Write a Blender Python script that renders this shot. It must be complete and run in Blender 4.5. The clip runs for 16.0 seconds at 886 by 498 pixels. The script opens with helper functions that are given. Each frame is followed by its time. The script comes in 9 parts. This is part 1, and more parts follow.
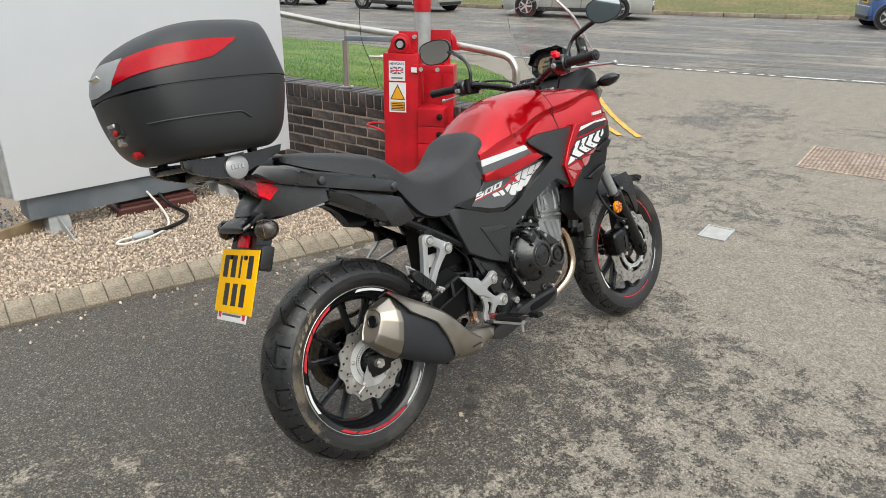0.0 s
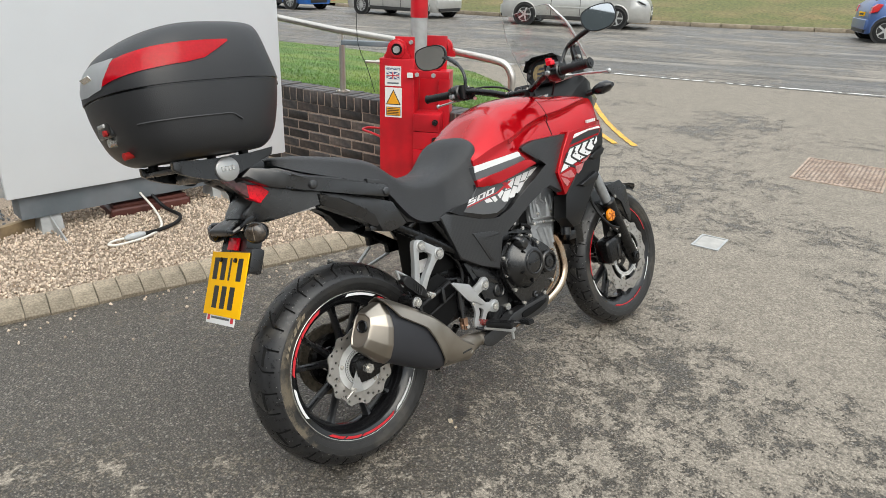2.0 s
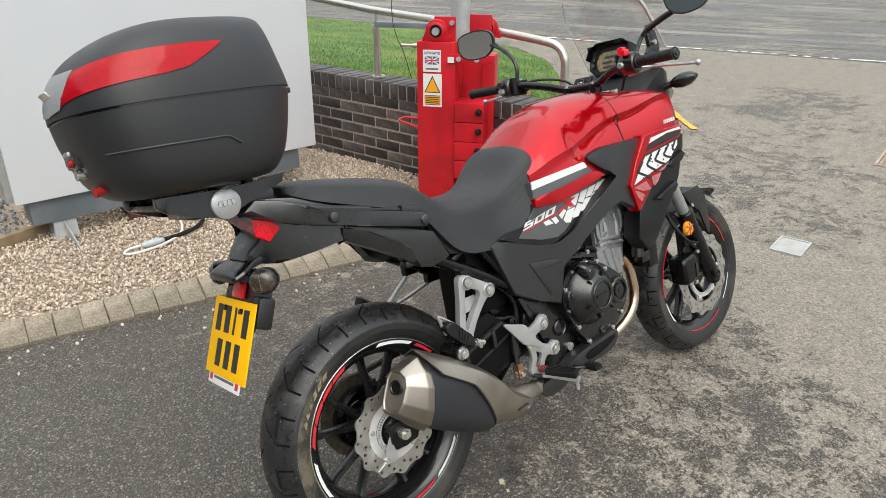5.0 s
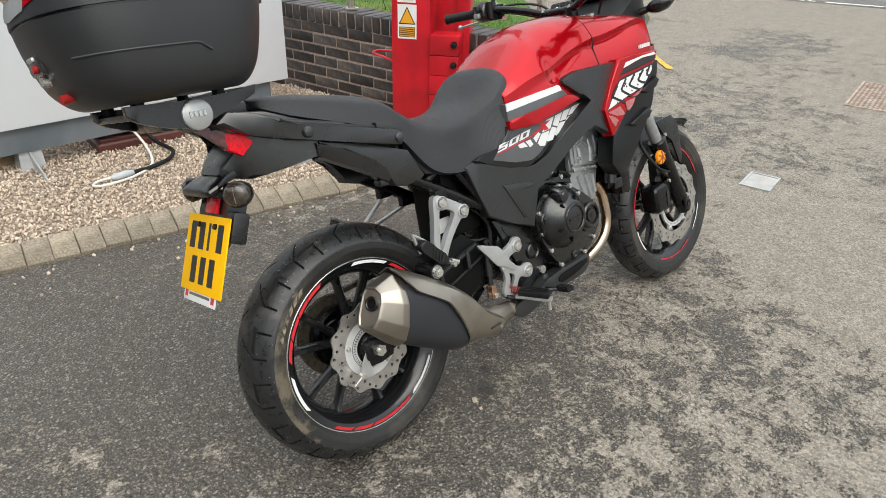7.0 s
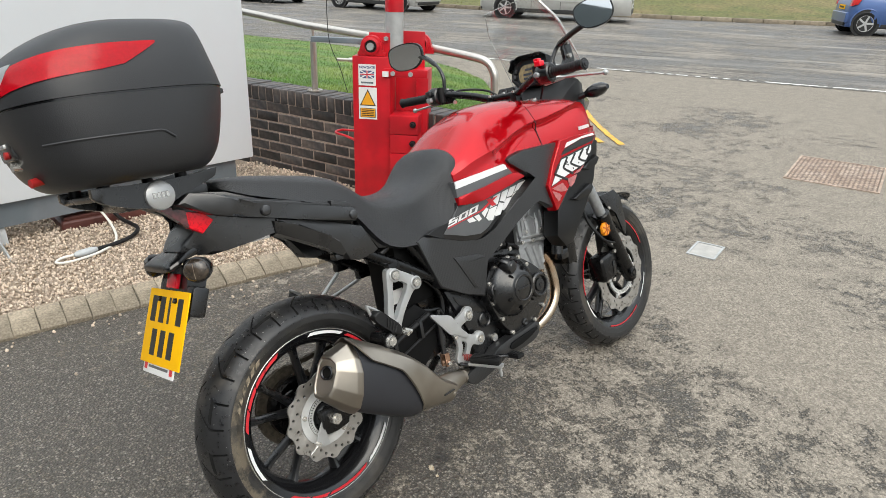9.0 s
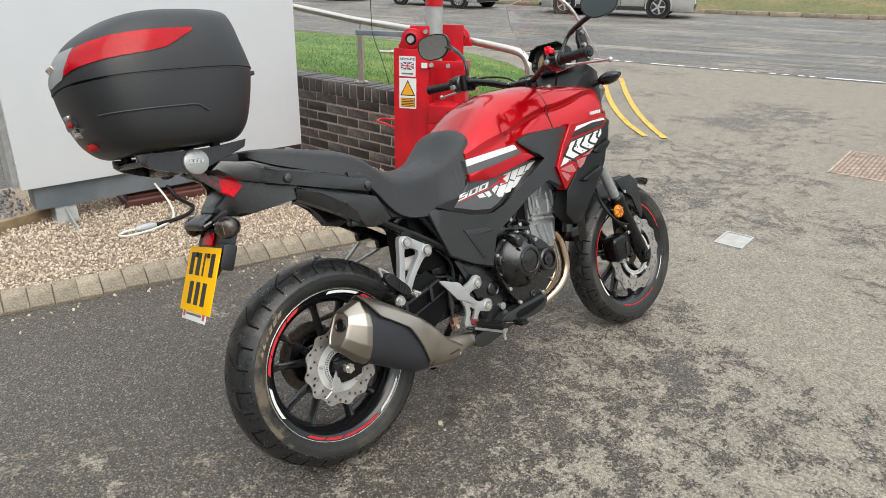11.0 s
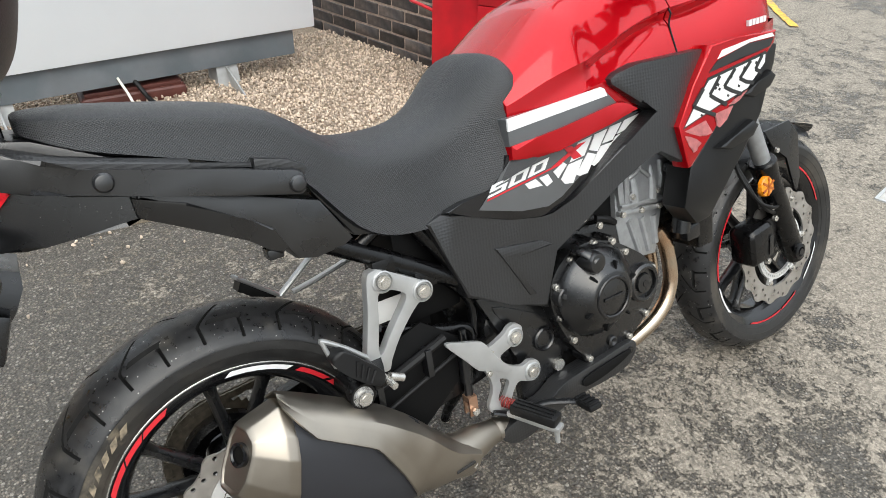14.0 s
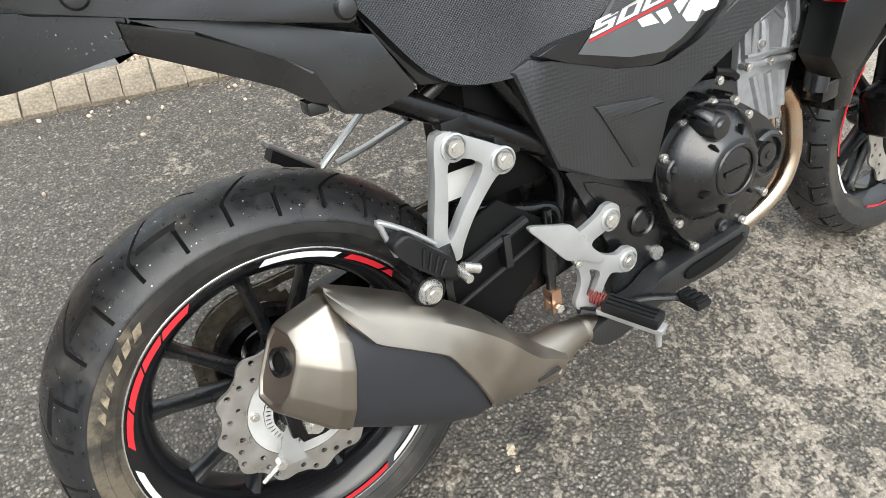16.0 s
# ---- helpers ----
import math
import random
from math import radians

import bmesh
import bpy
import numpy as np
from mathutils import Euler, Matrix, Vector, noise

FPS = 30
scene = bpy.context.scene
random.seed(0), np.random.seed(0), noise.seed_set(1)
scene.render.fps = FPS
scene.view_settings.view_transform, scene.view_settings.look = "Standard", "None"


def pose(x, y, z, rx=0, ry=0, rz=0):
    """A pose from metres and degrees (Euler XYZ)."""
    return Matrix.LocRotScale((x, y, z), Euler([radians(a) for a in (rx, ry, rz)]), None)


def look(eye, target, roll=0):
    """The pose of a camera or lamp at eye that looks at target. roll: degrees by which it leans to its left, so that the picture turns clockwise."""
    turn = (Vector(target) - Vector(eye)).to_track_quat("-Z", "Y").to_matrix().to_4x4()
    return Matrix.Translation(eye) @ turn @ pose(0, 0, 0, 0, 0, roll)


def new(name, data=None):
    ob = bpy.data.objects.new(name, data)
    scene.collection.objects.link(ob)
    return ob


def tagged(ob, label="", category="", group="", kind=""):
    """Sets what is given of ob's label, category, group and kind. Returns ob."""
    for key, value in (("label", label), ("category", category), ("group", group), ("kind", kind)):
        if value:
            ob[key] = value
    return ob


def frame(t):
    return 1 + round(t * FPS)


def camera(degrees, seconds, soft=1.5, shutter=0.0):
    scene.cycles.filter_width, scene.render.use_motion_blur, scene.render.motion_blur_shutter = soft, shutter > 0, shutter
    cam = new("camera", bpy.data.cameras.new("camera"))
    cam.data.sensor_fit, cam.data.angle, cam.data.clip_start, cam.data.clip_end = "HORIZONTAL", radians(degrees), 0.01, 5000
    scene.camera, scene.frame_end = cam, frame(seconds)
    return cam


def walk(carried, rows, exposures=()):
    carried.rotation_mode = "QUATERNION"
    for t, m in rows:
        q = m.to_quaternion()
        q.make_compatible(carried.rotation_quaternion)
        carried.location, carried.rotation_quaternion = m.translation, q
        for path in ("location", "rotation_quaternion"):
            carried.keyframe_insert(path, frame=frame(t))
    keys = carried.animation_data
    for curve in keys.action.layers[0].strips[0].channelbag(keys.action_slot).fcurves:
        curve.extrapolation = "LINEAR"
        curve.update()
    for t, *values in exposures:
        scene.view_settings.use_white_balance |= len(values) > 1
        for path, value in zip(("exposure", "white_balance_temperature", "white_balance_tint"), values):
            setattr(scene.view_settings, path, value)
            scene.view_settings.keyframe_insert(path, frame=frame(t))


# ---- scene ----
cam = camera(65.22, 16.0, 0.5)
# seconds, eye, turn in degrees
ROWS = [
    (0.0, -1.0934, -1.4489, 1.4378, 67.631, -0.721, -43.248),
    (0.5, -1.0899, -1.4571, 1.4458, 69.130, -0.780, -43.096),
    (1.0, -1.0822, -1.4587, 1.4423, 69.334, -1.015, -43.456),
    (1.5, -1.0789, -1.4601, 1.4382, 68.738, -1.506, -43.668),
    (2.0, -1.0794, -1.4556, 1.4348, 68.122, -1.598, -43.247),
    (2.5, -1.0608, -1.4268, 1.4316, 67.433, -1.228, -42.933),
    (3.0, -1.0035, -1.3321, 1.4198, 66.678, -1.197, -43.275),
    (3.5, -0.8952, -1.1815, 1.4408, 66.283, -1.053, -44.199),
    (4.0, -0.8573, -1.1146, 1.4400, 66.784, -1.365, -43.548),
    (4.2, -0.8472, -1.1103, 1.4440, 67.101, -1.382, -41.795),
    (6.3, -0.8029, -1.1753, 1.4066, 64.337, -0.347, -40.092),
    (6.5, -0.8299, -1.1757, 1.3939, 63.500, -0.678, -41.009),
    (7.0, -0.8436, -1.1630, 1.3823, 61.665, -1.232, -42.160),
    (7.5, -0.8425, -1.1559, 1.3847, 61.340, -1.163, -43.366),
    (8.0, -0.8282, -1.1550, 1.3932, 62.476, -1.315, -44.862),
    (8.5, -0.8419, -1.1900, 1.4168, 65.740, -1.573, -45.783),
    (9.0, -0.8726, -1.2577, 1.4236, 67.670, -1.577, -44.835),
    (9.2, -0.8769, -1.3022, 1.4267, 67.749, -1.478, -43.796),
    (11.5, -0.9030, -1.5081, 1.4178, 67.061, -1.015, -39.507),
    (12.0, -0.8421, -1.4221, 1.3833, 65.481, -1.364, -39.146),
    (12.5, -0.6905, -1.1795, 1.3663, 63.443, -1.279, -39.591),
    (13.0, -0.5324, -1.0053, 1.3478, 61.642, -1.082, -39.743),
    (13.5, -0.3033, -0.8590, 1.3379, 59.691, -1.349, -36.623),
    (14.0, -0.1666, -0.7468, 1.2915, 56.470, -1.129, -33.943),
    (14.5, -0.1331, -0.6999, 1.2408, 51.591, -1.843, -32.226),
    (15.0, -0.1249, -0.6888, 1.2030, 47.715, -2.959, -31.194),
    (15.5, -0.1204, -0.6790, 1.1716, 47.630, -2.420, -30.540),
    (16.0, -0.1215, -0.5605, 1.1306, 46.880, 0.282, -31.700),
]
walk(cam, [(t, pose(*row)) for t, *row in ROWS], [(0, 0.76, 6630, 6), (4.2, 0.81, 6630, 6), (12.5, 0.86, 6630, 6), (14.5, 1.15, 6500, 6), (16, 1.43, 6500, 6)])

# ---- world and light: a bright overcast day ----
world = bpy.data.worlds.new("sky")
scene.world = world
world.use_nodes = True
wn = world.node_tree.nodes
wl = world.node_tree.links
sky = wn.new("ShaderNodeTexSky")
sky.sky_type = "NISHITA"
sky.sun_disc = False
sky.sun_elevation = radians(48)
sky.sun_rotation = radians(200)
sky.air_density, sky.dust_density, sky.ozone_density = 1.0, 3.0, 1.0
soften = wn.new("ShaderNodeMixRGB")
soften.inputs[0].default_value = 0.75
soften.inputs[2].default_value = (7.2, 7.5, 7.9, 1)
wl.new(sky.outputs[0], soften.inputs[1])
# an overcast dome: brightest overhead, about half as bright at the horizon
dome_dir = wn.new("ShaderNodeTexCoord")
dome_xyz = wn.new("ShaderNodeSeparateXYZ")
wl.new(dome_dir.outputs["Generated"], dome_xyz.inputs[0])
dome = wn.new("ShaderNodeMapRange")
dome.inputs[1].default_value, dome.inputs[2].default_value, dome.inputs[3].default_value, dome.inputs[4].default_value = 0.0, 1.0, 0.30, 1.46
wl.new(dome_xyz.outputs[2], dome.inputs[0])
overcast = wn.new("ShaderNodeVectorMath")
overcast.operation = "SCALE"
wl.new(soften.outputs[0], overcast.inputs[0])
wl.new(dome.outputs[0], overcast.inputs["Scale"])
wl.new(overcast.outputs[0], wn["Background"].inputs[0])
wn["Background"].inputs[1].default_value = 0.13
sun_lamp = bpy.data.lights.new("sun", "SUN")
sun_lamp.energy, sun_lamp.angle, sun_lamp.color = 0.9, radians(55), (1.0, 0.96, 0.9)
sun = new("sun", sun_lamp)
sun.matrix_world = look((-3, -5, 8), (0, 0, 0))

# ---- materials ----
def mat(name, colour, rough=0.5, metal=0.0, spread=0.0, scale=20.0, bump=0.0, bump_scale=None, second=None, second_scale=3.0,
        second_at=(0.45, 0.6), coat=0.0, piece=0.0, island=0.0, rough_spread=0.0, transmission=0.0, specular=0.5, detail=4.0):
    """A surface: base colour with grain of a given spread, an optional second colour in patches, bump, and variation by piece."""
    m = bpy.data.materials.new(name)
    m.use_nodes = True
    n, l = m.node_tree.nodes, m.node_tree.links
    b = n["Principled BSDF"]
    b.inputs["Roughness"].default_value = rough
    b.inputs["Metallic"].default_value = metal
    b.inputs["Coat Weight"].default_value = coat
    b.inputs["Coat Roughness"].default_value = 0.04
    b.inputs["Transmission Weight"].default_value = transmission
    b.inputs["Specular IOR Level"].default_value = specular
    rgb = n.new("ShaderNodeRGB")
    rgb.outputs[0].default_value = (*colour, 1)
    out = rgb.outputs[0]
    tc = n.new("ShaderNodeTexCoord")
    if second:
        nz = n.new("ShaderNodeTexNoise")
        nz.inputs["Scale"].default_value, nz.inputs["Detail"].default_value = second_scale, 6
        l.new(tc.outputs["Object"], nz.inputs["Vector"])
        rp = n.new("ShaderNodeMapRange")
        rp.inputs[1].default_value, rp.inputs[2].default_value = second_at
        l.new(nz.outputs[0], rp.inputs[0])
        mx = n.new("ShaderNodeMixRGB")
        l.new(rp.outputs[0], mx.inputs[0])
        l.new(out, mx.inputs[1])
        mx.inputs[2].default_value = (*second, 1)
        out = mx.outputs[0]
    if spread or rough_spread or bump:
        nz = n.new("ShaderNodeTexNoise")
        nz.inputs["Scale"].default_value, nz.inputs["Detail"].default_value = scale, detail
        l.new(tc.outputs["Object"], nz.inputs["Vector"])
    if spread:
        out = dim(n, l, out, nz.outputs[0], spread)
    if rough_spread:
        rr = n.new("ShaderNodeMapRange")
        rr.inputs[3].default_value, rr.inputs[4].default_value = max(0, rough - rough_spread), min(1, rough + rough_spread)
        rr.inputs[1].default_value, rr.inputs[2].default_value = 0.3, 0.7
        l.new(nz.outputs[0], rr.inputs[0])
        l.new(rr.outputs[0], b.inputs["Roughness"])
    if piece:
        oi = n.new("ShaderNodeObjectInfo")
        out = dim(n, l, out, oi.outputs["Random"], piece, 0.0, 1.0)
    if island:
        g = n.new("ShaderNodeNewGeometry")
        out = dim(n, l, out, g.outputs["Random Per Island"], island, 0.0, 1.0)
    if bump:
        bp = n.new("ShaderNodeBump")
        bp.inputs["Strength"].default_value = 1.0
        bp.inputs["Distance"].default_value = bump
        src = nz
        if bump_scale:
            src = n.new("ShaderNodeTexNoise")
            src.inputs["Scale"].default_value, src.inputs["Detail"].default_value = bump_scale, 3
            l.new(tc.outputs["Object"], src.inputs["Vector"])
        l.new(src.outputs[0], bp.inputs["Height"])
        l.new(bp.outputs[0], b.inputs["Normal"])
    l.new(out, b.inputs["Base Color"])
    return m


def dim(n, l, colour, factor, spread, lo=0.3, hi=0.7):
    """Multiply a colour by 1 - spread .. 1 + spread."""
    r = n.new("ShaderNodeMapRange")
    r.inputs[1].default_value, r.inputs[2].default_value = lo, hi
    r.inputs[3].default_value, r.inputs[4].default_value = 1 - spread, 1 + spread
    l.new(factor, r.inputs[0])
    mx = n.new("ShaderNodeVectorMath")
    mx.operation = "SCALE"
    l.new(colour, mx.inputs[0])
    l.new(r.outputs[0], mx.inputs["Scale"])
    return mx.outputs[0]


def tarmac(name, dark, worn, bias, slope=(0, 0, 0), grit=140.0, stains=(), tracks=None, wear=()):
    """Asphalt: aggregate grains bedded in tar, and a worn pale skin that flakes off in ragged islands."""
    m = bpy.data.materials.new(name)
    m.use_nodes = True
    n, l = m.node_tree.nodes, m.node_tree.links
    b = n["Principled BSDF"]
    tc = n.new("ShaderNodeTexCoord")

    def tex(kind, scale, detail=5, rough=0.6):
        t = n.new(kind)
        t.inputs["Scale"].default_value = scale
        if kind == "ShaderNodeTexNoise":
            t.inputs["Detail"].default_value, t.inputs["Roughness"].default_value = detail, rough
        l.new(tc.outputs["Object"], t.inputs["Vector"])
        return t

    def math_(op, a, c):
        q = n.new("ShaderNodeMath")
        q.operation = op
        for i, v in enumerate((a, c)):
            if isinstance(v, (int, float)):
                q.inputs[i].default_value = v
            else:
                l.new(v, q.inputs[i])
        return q.outputs[0]

    def ramp(src, lo, hi, a=0.0, z=1.0):
        q = n.new("ShaderNodeMapRange")
        q.inputs[1].default_value, q.inputs[2].default_value, q.inputs[3].default_value, q.inputs[4].default_value = lo, hi, a, z
        l.new(src, q.inputs[0])
        return q.outputs[0]

    def mix(f, a, c):
        q = n.new("ShaderNodeMixRGB")
        l.new(f, q.inputs[0])
        for i, v in ((1, a), (2, c)):
            if isinstance(v, tuple):
                q.inputs[i].default_value = (*v, 1)
            else:
                l.new(v, q.inputs[i])
        return q.outputs[0]

    big = tex("ShaderNodeTexNoise", 0.7, 5, 0.55)
    mid = tex("ShaderNodeTexNoise", 7, 8, 0.72)
    fine = tex("ShaderNodeTexNoise", 60, 6, 0.75)
    dust = tex("ShaderNodeTexNoise", 420, 3, 0.6)
    grains = tex("ShaderNodeTexVoronoi", grit)
    dots = tex("ShaderNodeTexVoronoi", grit * 0.5)
    sep = n.new("ShaderNodeSeparateXYZ")
    l.new(tc.outputs["Object"], sep.inputs[0])
    lean = math_("ADD", math_("MULTIPLY", sep.outputs[0], slope[0]), math_("MULTIPLY", sep.outputs[1], slope[1]))
    lean = math_("MAXIMUM", math_("MINIMUM", lean, 0.21), -0.30)
    edge = math_("ADD", math_("MULTIPLY", big.outputs[0], 0.85), math_("MULTIPLY", mid.outputs[0], 0.65))
    edge = math_("ADD", math_("ADD", edge, lean), bias)
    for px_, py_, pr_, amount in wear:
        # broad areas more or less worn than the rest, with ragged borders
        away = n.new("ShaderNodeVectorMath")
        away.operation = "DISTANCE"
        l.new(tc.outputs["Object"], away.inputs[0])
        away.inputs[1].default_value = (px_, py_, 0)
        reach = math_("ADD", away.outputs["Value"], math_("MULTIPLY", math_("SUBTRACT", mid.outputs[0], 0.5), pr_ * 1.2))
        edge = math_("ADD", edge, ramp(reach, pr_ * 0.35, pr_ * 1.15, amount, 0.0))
    flake = tex("ShaderNodeTexNoise", 24, 5, 0.72)
    ragged = math_("ADD", math_("ADD", edge, math_("MULTIPLY", fine.outputs[0], 0.42)), math_("MULTIPLY", grains.outputs["Distance"], -0.10))
    ragged = math_("ADD", ragged, math_("MULTIPLY", flake.outputs[0], 0.55))
    mask = ramp(ragged, 1.160, 1.235)
    wide = ramp(edge, 0.45, 0.95)
    tone = n.new("ShaderNodeSeparateColor")
    l.new(grains.outputs["Color"], tone.inputs[0])
    base = n.new("ShaderNodeRGB")
    base.outputs[0].default_value = (*dark, 1)
    tar = dim(n, l, base.outputs[0], tone.outputs[0], 0.78, 0, 1)
    tar = dim(n, l, tar, wide, 0.28, 0, 1)
    tar = dim(n, l, tar, dust.outputs[0], 0.55)
    coarse = tex("ShaderNodeTexNoise", 34, 4, 0.7)
    tar = dim(n, l, tar, coarse.outputs[0], 0.42)
    # tar between the grains, pale stones here and there
    tar = mix(ramp(grains.outputs["Distance"], 0.32, 0.50, 0.0, 0.85), tar, (dark[0] * 0.35, dark[1] * 0.35, dark[2] * 0.35))
    hd = n.new("ShaderNodeSeparateColor")
    l.new(dots.outputs["Color"], hd.inputs[0])
    pick = math_("MULTIPLY", math_("GREATER_THAN", hd.outputs[1], 0.72), math_("LESS_THAN", dots.outputs["Distance"], 0.30))
    tar = mix(math_("MULTIPLY", pick, 0.62), tar, (0.38, 0.35, 0.305))
    wr = n.new("ShaderNodeRGB")
    wr.outputs[0].default_value = (*worn, 1)
    pale = dim(n, l, wr.outputs[0], mid.outputs[0], 0.22)
    pale = dim(n, l, pale, tone.outputs[1], 0.34, 0, 1)
    pale = dim(n, l, pale, dust.outputs[0], 0.40)
    # tar showing through the worn skin in specks
    worn_out = tex("ShaderNodeTexNoise", 46, 5, 0.75)
    pale = mix(ramp(worn_out.outputs[0], 0.53, 0.60, 0.0, 0.85), pale, (dark[0] * 0.8, dark[1] * 0.8, dark[2] * 0.8))
    pits = tex("ShaderNodeTexNoise", 110, 4, 0.65)
    pale = mix(ramp(pits.outputs[0], 0.55, 0.63, 0.0, 0.80), pale, (dark[0] * 0.7, dark[1] * 0.7, dark[2] * 0.7))
    skin_ = mix(math_("MULTIPLY", mask, 0.84), tar, pale)
    for sx, sy, sr in stains:
        # an old oil spot soaked into the surface
        away = n.new("ShaderNodeVectorMath")
        away.operation = "DISTANCE"
        l.new(tc.outputs["Object"], away.inputs[0])
        away.inputs[1].default_value = (sx, sy, 0)
        spot = math_("ADD", away.outputs["Value"], math_("MULTIPLY", fine.outputs[0], sr * 1.1))
        spot = math_("ADD", spot, math_("MULTIPLY", flake.outputs[0], sr * 1.2))
        skin_ = mix(ramp(spot, sr * 1.2, sr * 2.2, 0.88, 0.0), skin_, (0.022, 0.020, 0.018))
    if tracks is not None:
        # lines worn along the lane: torn dark seams and paler wheel tracks
        for long_, wide_, lo, hi, tint in ((2.6, 0.16, 0.545, 0.60, (dark[0] * 0.36, dark[1] * 0.36, dark[2] * 0.36)), (7.0, 0.75, 0.54, 0.66, (worn[0] * 1.1, worn[1] * 1.1, worn[2] * 1.1)), (1.3, 0.07, 0.575, 0.63, (dark[0] * 0.28, dark[1] * 0.28, dark[2] * 0.28))):
            mp = n.new("ShaderNodeMapping")
            mp.vector_type = "TEXTURE"
            mp.inputs["Rotation"].default_value = (0, 0, radians(tracks))
            mp.inputs["Scale"].default_value = (long_, wide_, 1)
            l.new(tc.outputs["Object"], mp.inputs["Vector"])
            lane = n.new("ShaderNodeTexNoise")
            lane.inputs["Scale"].default_value, lane.inputs["Detail"].default_value, lane.inputs["Roughness"].default_value = 1.0, 5, 0.6
            l.new(mp.outputs[0], lane.inputs["Vector"])
            where = math_("ADD", lane.outputs[0], math_("MULTIPLY", math_("SUBTRACT", flake.outputs[0], 0.5), 0.30))
            skin_ = mix(ramp(where, lo, hi, 0.0, 0.80), skin_, tint)
    l.new(skin_, b.inputs["Base Color"])
    l.new(ramp(mask, 0, 1, 0.42, 0.9), b.inputs["Roughness"])
    h = math_("MULTIPLY", math_("MULTIPLY", grains.outputs["Distance"], -1.0), ramp(mask, 0, 1, 1.0, 0.30))
    h = math_("ADD", math_("ADD", h, math_("MULTIPLY", mask, 0.22)), math_("MULTIPLY", fine.outputs[0], 0.35))
    bp = n.new("ShaderNodeBump")
    bp.inputs["Strength"].default_value, bp.inputs["Distance"].default_value = 1.0, 0.0055
    l.new(h, bp.inputs["Height"])
    l.new(bp.outputs[0], b.inputs["Normal"])
    return m


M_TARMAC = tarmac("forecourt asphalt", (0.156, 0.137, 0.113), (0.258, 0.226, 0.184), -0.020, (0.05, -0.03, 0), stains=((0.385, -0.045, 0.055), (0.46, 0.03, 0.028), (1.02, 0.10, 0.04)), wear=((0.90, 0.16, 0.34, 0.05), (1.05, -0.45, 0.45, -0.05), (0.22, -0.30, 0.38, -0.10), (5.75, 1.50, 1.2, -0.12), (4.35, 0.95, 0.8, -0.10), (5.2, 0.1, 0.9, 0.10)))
M_ROAD = tarmac("road asphalt", (0.150, 0.136, 0.118), (0.265, 0.238, 0.203), 0.0, (0, 0, 0), 60, tracks=-68)
M_KERB = mat("concrete kerb block", (0.225, 0.188, 0.138), 0.85, spread=0.35, scale=120, bump=0.003, bump_scale=220, second=(0.30, 0.25, 0.185), second_scale=8, piece=0.16)
M_JOINT = mat("sandy joint", (0.13, 0.115, 0.09), 0.95, spread=0.3, scale=60, bump=0.003)
M_GRAVEL = mat("pale gravel", (0.53, 0.435, 0.345), 0.85, spread=0.15, scale=90, island=0.45)
M_GRAVEL_BED = mat("gravel bed", (0.30, 0.235, 0.175), 0.95, spread=0.4, scale=110, bump=0.01, bump_scale=60)
M_SLATE = mat("grey chippings", (0.17, 0.175, 0.18), 0.8, spread=0.12, scale=90, island=0.5)
M_BRICK = mat("dark blue-brown brick", (0.046, 0.042, 0.042), 0.50, spread=0.40, scale=25, bump=0.0015, bump_scale=160, second=(0.085, 0.068, 0.060), second_scale=9, piece=0.55)
M_MORTAR = mat("reddish mortar", (0.40, 0.315, 0.26), 0.95, spread=0.25, scale=50, bump=0.002, bump_scale=200)
M_GRASS = mat("mown grass", (0.10, 0.19, 0.035), 0.8, spread=0.3, scale=2.5, island=0.45, second=(0.16, 0.22, 0.05), second_scale=1.2)
M_VERGE = mat("dry verge grass", (0.104, 0.110, 0.031), 0.9, spread=0.45, scale=9, island=0.25, second=(0.165, 0.128, 0.052), second_scale=0.55, second_at=(0.42, 0.72))
M_SIGN = mat("pale grey powder-coated sheet", (0.66, 0.69, 0.72), 0.35, spread=0.02, scale=3, rough_spread=0.06)
M_PLINTH = mat("slate grey painted steel", (0.13, 0.155, 0.175), 0.45, spread=0.12, scale=6, second=(0.17, 0.19, 0.21), second_scale=4)
M_GALV = mat("weathered galvanised steel", (0.42, 0.43, 0.43), 0.5, metal=0.35, spread=0.15, scale=18, bump=0.0004)
M_STAINLESS = mat("brushed stainless steel", (0.62, 0.58, 0.53), 0.36, metal=1.0, spread=0.06, scale=40, rough_spread=0.08)
M_RED = mat("signal red paint on steel", (0.52, 0.006, 0.016), 0.38, spread=0.12, scale=7, coat=0.15, bump=0.0006, bump_scale=40, second=(0.40, 0.006, 0.014), second_scale=5)
M_RUBBER = mat("black rubber", (0.006, 0.006, 0.0065), 0.5, spread=0.2, scale=60, specular=0.35)
M_WHITE = mat("white vinyl", (0.75, 0.75, 0.74), 0.4, spread=0.03, scale=8)
M_AMBER = mat("orange print", (0.80, 0.36, 0.02), 0.45, spread=0.05, scale=9)
M_PRINT = mat("black print", (0.02, 0.02, 0.02), 0.5, spread=0.1, scale=30)
M_LINE_Y = mat("worn yellow road paint", (0.66, 0.37, 0.055), 0.8, spread=0.25, scale=40, second=(0.25, 0.2, 0.12), second_scale=14, second_at=(0.52, 0.72))
M_LINE_W = mat("worn white road paint", (0.60, 0.59, 0.565), 0.8, spread=0.3, scale=25, second=(0.24, 0.225, 0.20), second_scale=9, second_at=(0.55, 0.64))
M_GRIME = mat("grimy iron between ribs", (0.15, 0.115, 0.095), 0.9, spread=0.4, scale=60, bump=0.001, bump_scale=200)
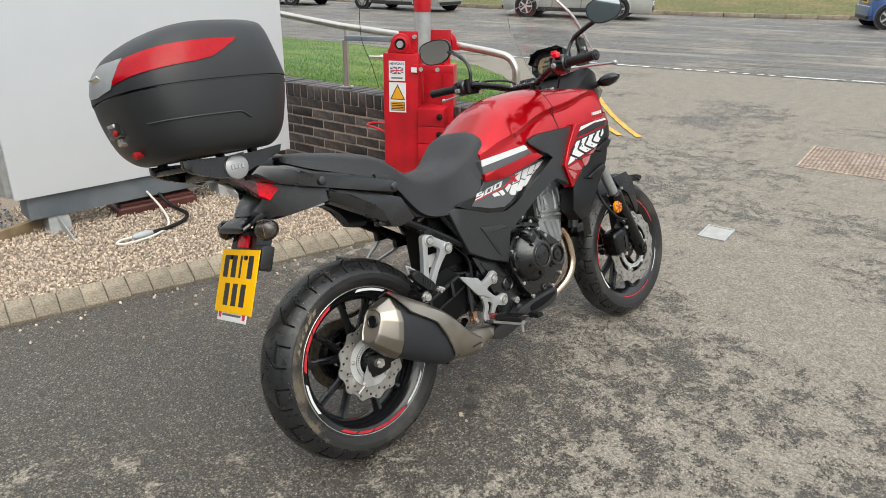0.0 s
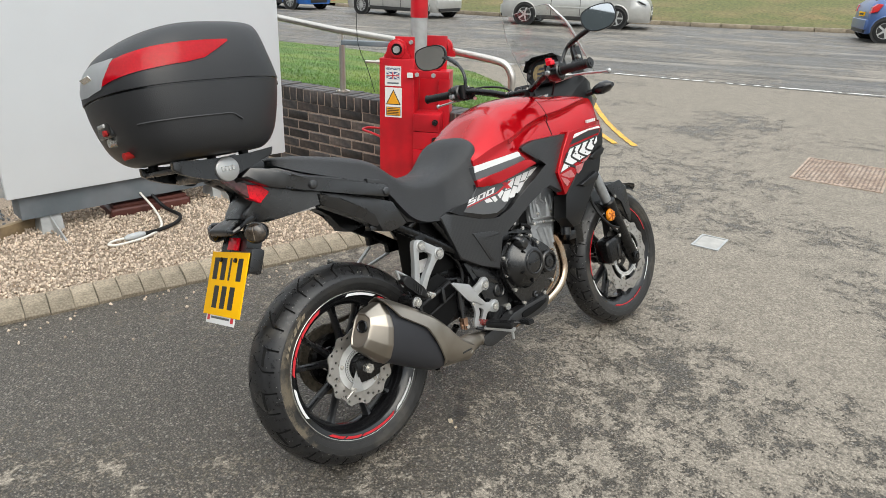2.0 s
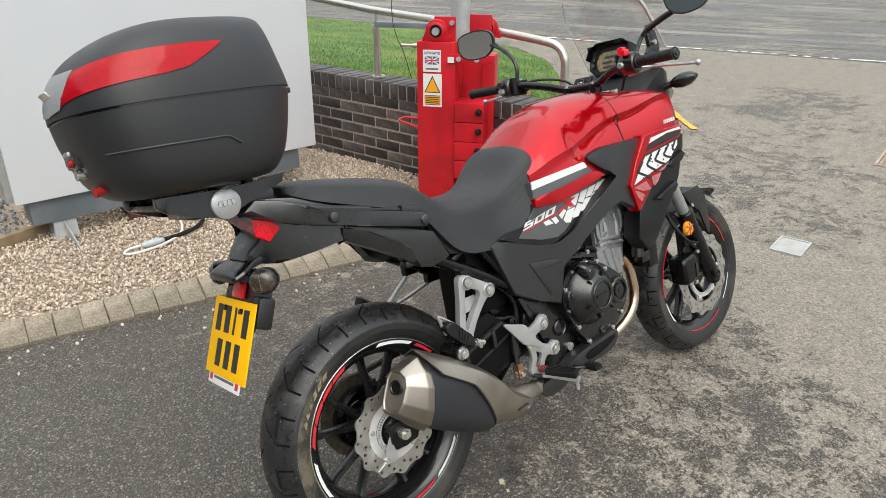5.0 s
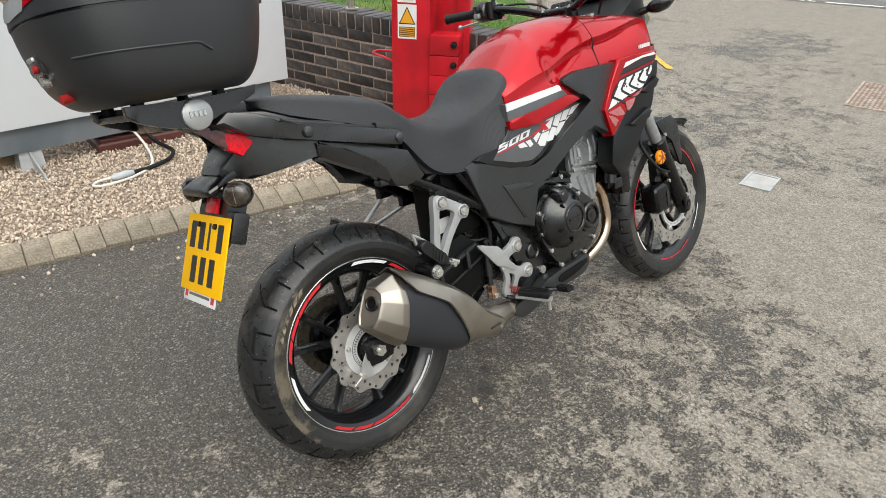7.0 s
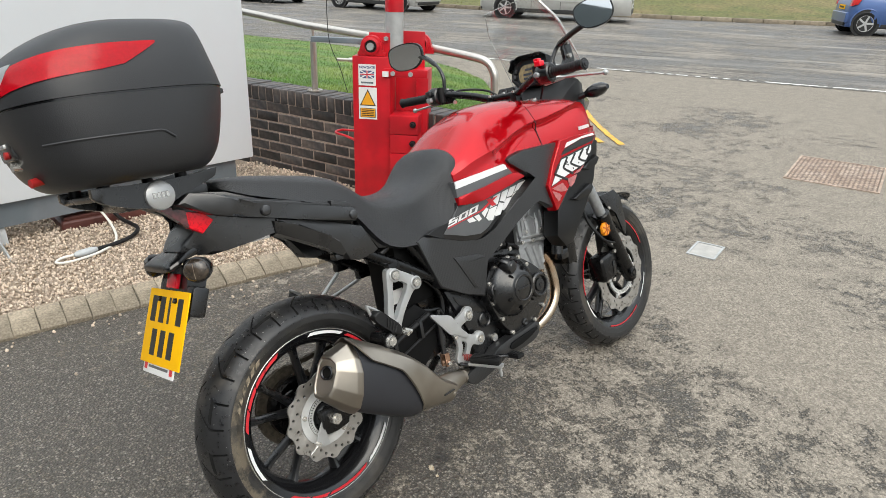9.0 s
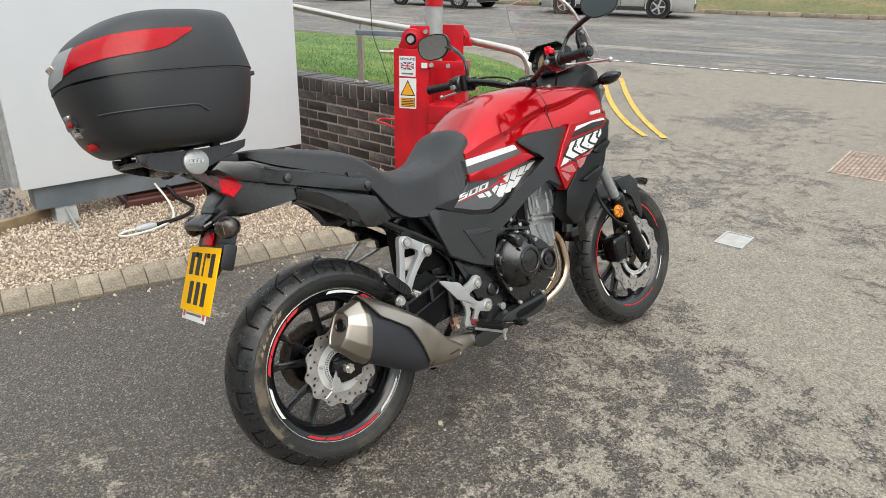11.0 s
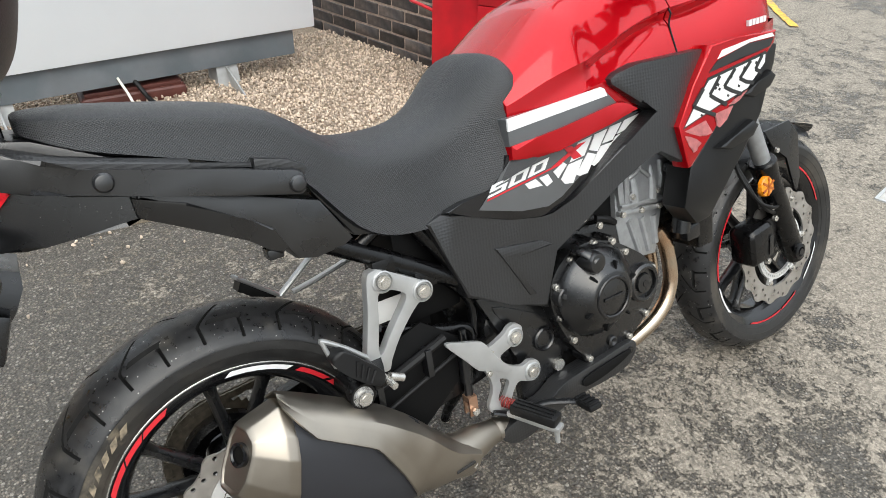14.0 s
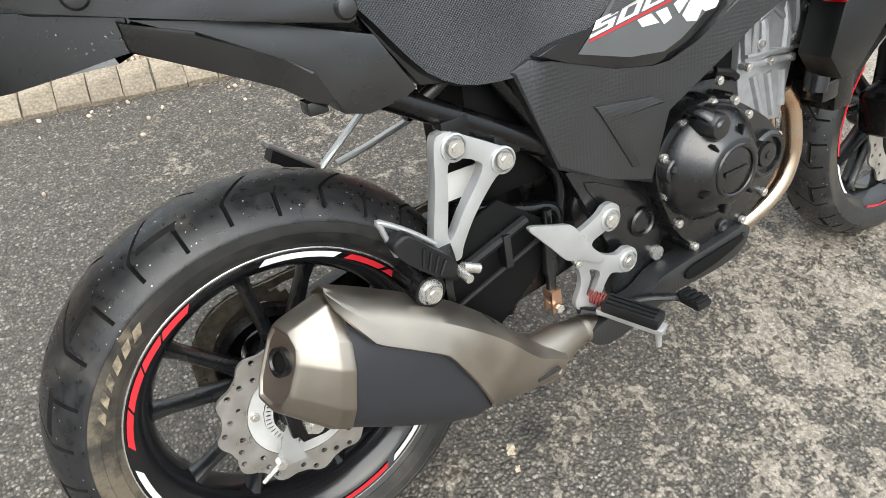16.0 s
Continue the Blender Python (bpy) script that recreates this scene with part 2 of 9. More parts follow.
M_IRON = mat("rusty cast iron", (0.36, 0.27, 0.21), 0.8, spread=0.35, scale=12, second=(0.40, 0.32, 0.26), second_scale=5, bump=0.001, bump_scale=90)
M_COVER = mat("pale worn steel cover", (0.40, 0.385, 0.36), 0.5, metal=0.2, spread=0.15, scale=15, bump=0.001, bump_scale=120)
M_TIMBER = mat("weathered timber", (0.26, 0.19, 0.11), 0.8, spread=0.3, scale=14, bump=0.001)
M_DARKRED = mat("dark red glazed clay", (0.085, 0.026, 0.020), 0.5, spread=0.25, scale=12)


def thin_clear(name, gloss=0.06):
    """Thin clear sheet: lets light straight through, with a faint gloss."""
    m = bpy.data.materials.new(name)
    m.use_nodes = True
    n, l = m.node_tree.nodes, m.node_tree.links
    tr, gl, mx = n.new("ShaderNodeBsdfTransparent"), n.new("ShaderNodeBsdfGlossy"), n.new("ShaderNodeMixShader")
    tr.inputs[0].default_value = (0.97, 0.98, 0.98, 1)
    gl.inputs["Roughness"].default_value = 0.03
    mx.inputs[0].default_value = gloss
    l.new(tr.outputs[0], mx.inputs[1])
    l.new(gl.outputs[0], mx.inputs[2])
    l.new(mx.outputs[0], n["Material Output"].inputs[0])
    return m

# ---- mesh helpers ----
def finish(bm, name, material=None, smooth=True, angle=35):
    me = bpy.data.meshes.new(name)
    bmesh.ops.recalc_face_normals(bm, faces=bm.faces)
    bm.to_mesh(me)
    bm.free()
    for m in (material if isinstance(material, (list, tuple)) else [material]):
        if m:
            me.materials.append(m)
    if smooth:
        me.polygons.foreach_set("use_smooth", [True] * len(me.polygons))
        me.set_sharp_from_angle(angle=radians(angle))
    return me


def part(name, bm, material, parent=None, label="", smooth=True, angle=35, m=None):
    """One mesh object, under a thing or a part where one is given."""
    ob = new(name, finish(bm, name, material, smooth, angle))
    if parent:
        ob.parent = parent
    if m:
        ob.matrix_local = m
    if label:
        ob["label"] = label
    return ob


def empty(name, m=None, label="", category="", group="", kind=""):
    e = new(name)
    if m:
        e.matrix_world = m
    return tagged(e, label, category, group, kind)


def box(bm, lo, hi, m=None, bevel=0.0, segments=2):
    c = [(a + b) / 2 for a, b in zip(lo, hi)]
    s = [b - a for a, b in zip(lo, hi)]
    r = bmesh.ops.create_cube(bm, size=1.0, matrix=(m or Matrix()) @ Matrix.Translation(c) @ Matrix.Diagonal((*s, 1)))
    if bevel:
        es = list({e for v in r["verts"] for e in v.link_edges})
        bmesh.ops.bevel(bm, geom=es, offset=bevel, segments=segments, profile=0.6, affect="EDGES", clamp_overlap=True)
    return bm


def boxes(lo, hi, m=None, bevel=0.0, segments=2):
    return box(bmesh.new(), lo, hi, m, bevel, segments)


def cyl(bm, a, b, r, r2=None, seg=20, caps=True):
    """A cylinder or cone from a to b."""
    a, b = Vector(a), Vector(b)
    d = b - a
    m = Matrix.Translation((a + b) / 2) @ d.to_track_quat("Z", "Y").to_matrix().to_4x4()
    bmesh.ops.create_cone(bm, cap_ends=caps, segments=seg, radius1=r, radius2=r if r2 is None else r2, depth=d.length, matrix=m)
    return bm


def tube(bm, points, r, seg=10, caps=True, radii=None, flat=1.0, up=(0, 0, 1)):
    """A tube through points, smoothed by Catmull-Rom where the caller has done so."""
    pts = [Vector(p) for p in points]
    rings = []
    prev = None
    for i, p in enumerate(pts):
        t = (pts[min(i + 1, len(pts) - 1)] - pts[max(i - 1, 0)]).normalized()
        if prev is None:
            n = Vector(up).cross(t)
            if n.length < 1e-3:
                n = Vector((1, 0, 0)).cross(t)
            n.normalize()
        else:
            n = (prev - t * prev.dot(t)).normalized()
        prev = n
        bnm = t.cross(n)
        rr = radii[i] if radii else r
        rings.append([bm.verts.new(p + n * (rr * math.cos(2 * math.pi * k / seg)) + bnm * (rr * flat * math.sin(2 * math.pi * k / seg))) for k in range(seg)])
    for a, b in zip(rings, rings[1:]):
        for k in range(seg):
            bm.faces.new((a[k], a[(k + 1) % seg], b[(k + 1) % seg], b[k]))
    if caps:
        bm.faces.new(rings[0][::-1])
        bm.faces.new(rings[-1])
    return bm


def curve(points, steps=6):
    """Catmull-Rom through points."""
    p = [Vector(q) for q in points]
    p = [p[0] * 2 - p[1]] + p + [p[-1] * 2 - p[-2]]
    out = []
    for i in range(1, len(p) - 2):
        for k in range(steps):
            t = k / steps
            a, b, c, d = p[i - 1:i + 3]
            out.append(0.5 * (2 * b + (c - a) * t + (2 * a - 5 * b + 4 * c - d) * t * t + (3 * b - a - 3 * c + d) * t ** 3))
    out.append(p[-2])
    return out


def loft(bm, rings, closed=True, caps=True):
    """Skin rings of equal length."""
    vs = [[bm.verts.new(p) for p in r] for r in rings]
    n = len(vs[0])
    for a, b in zip(vs, vs[1:]):
        for k in range(n if closed else n - 1):
            bm.faces.new((a[k], a[(k + 1) % n], b[(k + 1) % n], b[k]))
    if caps and closed:
        bm.faces.new(vs[0][::-1])
        bm.faces.new(vs[-1])
    return bm


def prism(bm, outline, y0, y1, bevel=0.0, axis="y", segments=2):
    """Extrude an outline (x, z) between two planes of y (or (x, y) between z with axis z, (y, z) between x with axis x)."""
    def at(u, v, w):
        return {"y": (u, w, v), "z": (u, v, w), "x": (w, u, v)}[axis]
    f = y0 if callable(y0) else (lambda u, v: y0)
    g = y1 if callable(y1) else (lambda u, v: y1)
    a = [bm.verts.new(at(u, v, f(u, v))) for u, v in outline]
    b = [bm.verts.new(at(u, v, g(u, v))) for u, v in outline]
    n = len(outline)
    fa = bm.faces.new(a)
    fb = bm.faces.new(b[::-1])
    side = [bm.faces.new((a[k], b[k], b[(k + 1) % n], a[(k + 1) % n])) for k in range(n)]
    if bevel:
        es = list({e for q in (fa, fb) for e in q.edges})
        bmesh.ops.bevel(bm, geom=es, offset=bevel, segments=segments, profile=0.6, affect="EDGES", clamp_overlap=True)
    bmesh.ops.triangulate(bm, faces=[q for q in bm.faces if len(q.verts) > 4])
    return bm


def lathe(bm, profile, seg=48, axis="y", at=(0, 0, 0), closed=False):
    """Turn a profile of (radius, along) about an axis."""
    rings = []
    for r, h in profile:
        ring = []
        for k in range(seg):
            a = 2 * math.pi * k / seg
            c, s_ = r * math.cos(a), r * math.sin(a)
            p = {"y": (c, h, s_), "z": (c, s_, h), "x": (h, c, s_)}[axis]
            ring.append(bm.verts.new(Vector(at) + Vector(p)))
        rings.append(ring)
    pairs = list(zip(rings, rings[1:])) + ([(rings[-1], rings[0])] if closed else [])
    for a, b in pairs:
        for k in range(seg):
            bm.faces.new((a[k], a[(k + 1) % seg], b[(k + 1) % seg], b[k]))
    return bm


def letters(body, size, depth, m, material, parent=None, name="lettering", label="", shear=0.0, bold=0.0):
    """Words in the built-in font as a mesh."""
    cu = bpy.data.curves.new(name, "FONT")
    cu.body, cu.size, cu.extrude, cu.align_x, cu.align_y, cu.shear = body, size, depth, "CENTER", "CENTER", shear
    cu.resolution_u = 3
    cu.offset = bold
    tmp = bpy.data.objects.new(name, cu)
    me = bpy.data.meshes.new_from_object(tmp)
    bpy.data.objects.remove(tmp)
    me.materials.clear()
    me.materials.append(material)
    ob = new(name, me)
    if parent:
        ob.parent = parent
    ob.matrix_local = m
    if label:
        ob["label"] = label
    return ob


def basis(o, u, v):
    """A frame at o with x along u and y along v."""
    u = Vector(u).normalized()
    w = u.cross(Vector(v)).normalized()
    v = w.cross(u)
    return Matrix(((u.x, v.x, w.x, o[0]), (u.y, v.y, w.y, o[1]), (u.z, v.z, w.z, o[2]), (0, 0, 0, 1)))

# ---- the ground, the road and what stands round the forecourt ----
def sheet(name, outline, z, material, label, category="", kind="structure", thick=0.0):
    bm = bmesh.new()
    top = [bm.verts.new((x, y, z)) for x, y in outline]
    bm.faces.new(top)
    if thick:
        low = [bm.verts.new((x, y, z - thick)) for x, y in outline]
        n = len(top)
        for k in range(n):
            bm.faces.new((top[k], low[k], low[(k + 1) % n], top[(k + 1) % n]))
    return tagged(part(name, bm, material, smooth=False), label, category or name, kind=kind)


sheet("ground", [(-300, -300), (300, -300), (300, 300), (-300, 300)], 0.0, M_TARMAC, "dark grey asphalt forecourt worn pale in ragged patches", "asphalt")

# the road beyond the forecourt, and its far kerb
ROAD_NEAR = [(3.0, 30.0), (6.0, 14.0), (6.9, 10.6), (7.35, 8.2), (8.75, 4.2), (10.1, 0.6), (12.6, -5.5), (16, -14), (22, -30)]
ROAD_FAR = [(13.0, 38.0), (16.2, 22.5), (18.0, 16.2), (19.6, 12.4), (21.2, 9.4), (23.3, 6.3), (26.5, 1.0), (31.0, -8), (40, -26)]
sheet("road", ROAD_NEAR + ROAD_FAR[::-1], 0.004, M_ROAD, "grey patched asphalt road with faint tyre tracks", "road")


def along(line, step, start=0.0):
    """Points and directions along a line of corners, step by step."""
    out, want = [], start
    run = 0.0
    for (x0, y0), (x1, y1) in zip(line, line[1:]):
        d = math.hypot(x1 - x0, y1 - y0)
        while want <= run + d:
            k = (want - run) / d
            out.append((x0 + (x1 - x0) * k, y0 + (y1 - y0) * k, math.degrees(math.atan2(y1 - y0, x1 - x0))))
            want += step
        run += d
    return out


far_kerb = empty("kerb", label="worn concrete kerb along the far side of the road", category="kerb", kind="structure")
stone_mesh = finish(boxes((-0.45, -0.14, 0), (0.45, 0.0, 0.13), bevel=0.02), "kerb_stone", M_KERB)
for x, y, a in along([p for p in ROAD_FAR if -10 < p[1] < 30], 0.915):
    o = new("kerb_stone", stone_mesh)
    o.parent = far_kerb
    o.matrix_local = pose(x, y, 0.0, 0, 0, a + random.uniform(-0.6, 0.6))
verge_line = [(x + 0.13, y + 0.05) for x, y in ROAD_FAR]
bm = bmesh.new()
rows_ = []
for d, z in ((0.0, 0.105), (2.0, 0.2), (8.0, 0.75), (40.0, 3.0), (220.0, 9.0)):
    rows_.append([bm.verts.new((x + d, y + d * 0.5, z)) for x, y in [(x * 1.0, y) for x, y in verge_line]])
for a, b in zip(rows_, rows_[1:]):
    for k in range(len(a) - 1):
        bm.faces.new((a[k], a[k + 1], b[k + 1], b[k]))
tagged(part("verge", bm, M_VERGE), "dry yellowish-green grass verge behind the parked cars", "grass", kind="structure")


def blades(name, spots, height, width, material, label, seed=3):
    """Many thin upright grass blades in one mesh."""
    rnd = random.Random(seed)
    vs, fs = [], []
    for x, y, z in spots:
        a, h, w = rnd.uniform(0, 6.28), height * rnd.uniform(0.5, 1.25), width * rnd.uniform(0.6, 1.3)
        dx, dy = math.cos(a) * w, math.sin(a) * w
        lx, ly = rnd.uniform(-0.7, 0.7) * h, rnd.uniform(-0.7, 0.7) * h
        i = len(vs)
        vs += [(x - dx, y - dy, z), (x + dx, y + dy, z), (x + lx, y + ly, z + h)]
        fs.append((i, i + 1, i + 2))
    me = bpy.data.meshes.new(name)
    me.from_pydata(vs, [], fs)
    me.materials.append(material)
    return tagged(new(name, me), label, "grass", kind="stuff")


rnd = random.Random(5)
spots = []
for x, y, a in along([p for p in ROAD_FAR if -3 < p[1] < 26], 0.02):
    for _ in range(10):
        d = 0.2 + abs(rnd.gauss(0, 2.2))
        z = 0.12 + (d * 0.045 if d < 2 else 0.1 + (d - 2) * 0.09)
        spots.append((x + d, y + d * 0.5, z - 0.02))
blades("verge_grass", spots, 0.018, 0.007, M_VERGE, "dry tufty grass of the far verge", 4)

# painted lines, worn ragged and chipped through
def stripe(name, line, width, material, label, z=0.008, kept=1.0, chip=0.30, seed=1):
    """A painted line in ragged flakes; kept: the share of its length that still shows."""
    rnd = random.Random(seed)
    bm = bmesh.new()
    at = along(line, 0.035)
    k = 0
    while k < len(at) - 2:
        n = max(3, int(rnd.expovariate(1 / (chip / 0.035)))) if kept < 1 else len(at) - 1 - k
        piece = at[k:k + n + 1]
        l_, r_ = [], []
        for i, (x, y, a) in enumerate(piece):
            end = 0.45 if kept < 1 and i in (0, len(piece) - 1) else 1.0
            nx, ny = -math.sin(radians(a)), math.cos(radians(a))
            p, q = (width / 2 * end * rnd.uniform(1 - 0.34 * (1.3 - kept) - 0.10, 1.06) for _ in range(2))
            l_.append(bm.verts.new((x + nx * p, y + ny * p, z)))
            r_.append(bm.verts.new((x - nx * q, y - ny * q, z)))
        for i in range(len(piece) - 1):
            bm.faces.new((l_[i], l_[i + 1], r_[i + 1], r_[i]))
        k += n + (1 + int(rnd.expovariate(1 / max(0.01, n * (1 - kept) / kept))) if kept < 1 else 1)
    return tagged(part(name, bm, material, smooth=False), label, "road marking", kind="structure")


stripe("road_marking", [(10.75, -0.7), (9.95, 1.4), (9.45, 2.6)], 0.10, M_LINE_W, "worn white line along the road edge", kept=0.93, chip=0.9, seed=3)
stripe("road_marking", [(9.42, 2.68), (8.8, 4.3), (8.3, 5.7), (7.9, 6.9)], 0.11, M_LINE_W, "broken white line along the road edge, mostly worn off", kept=0.72, chip=0.16, seed=8)
stripe("yellow_line", [(p.x, p.y) for p in curve([(4.47, 1.84, 0), (4.80, 2.22, 0), (5.35, 2.78, 0), (6.1, 3.45, 0), (7.0, 4.2, 0)])], 0.062, M_LINE_Y, "worn yellow no-parking line curving to the road", seed=5)
stripe("yellow_line", [(p.x, p.y) for p in curve([(4.40, 2.0, 0), (4.72, 2.42, 0), (5.25, 2.98, 0), (6.0, 3.66, 0), (6.9, 4.42, 0)])], 0.062, M_LINE_Y, "worn yellow no-parking line beside its twin", seed=6)

# kerb blocks between asphalt and gravel bed
KX, KY, KA = -0.682, 1.671, math.degrees(math.atan2(1.436 - 1.671, 1.027 + 0.682))
kerb_m = pose(KX, KY, 0, 0, 0, KA)
edging = empty("block_kerb", kerb_m, "low edging of sandy concrete blocks along the gravel bed", "kerb", kind="structure")
bm = bmesh.new()
prism(bm, [(0.010, -0.05), (0.010, 0.008), (0.060, 0.041), (0.108, 0.054), (0.121, 0.054), (0.121, -0.05)], -1.6, 2.62, axis="x")
part("joint_bed", bm, M_JOINT, edging, smooth=False)
rnd = random.Random(11)
kinds = []
for i in range(4):
    bm = bmesh.new()
    w = 0.0945
    prism(bm, [(0.0, -0.05), (0.0, 0.014), (0.010, 0.024), (0.060, 0.050), (0.105, 0.062), (0.125, 0.062), (0.125, -0.05)], 0.001, w + 0.0015 * (i % 2), 0.004, axis="x")
    for v in bm.verts:
        v.co += Vector((rnd.uniform(-1, 1), rnd.uniform(-1, 1), rnd.uniform(-1, 1))) * 0.0018
    kinds.append(finish(bm, "kerb_block", M_KERB))
for i in range(44):
    o = new("kerb_block", kinds[i % 4])
    o.parent = edging
    o.matrix_local = pose(-1.6 + i * 0.0965, rnd.uniform(-0.003, 0.003), rnd.uniform(-0.003, 0.002), rnd.uniform(-1, 1), 0, rnd.uniform(-1.2, 1.2))


def k2w(x, y):
    p = kerb_m @ Vector((x, y, 0))
    return p.x, p.y


# gravel bed
sheet("gravel_bed", [k2w(-1.6, 0.11), k2w(2.9, 0.11), (2.1, 3.5), (-2.2, 3.5)], 0.035, M_GRAVEL_BED, "bed of pale gravel behind the edging", "gravel")


def pebbles(name, spots, size, material, label, seed):
    """Loose stones, each a squashed lump, in one mesh."""
    rnd = random.Random(seed)
    ico = bmesh.new()
    bmesh.ops.create_icosphere(ico, subdivisions=1, radius=1.0)
    bv = [v.co.copy() for v in ico.verts]
    bf = [[v.index for v in f.verts] for f in ico.faces]
    ico.free()
    vs, fs = [], []
    for x, y, z in spots:
        s = size * rnd.uniform(0.6, 1.4)
        m = Euler((rnd.uniform(0, 6), rnd.uniform(0, 6), rnd.uniform(0, 6))).to_matrix()
        sc = Vector((1, rnd.uniform(0.6, 0.95), rnd.uniform(0.45, 0.8))) * s
        i = len(vs)
        for v in bv:
            q = m @ Vector((v.x * sc.x, v.y * sc.y, v.z * sc.z)) * rnd.uniform(0.82, 1.12)
            vs.append((x + q.x, y + q.y, z + q.z))
        fs += [[i + k for k in f] for f in bf]
    me = bpy.data.meshes.new(name)
    me.from_pydata(vs, [], fs)
    me.materials.append(material)
    return tagged(new(name, me), label, "gravel", kind="stuff")


def wall_x(y):
    """The wall's face."""
    return 1.657 + 0.196 * (3.223 - y)


rnd = random.Random(21)
spots = []
while len(spots) < 27000:
    x, y = rnd.uniform(-1.9, 2.2), rnd.uniform(1.3, 3.2)
    ky = (kerb_m.inverted() @ Vector((x, y, 0))).y
    if ky > 0.125 and x < wall_x(y) and not (x < -0.28 and y > 2.68 + 0.35 * (x + 0.28)):
        spots.append((x, y, 0.04 + rnd.uniform(0, 0.014)))
pebbles("gravel", spots, 0.0070, M_GRAVEL, "pale pinkish-beige gravel stones", 22)
spots = []
while len(spots) < 1800:
    x, y = rnd.uniform(-1.7, -0.3), rnd.uniform(2.3, 3.4)
    if y > 2.74 + 0.35 * (x + 0.28):
        spots.append((x, y, 0.045 + rnd.uniform(0, 0.012)))
pebbles("chippings", spots, 0.011, M_SLATE, "grey slate chippings behind the timber edging", 23)
spots = []
for _ in range(90):
    kx, ky = rnd.uniform(-1.4, 2.6), -abs(rnd.gauss(0, 0.12)) - 0.01
    x, y = k2w(kx, ky)
    spots.append((x, y, 0.004))
pebbles("stray_gravel", spots, 0.0075, M_GRAVEL, "pale gravel stones strayed onto the asphalt", 24)

def scrap(x, y, size, seed):
    """A torn, crumpled scrap lying on the asphalt."""
    rnd = random.Random(seed)
    n = 13
    rim = [(size * (0.5 + 0.5 * rnd.random()) * (0.55 if 3 < k < 7 else 1), 2 * math.pi * k / n) for k in range(n)]
    vs = [(0, 0, size * 0.45)] + [(r * 0.55 * math.cos(a), r * 0.55 * math.sin(a), size * (0.15 + 0.35 * rnd.random())) for r, a in rim]
    vs += [(r * math.cos(a), r * math.sin(a), 0.0005 + size * 0.22 * rnd.random()) for r, a in rim]
    vs += [(r * 0.9 * math.cos(a), r * 0.9 * math.sin(a), 0.0) for r, a in rim]
    fs = [(0, 1 + k, 1 + (k + 1) % n) for k in range(n)]
    for o in (1, 1 + n):
        fs += [(o + k, o + n + k, o + n + (k + 1) % n, o + (k + 1) % n) for k in range(n)]
    me = bpy.data.meshes.new("paper_scrap")
    me.from_pydata(vs, [], fs)
    me.materials.append(M_SCRAP)
    ob = new("paper_scrap", me)
    ob.matrix_world = pose(x, y, 0.0)
    return tagged(ob, "torn cream scrap of litter on the asphalt", "litter")


M_SCRAP = mat("cream litter", (0.50, 0.44, 0.34), 0.8, spread=0.15, scale=150, second=(0.42, 0.33, 0.22), second_scale=60)
scrap(0.330, -0.051, 0.014, 5)
scrap(0.319, -0.089, 0.009, 8)

timber = empty("timber_edging", label="weathered timber board edging the gravel", category="timber")
part("board", boxes((0, -0.02, 0), (1.6, 0.02, 0.1), bevel=0.004), M_TIMBER, timber, m=pose(-1.7, 2.21, 0.0, 0, 0, 19.5))

# brick retaining wall with a brick-on-edge top; local x runs along the wall towards its far end, y into it
WA = math.degrees(math.atan2(1, -0.196))
wall_m = pose(wall_x(1.15), 1.15, 0.0, 0, 0, WA)
wall = empty("wall_brick", wall_m, "low wall of dark blue-brown bricks with reddish joints", "wall", kind="structure")
LEN = 4.6
part("mortar_core", boxes((0.004, -0.215, -0.1), (LEN - 0.004, -0.006, 0.60)), M_MORTAR, wall, smooth=False)
rnd = random.Random(31)


def lump(lo, hi, bev, jit, seed):
    bm = boxes(lo, hi, bevel=bev, segments=1)
    r2 = random.Random(seed)
    for v in bm.verts:
        v.co += Vector((r2.uniform(-jit, jit), r2.uniform(-jit, jit), r2.uniform(-jit, jit)))
    return finish(bm, "brick", M_BRICK)


stretch = [lump((0, -0.1, 0), (0.203, 0.0, 0.059), 0.004, 0.0012, s) for s in range(4)]
edge_b = [lump((0, -0.21, 0), (0.060, 0.003, 0.098), 0.005, 0.0014, s) for s in range(4)]
for row in range(8):
    x = -0.107 * (row % 2)
    while x < LEN - 0.1:
        o = new("brick", stretch[rnd.randrange(4)])
        o.parent = wall
        o.matrix_local = pose(max(x, 0.0), rnd.uniform(-0.002, 0.002), 0.508 - 0.0705 * (row + 1) + 0.011, 0, 0, rnd.uniform(-0.3, 0.3))
        x += 0.214
x = 0.0
while x < LEN - 0.05:
    o = new("brick", edge_b[rnd.randrange(4)])
    o.parent = wall
    o.matrix_local = pose(x, rnd.uniform(-0.002, 0.002), 0.512 + rnd.uniform(-0.002, 0.002), rnd.uniform(-0.5, 0.5), 0, 0)
    x += 0.0715

# the lawn behind the wall falls to the road
INNER = [(wall_x(y) + 0.2, y) for y in (1.16, 1.9, 2.7, 3.6, 4.7, 6.0, 7.6, 9.4, 11.4, 14.0)]
OUTER = [(2.42, 1.14), (4.1, 2.9), (5.45, 4.2), (6.08, 4.95), (6.55, 5.9), (6.85, 7.0), (6.95, 8.4), (6.85, 9.6), (6.4, 11.4), (5.6, 14.2)]


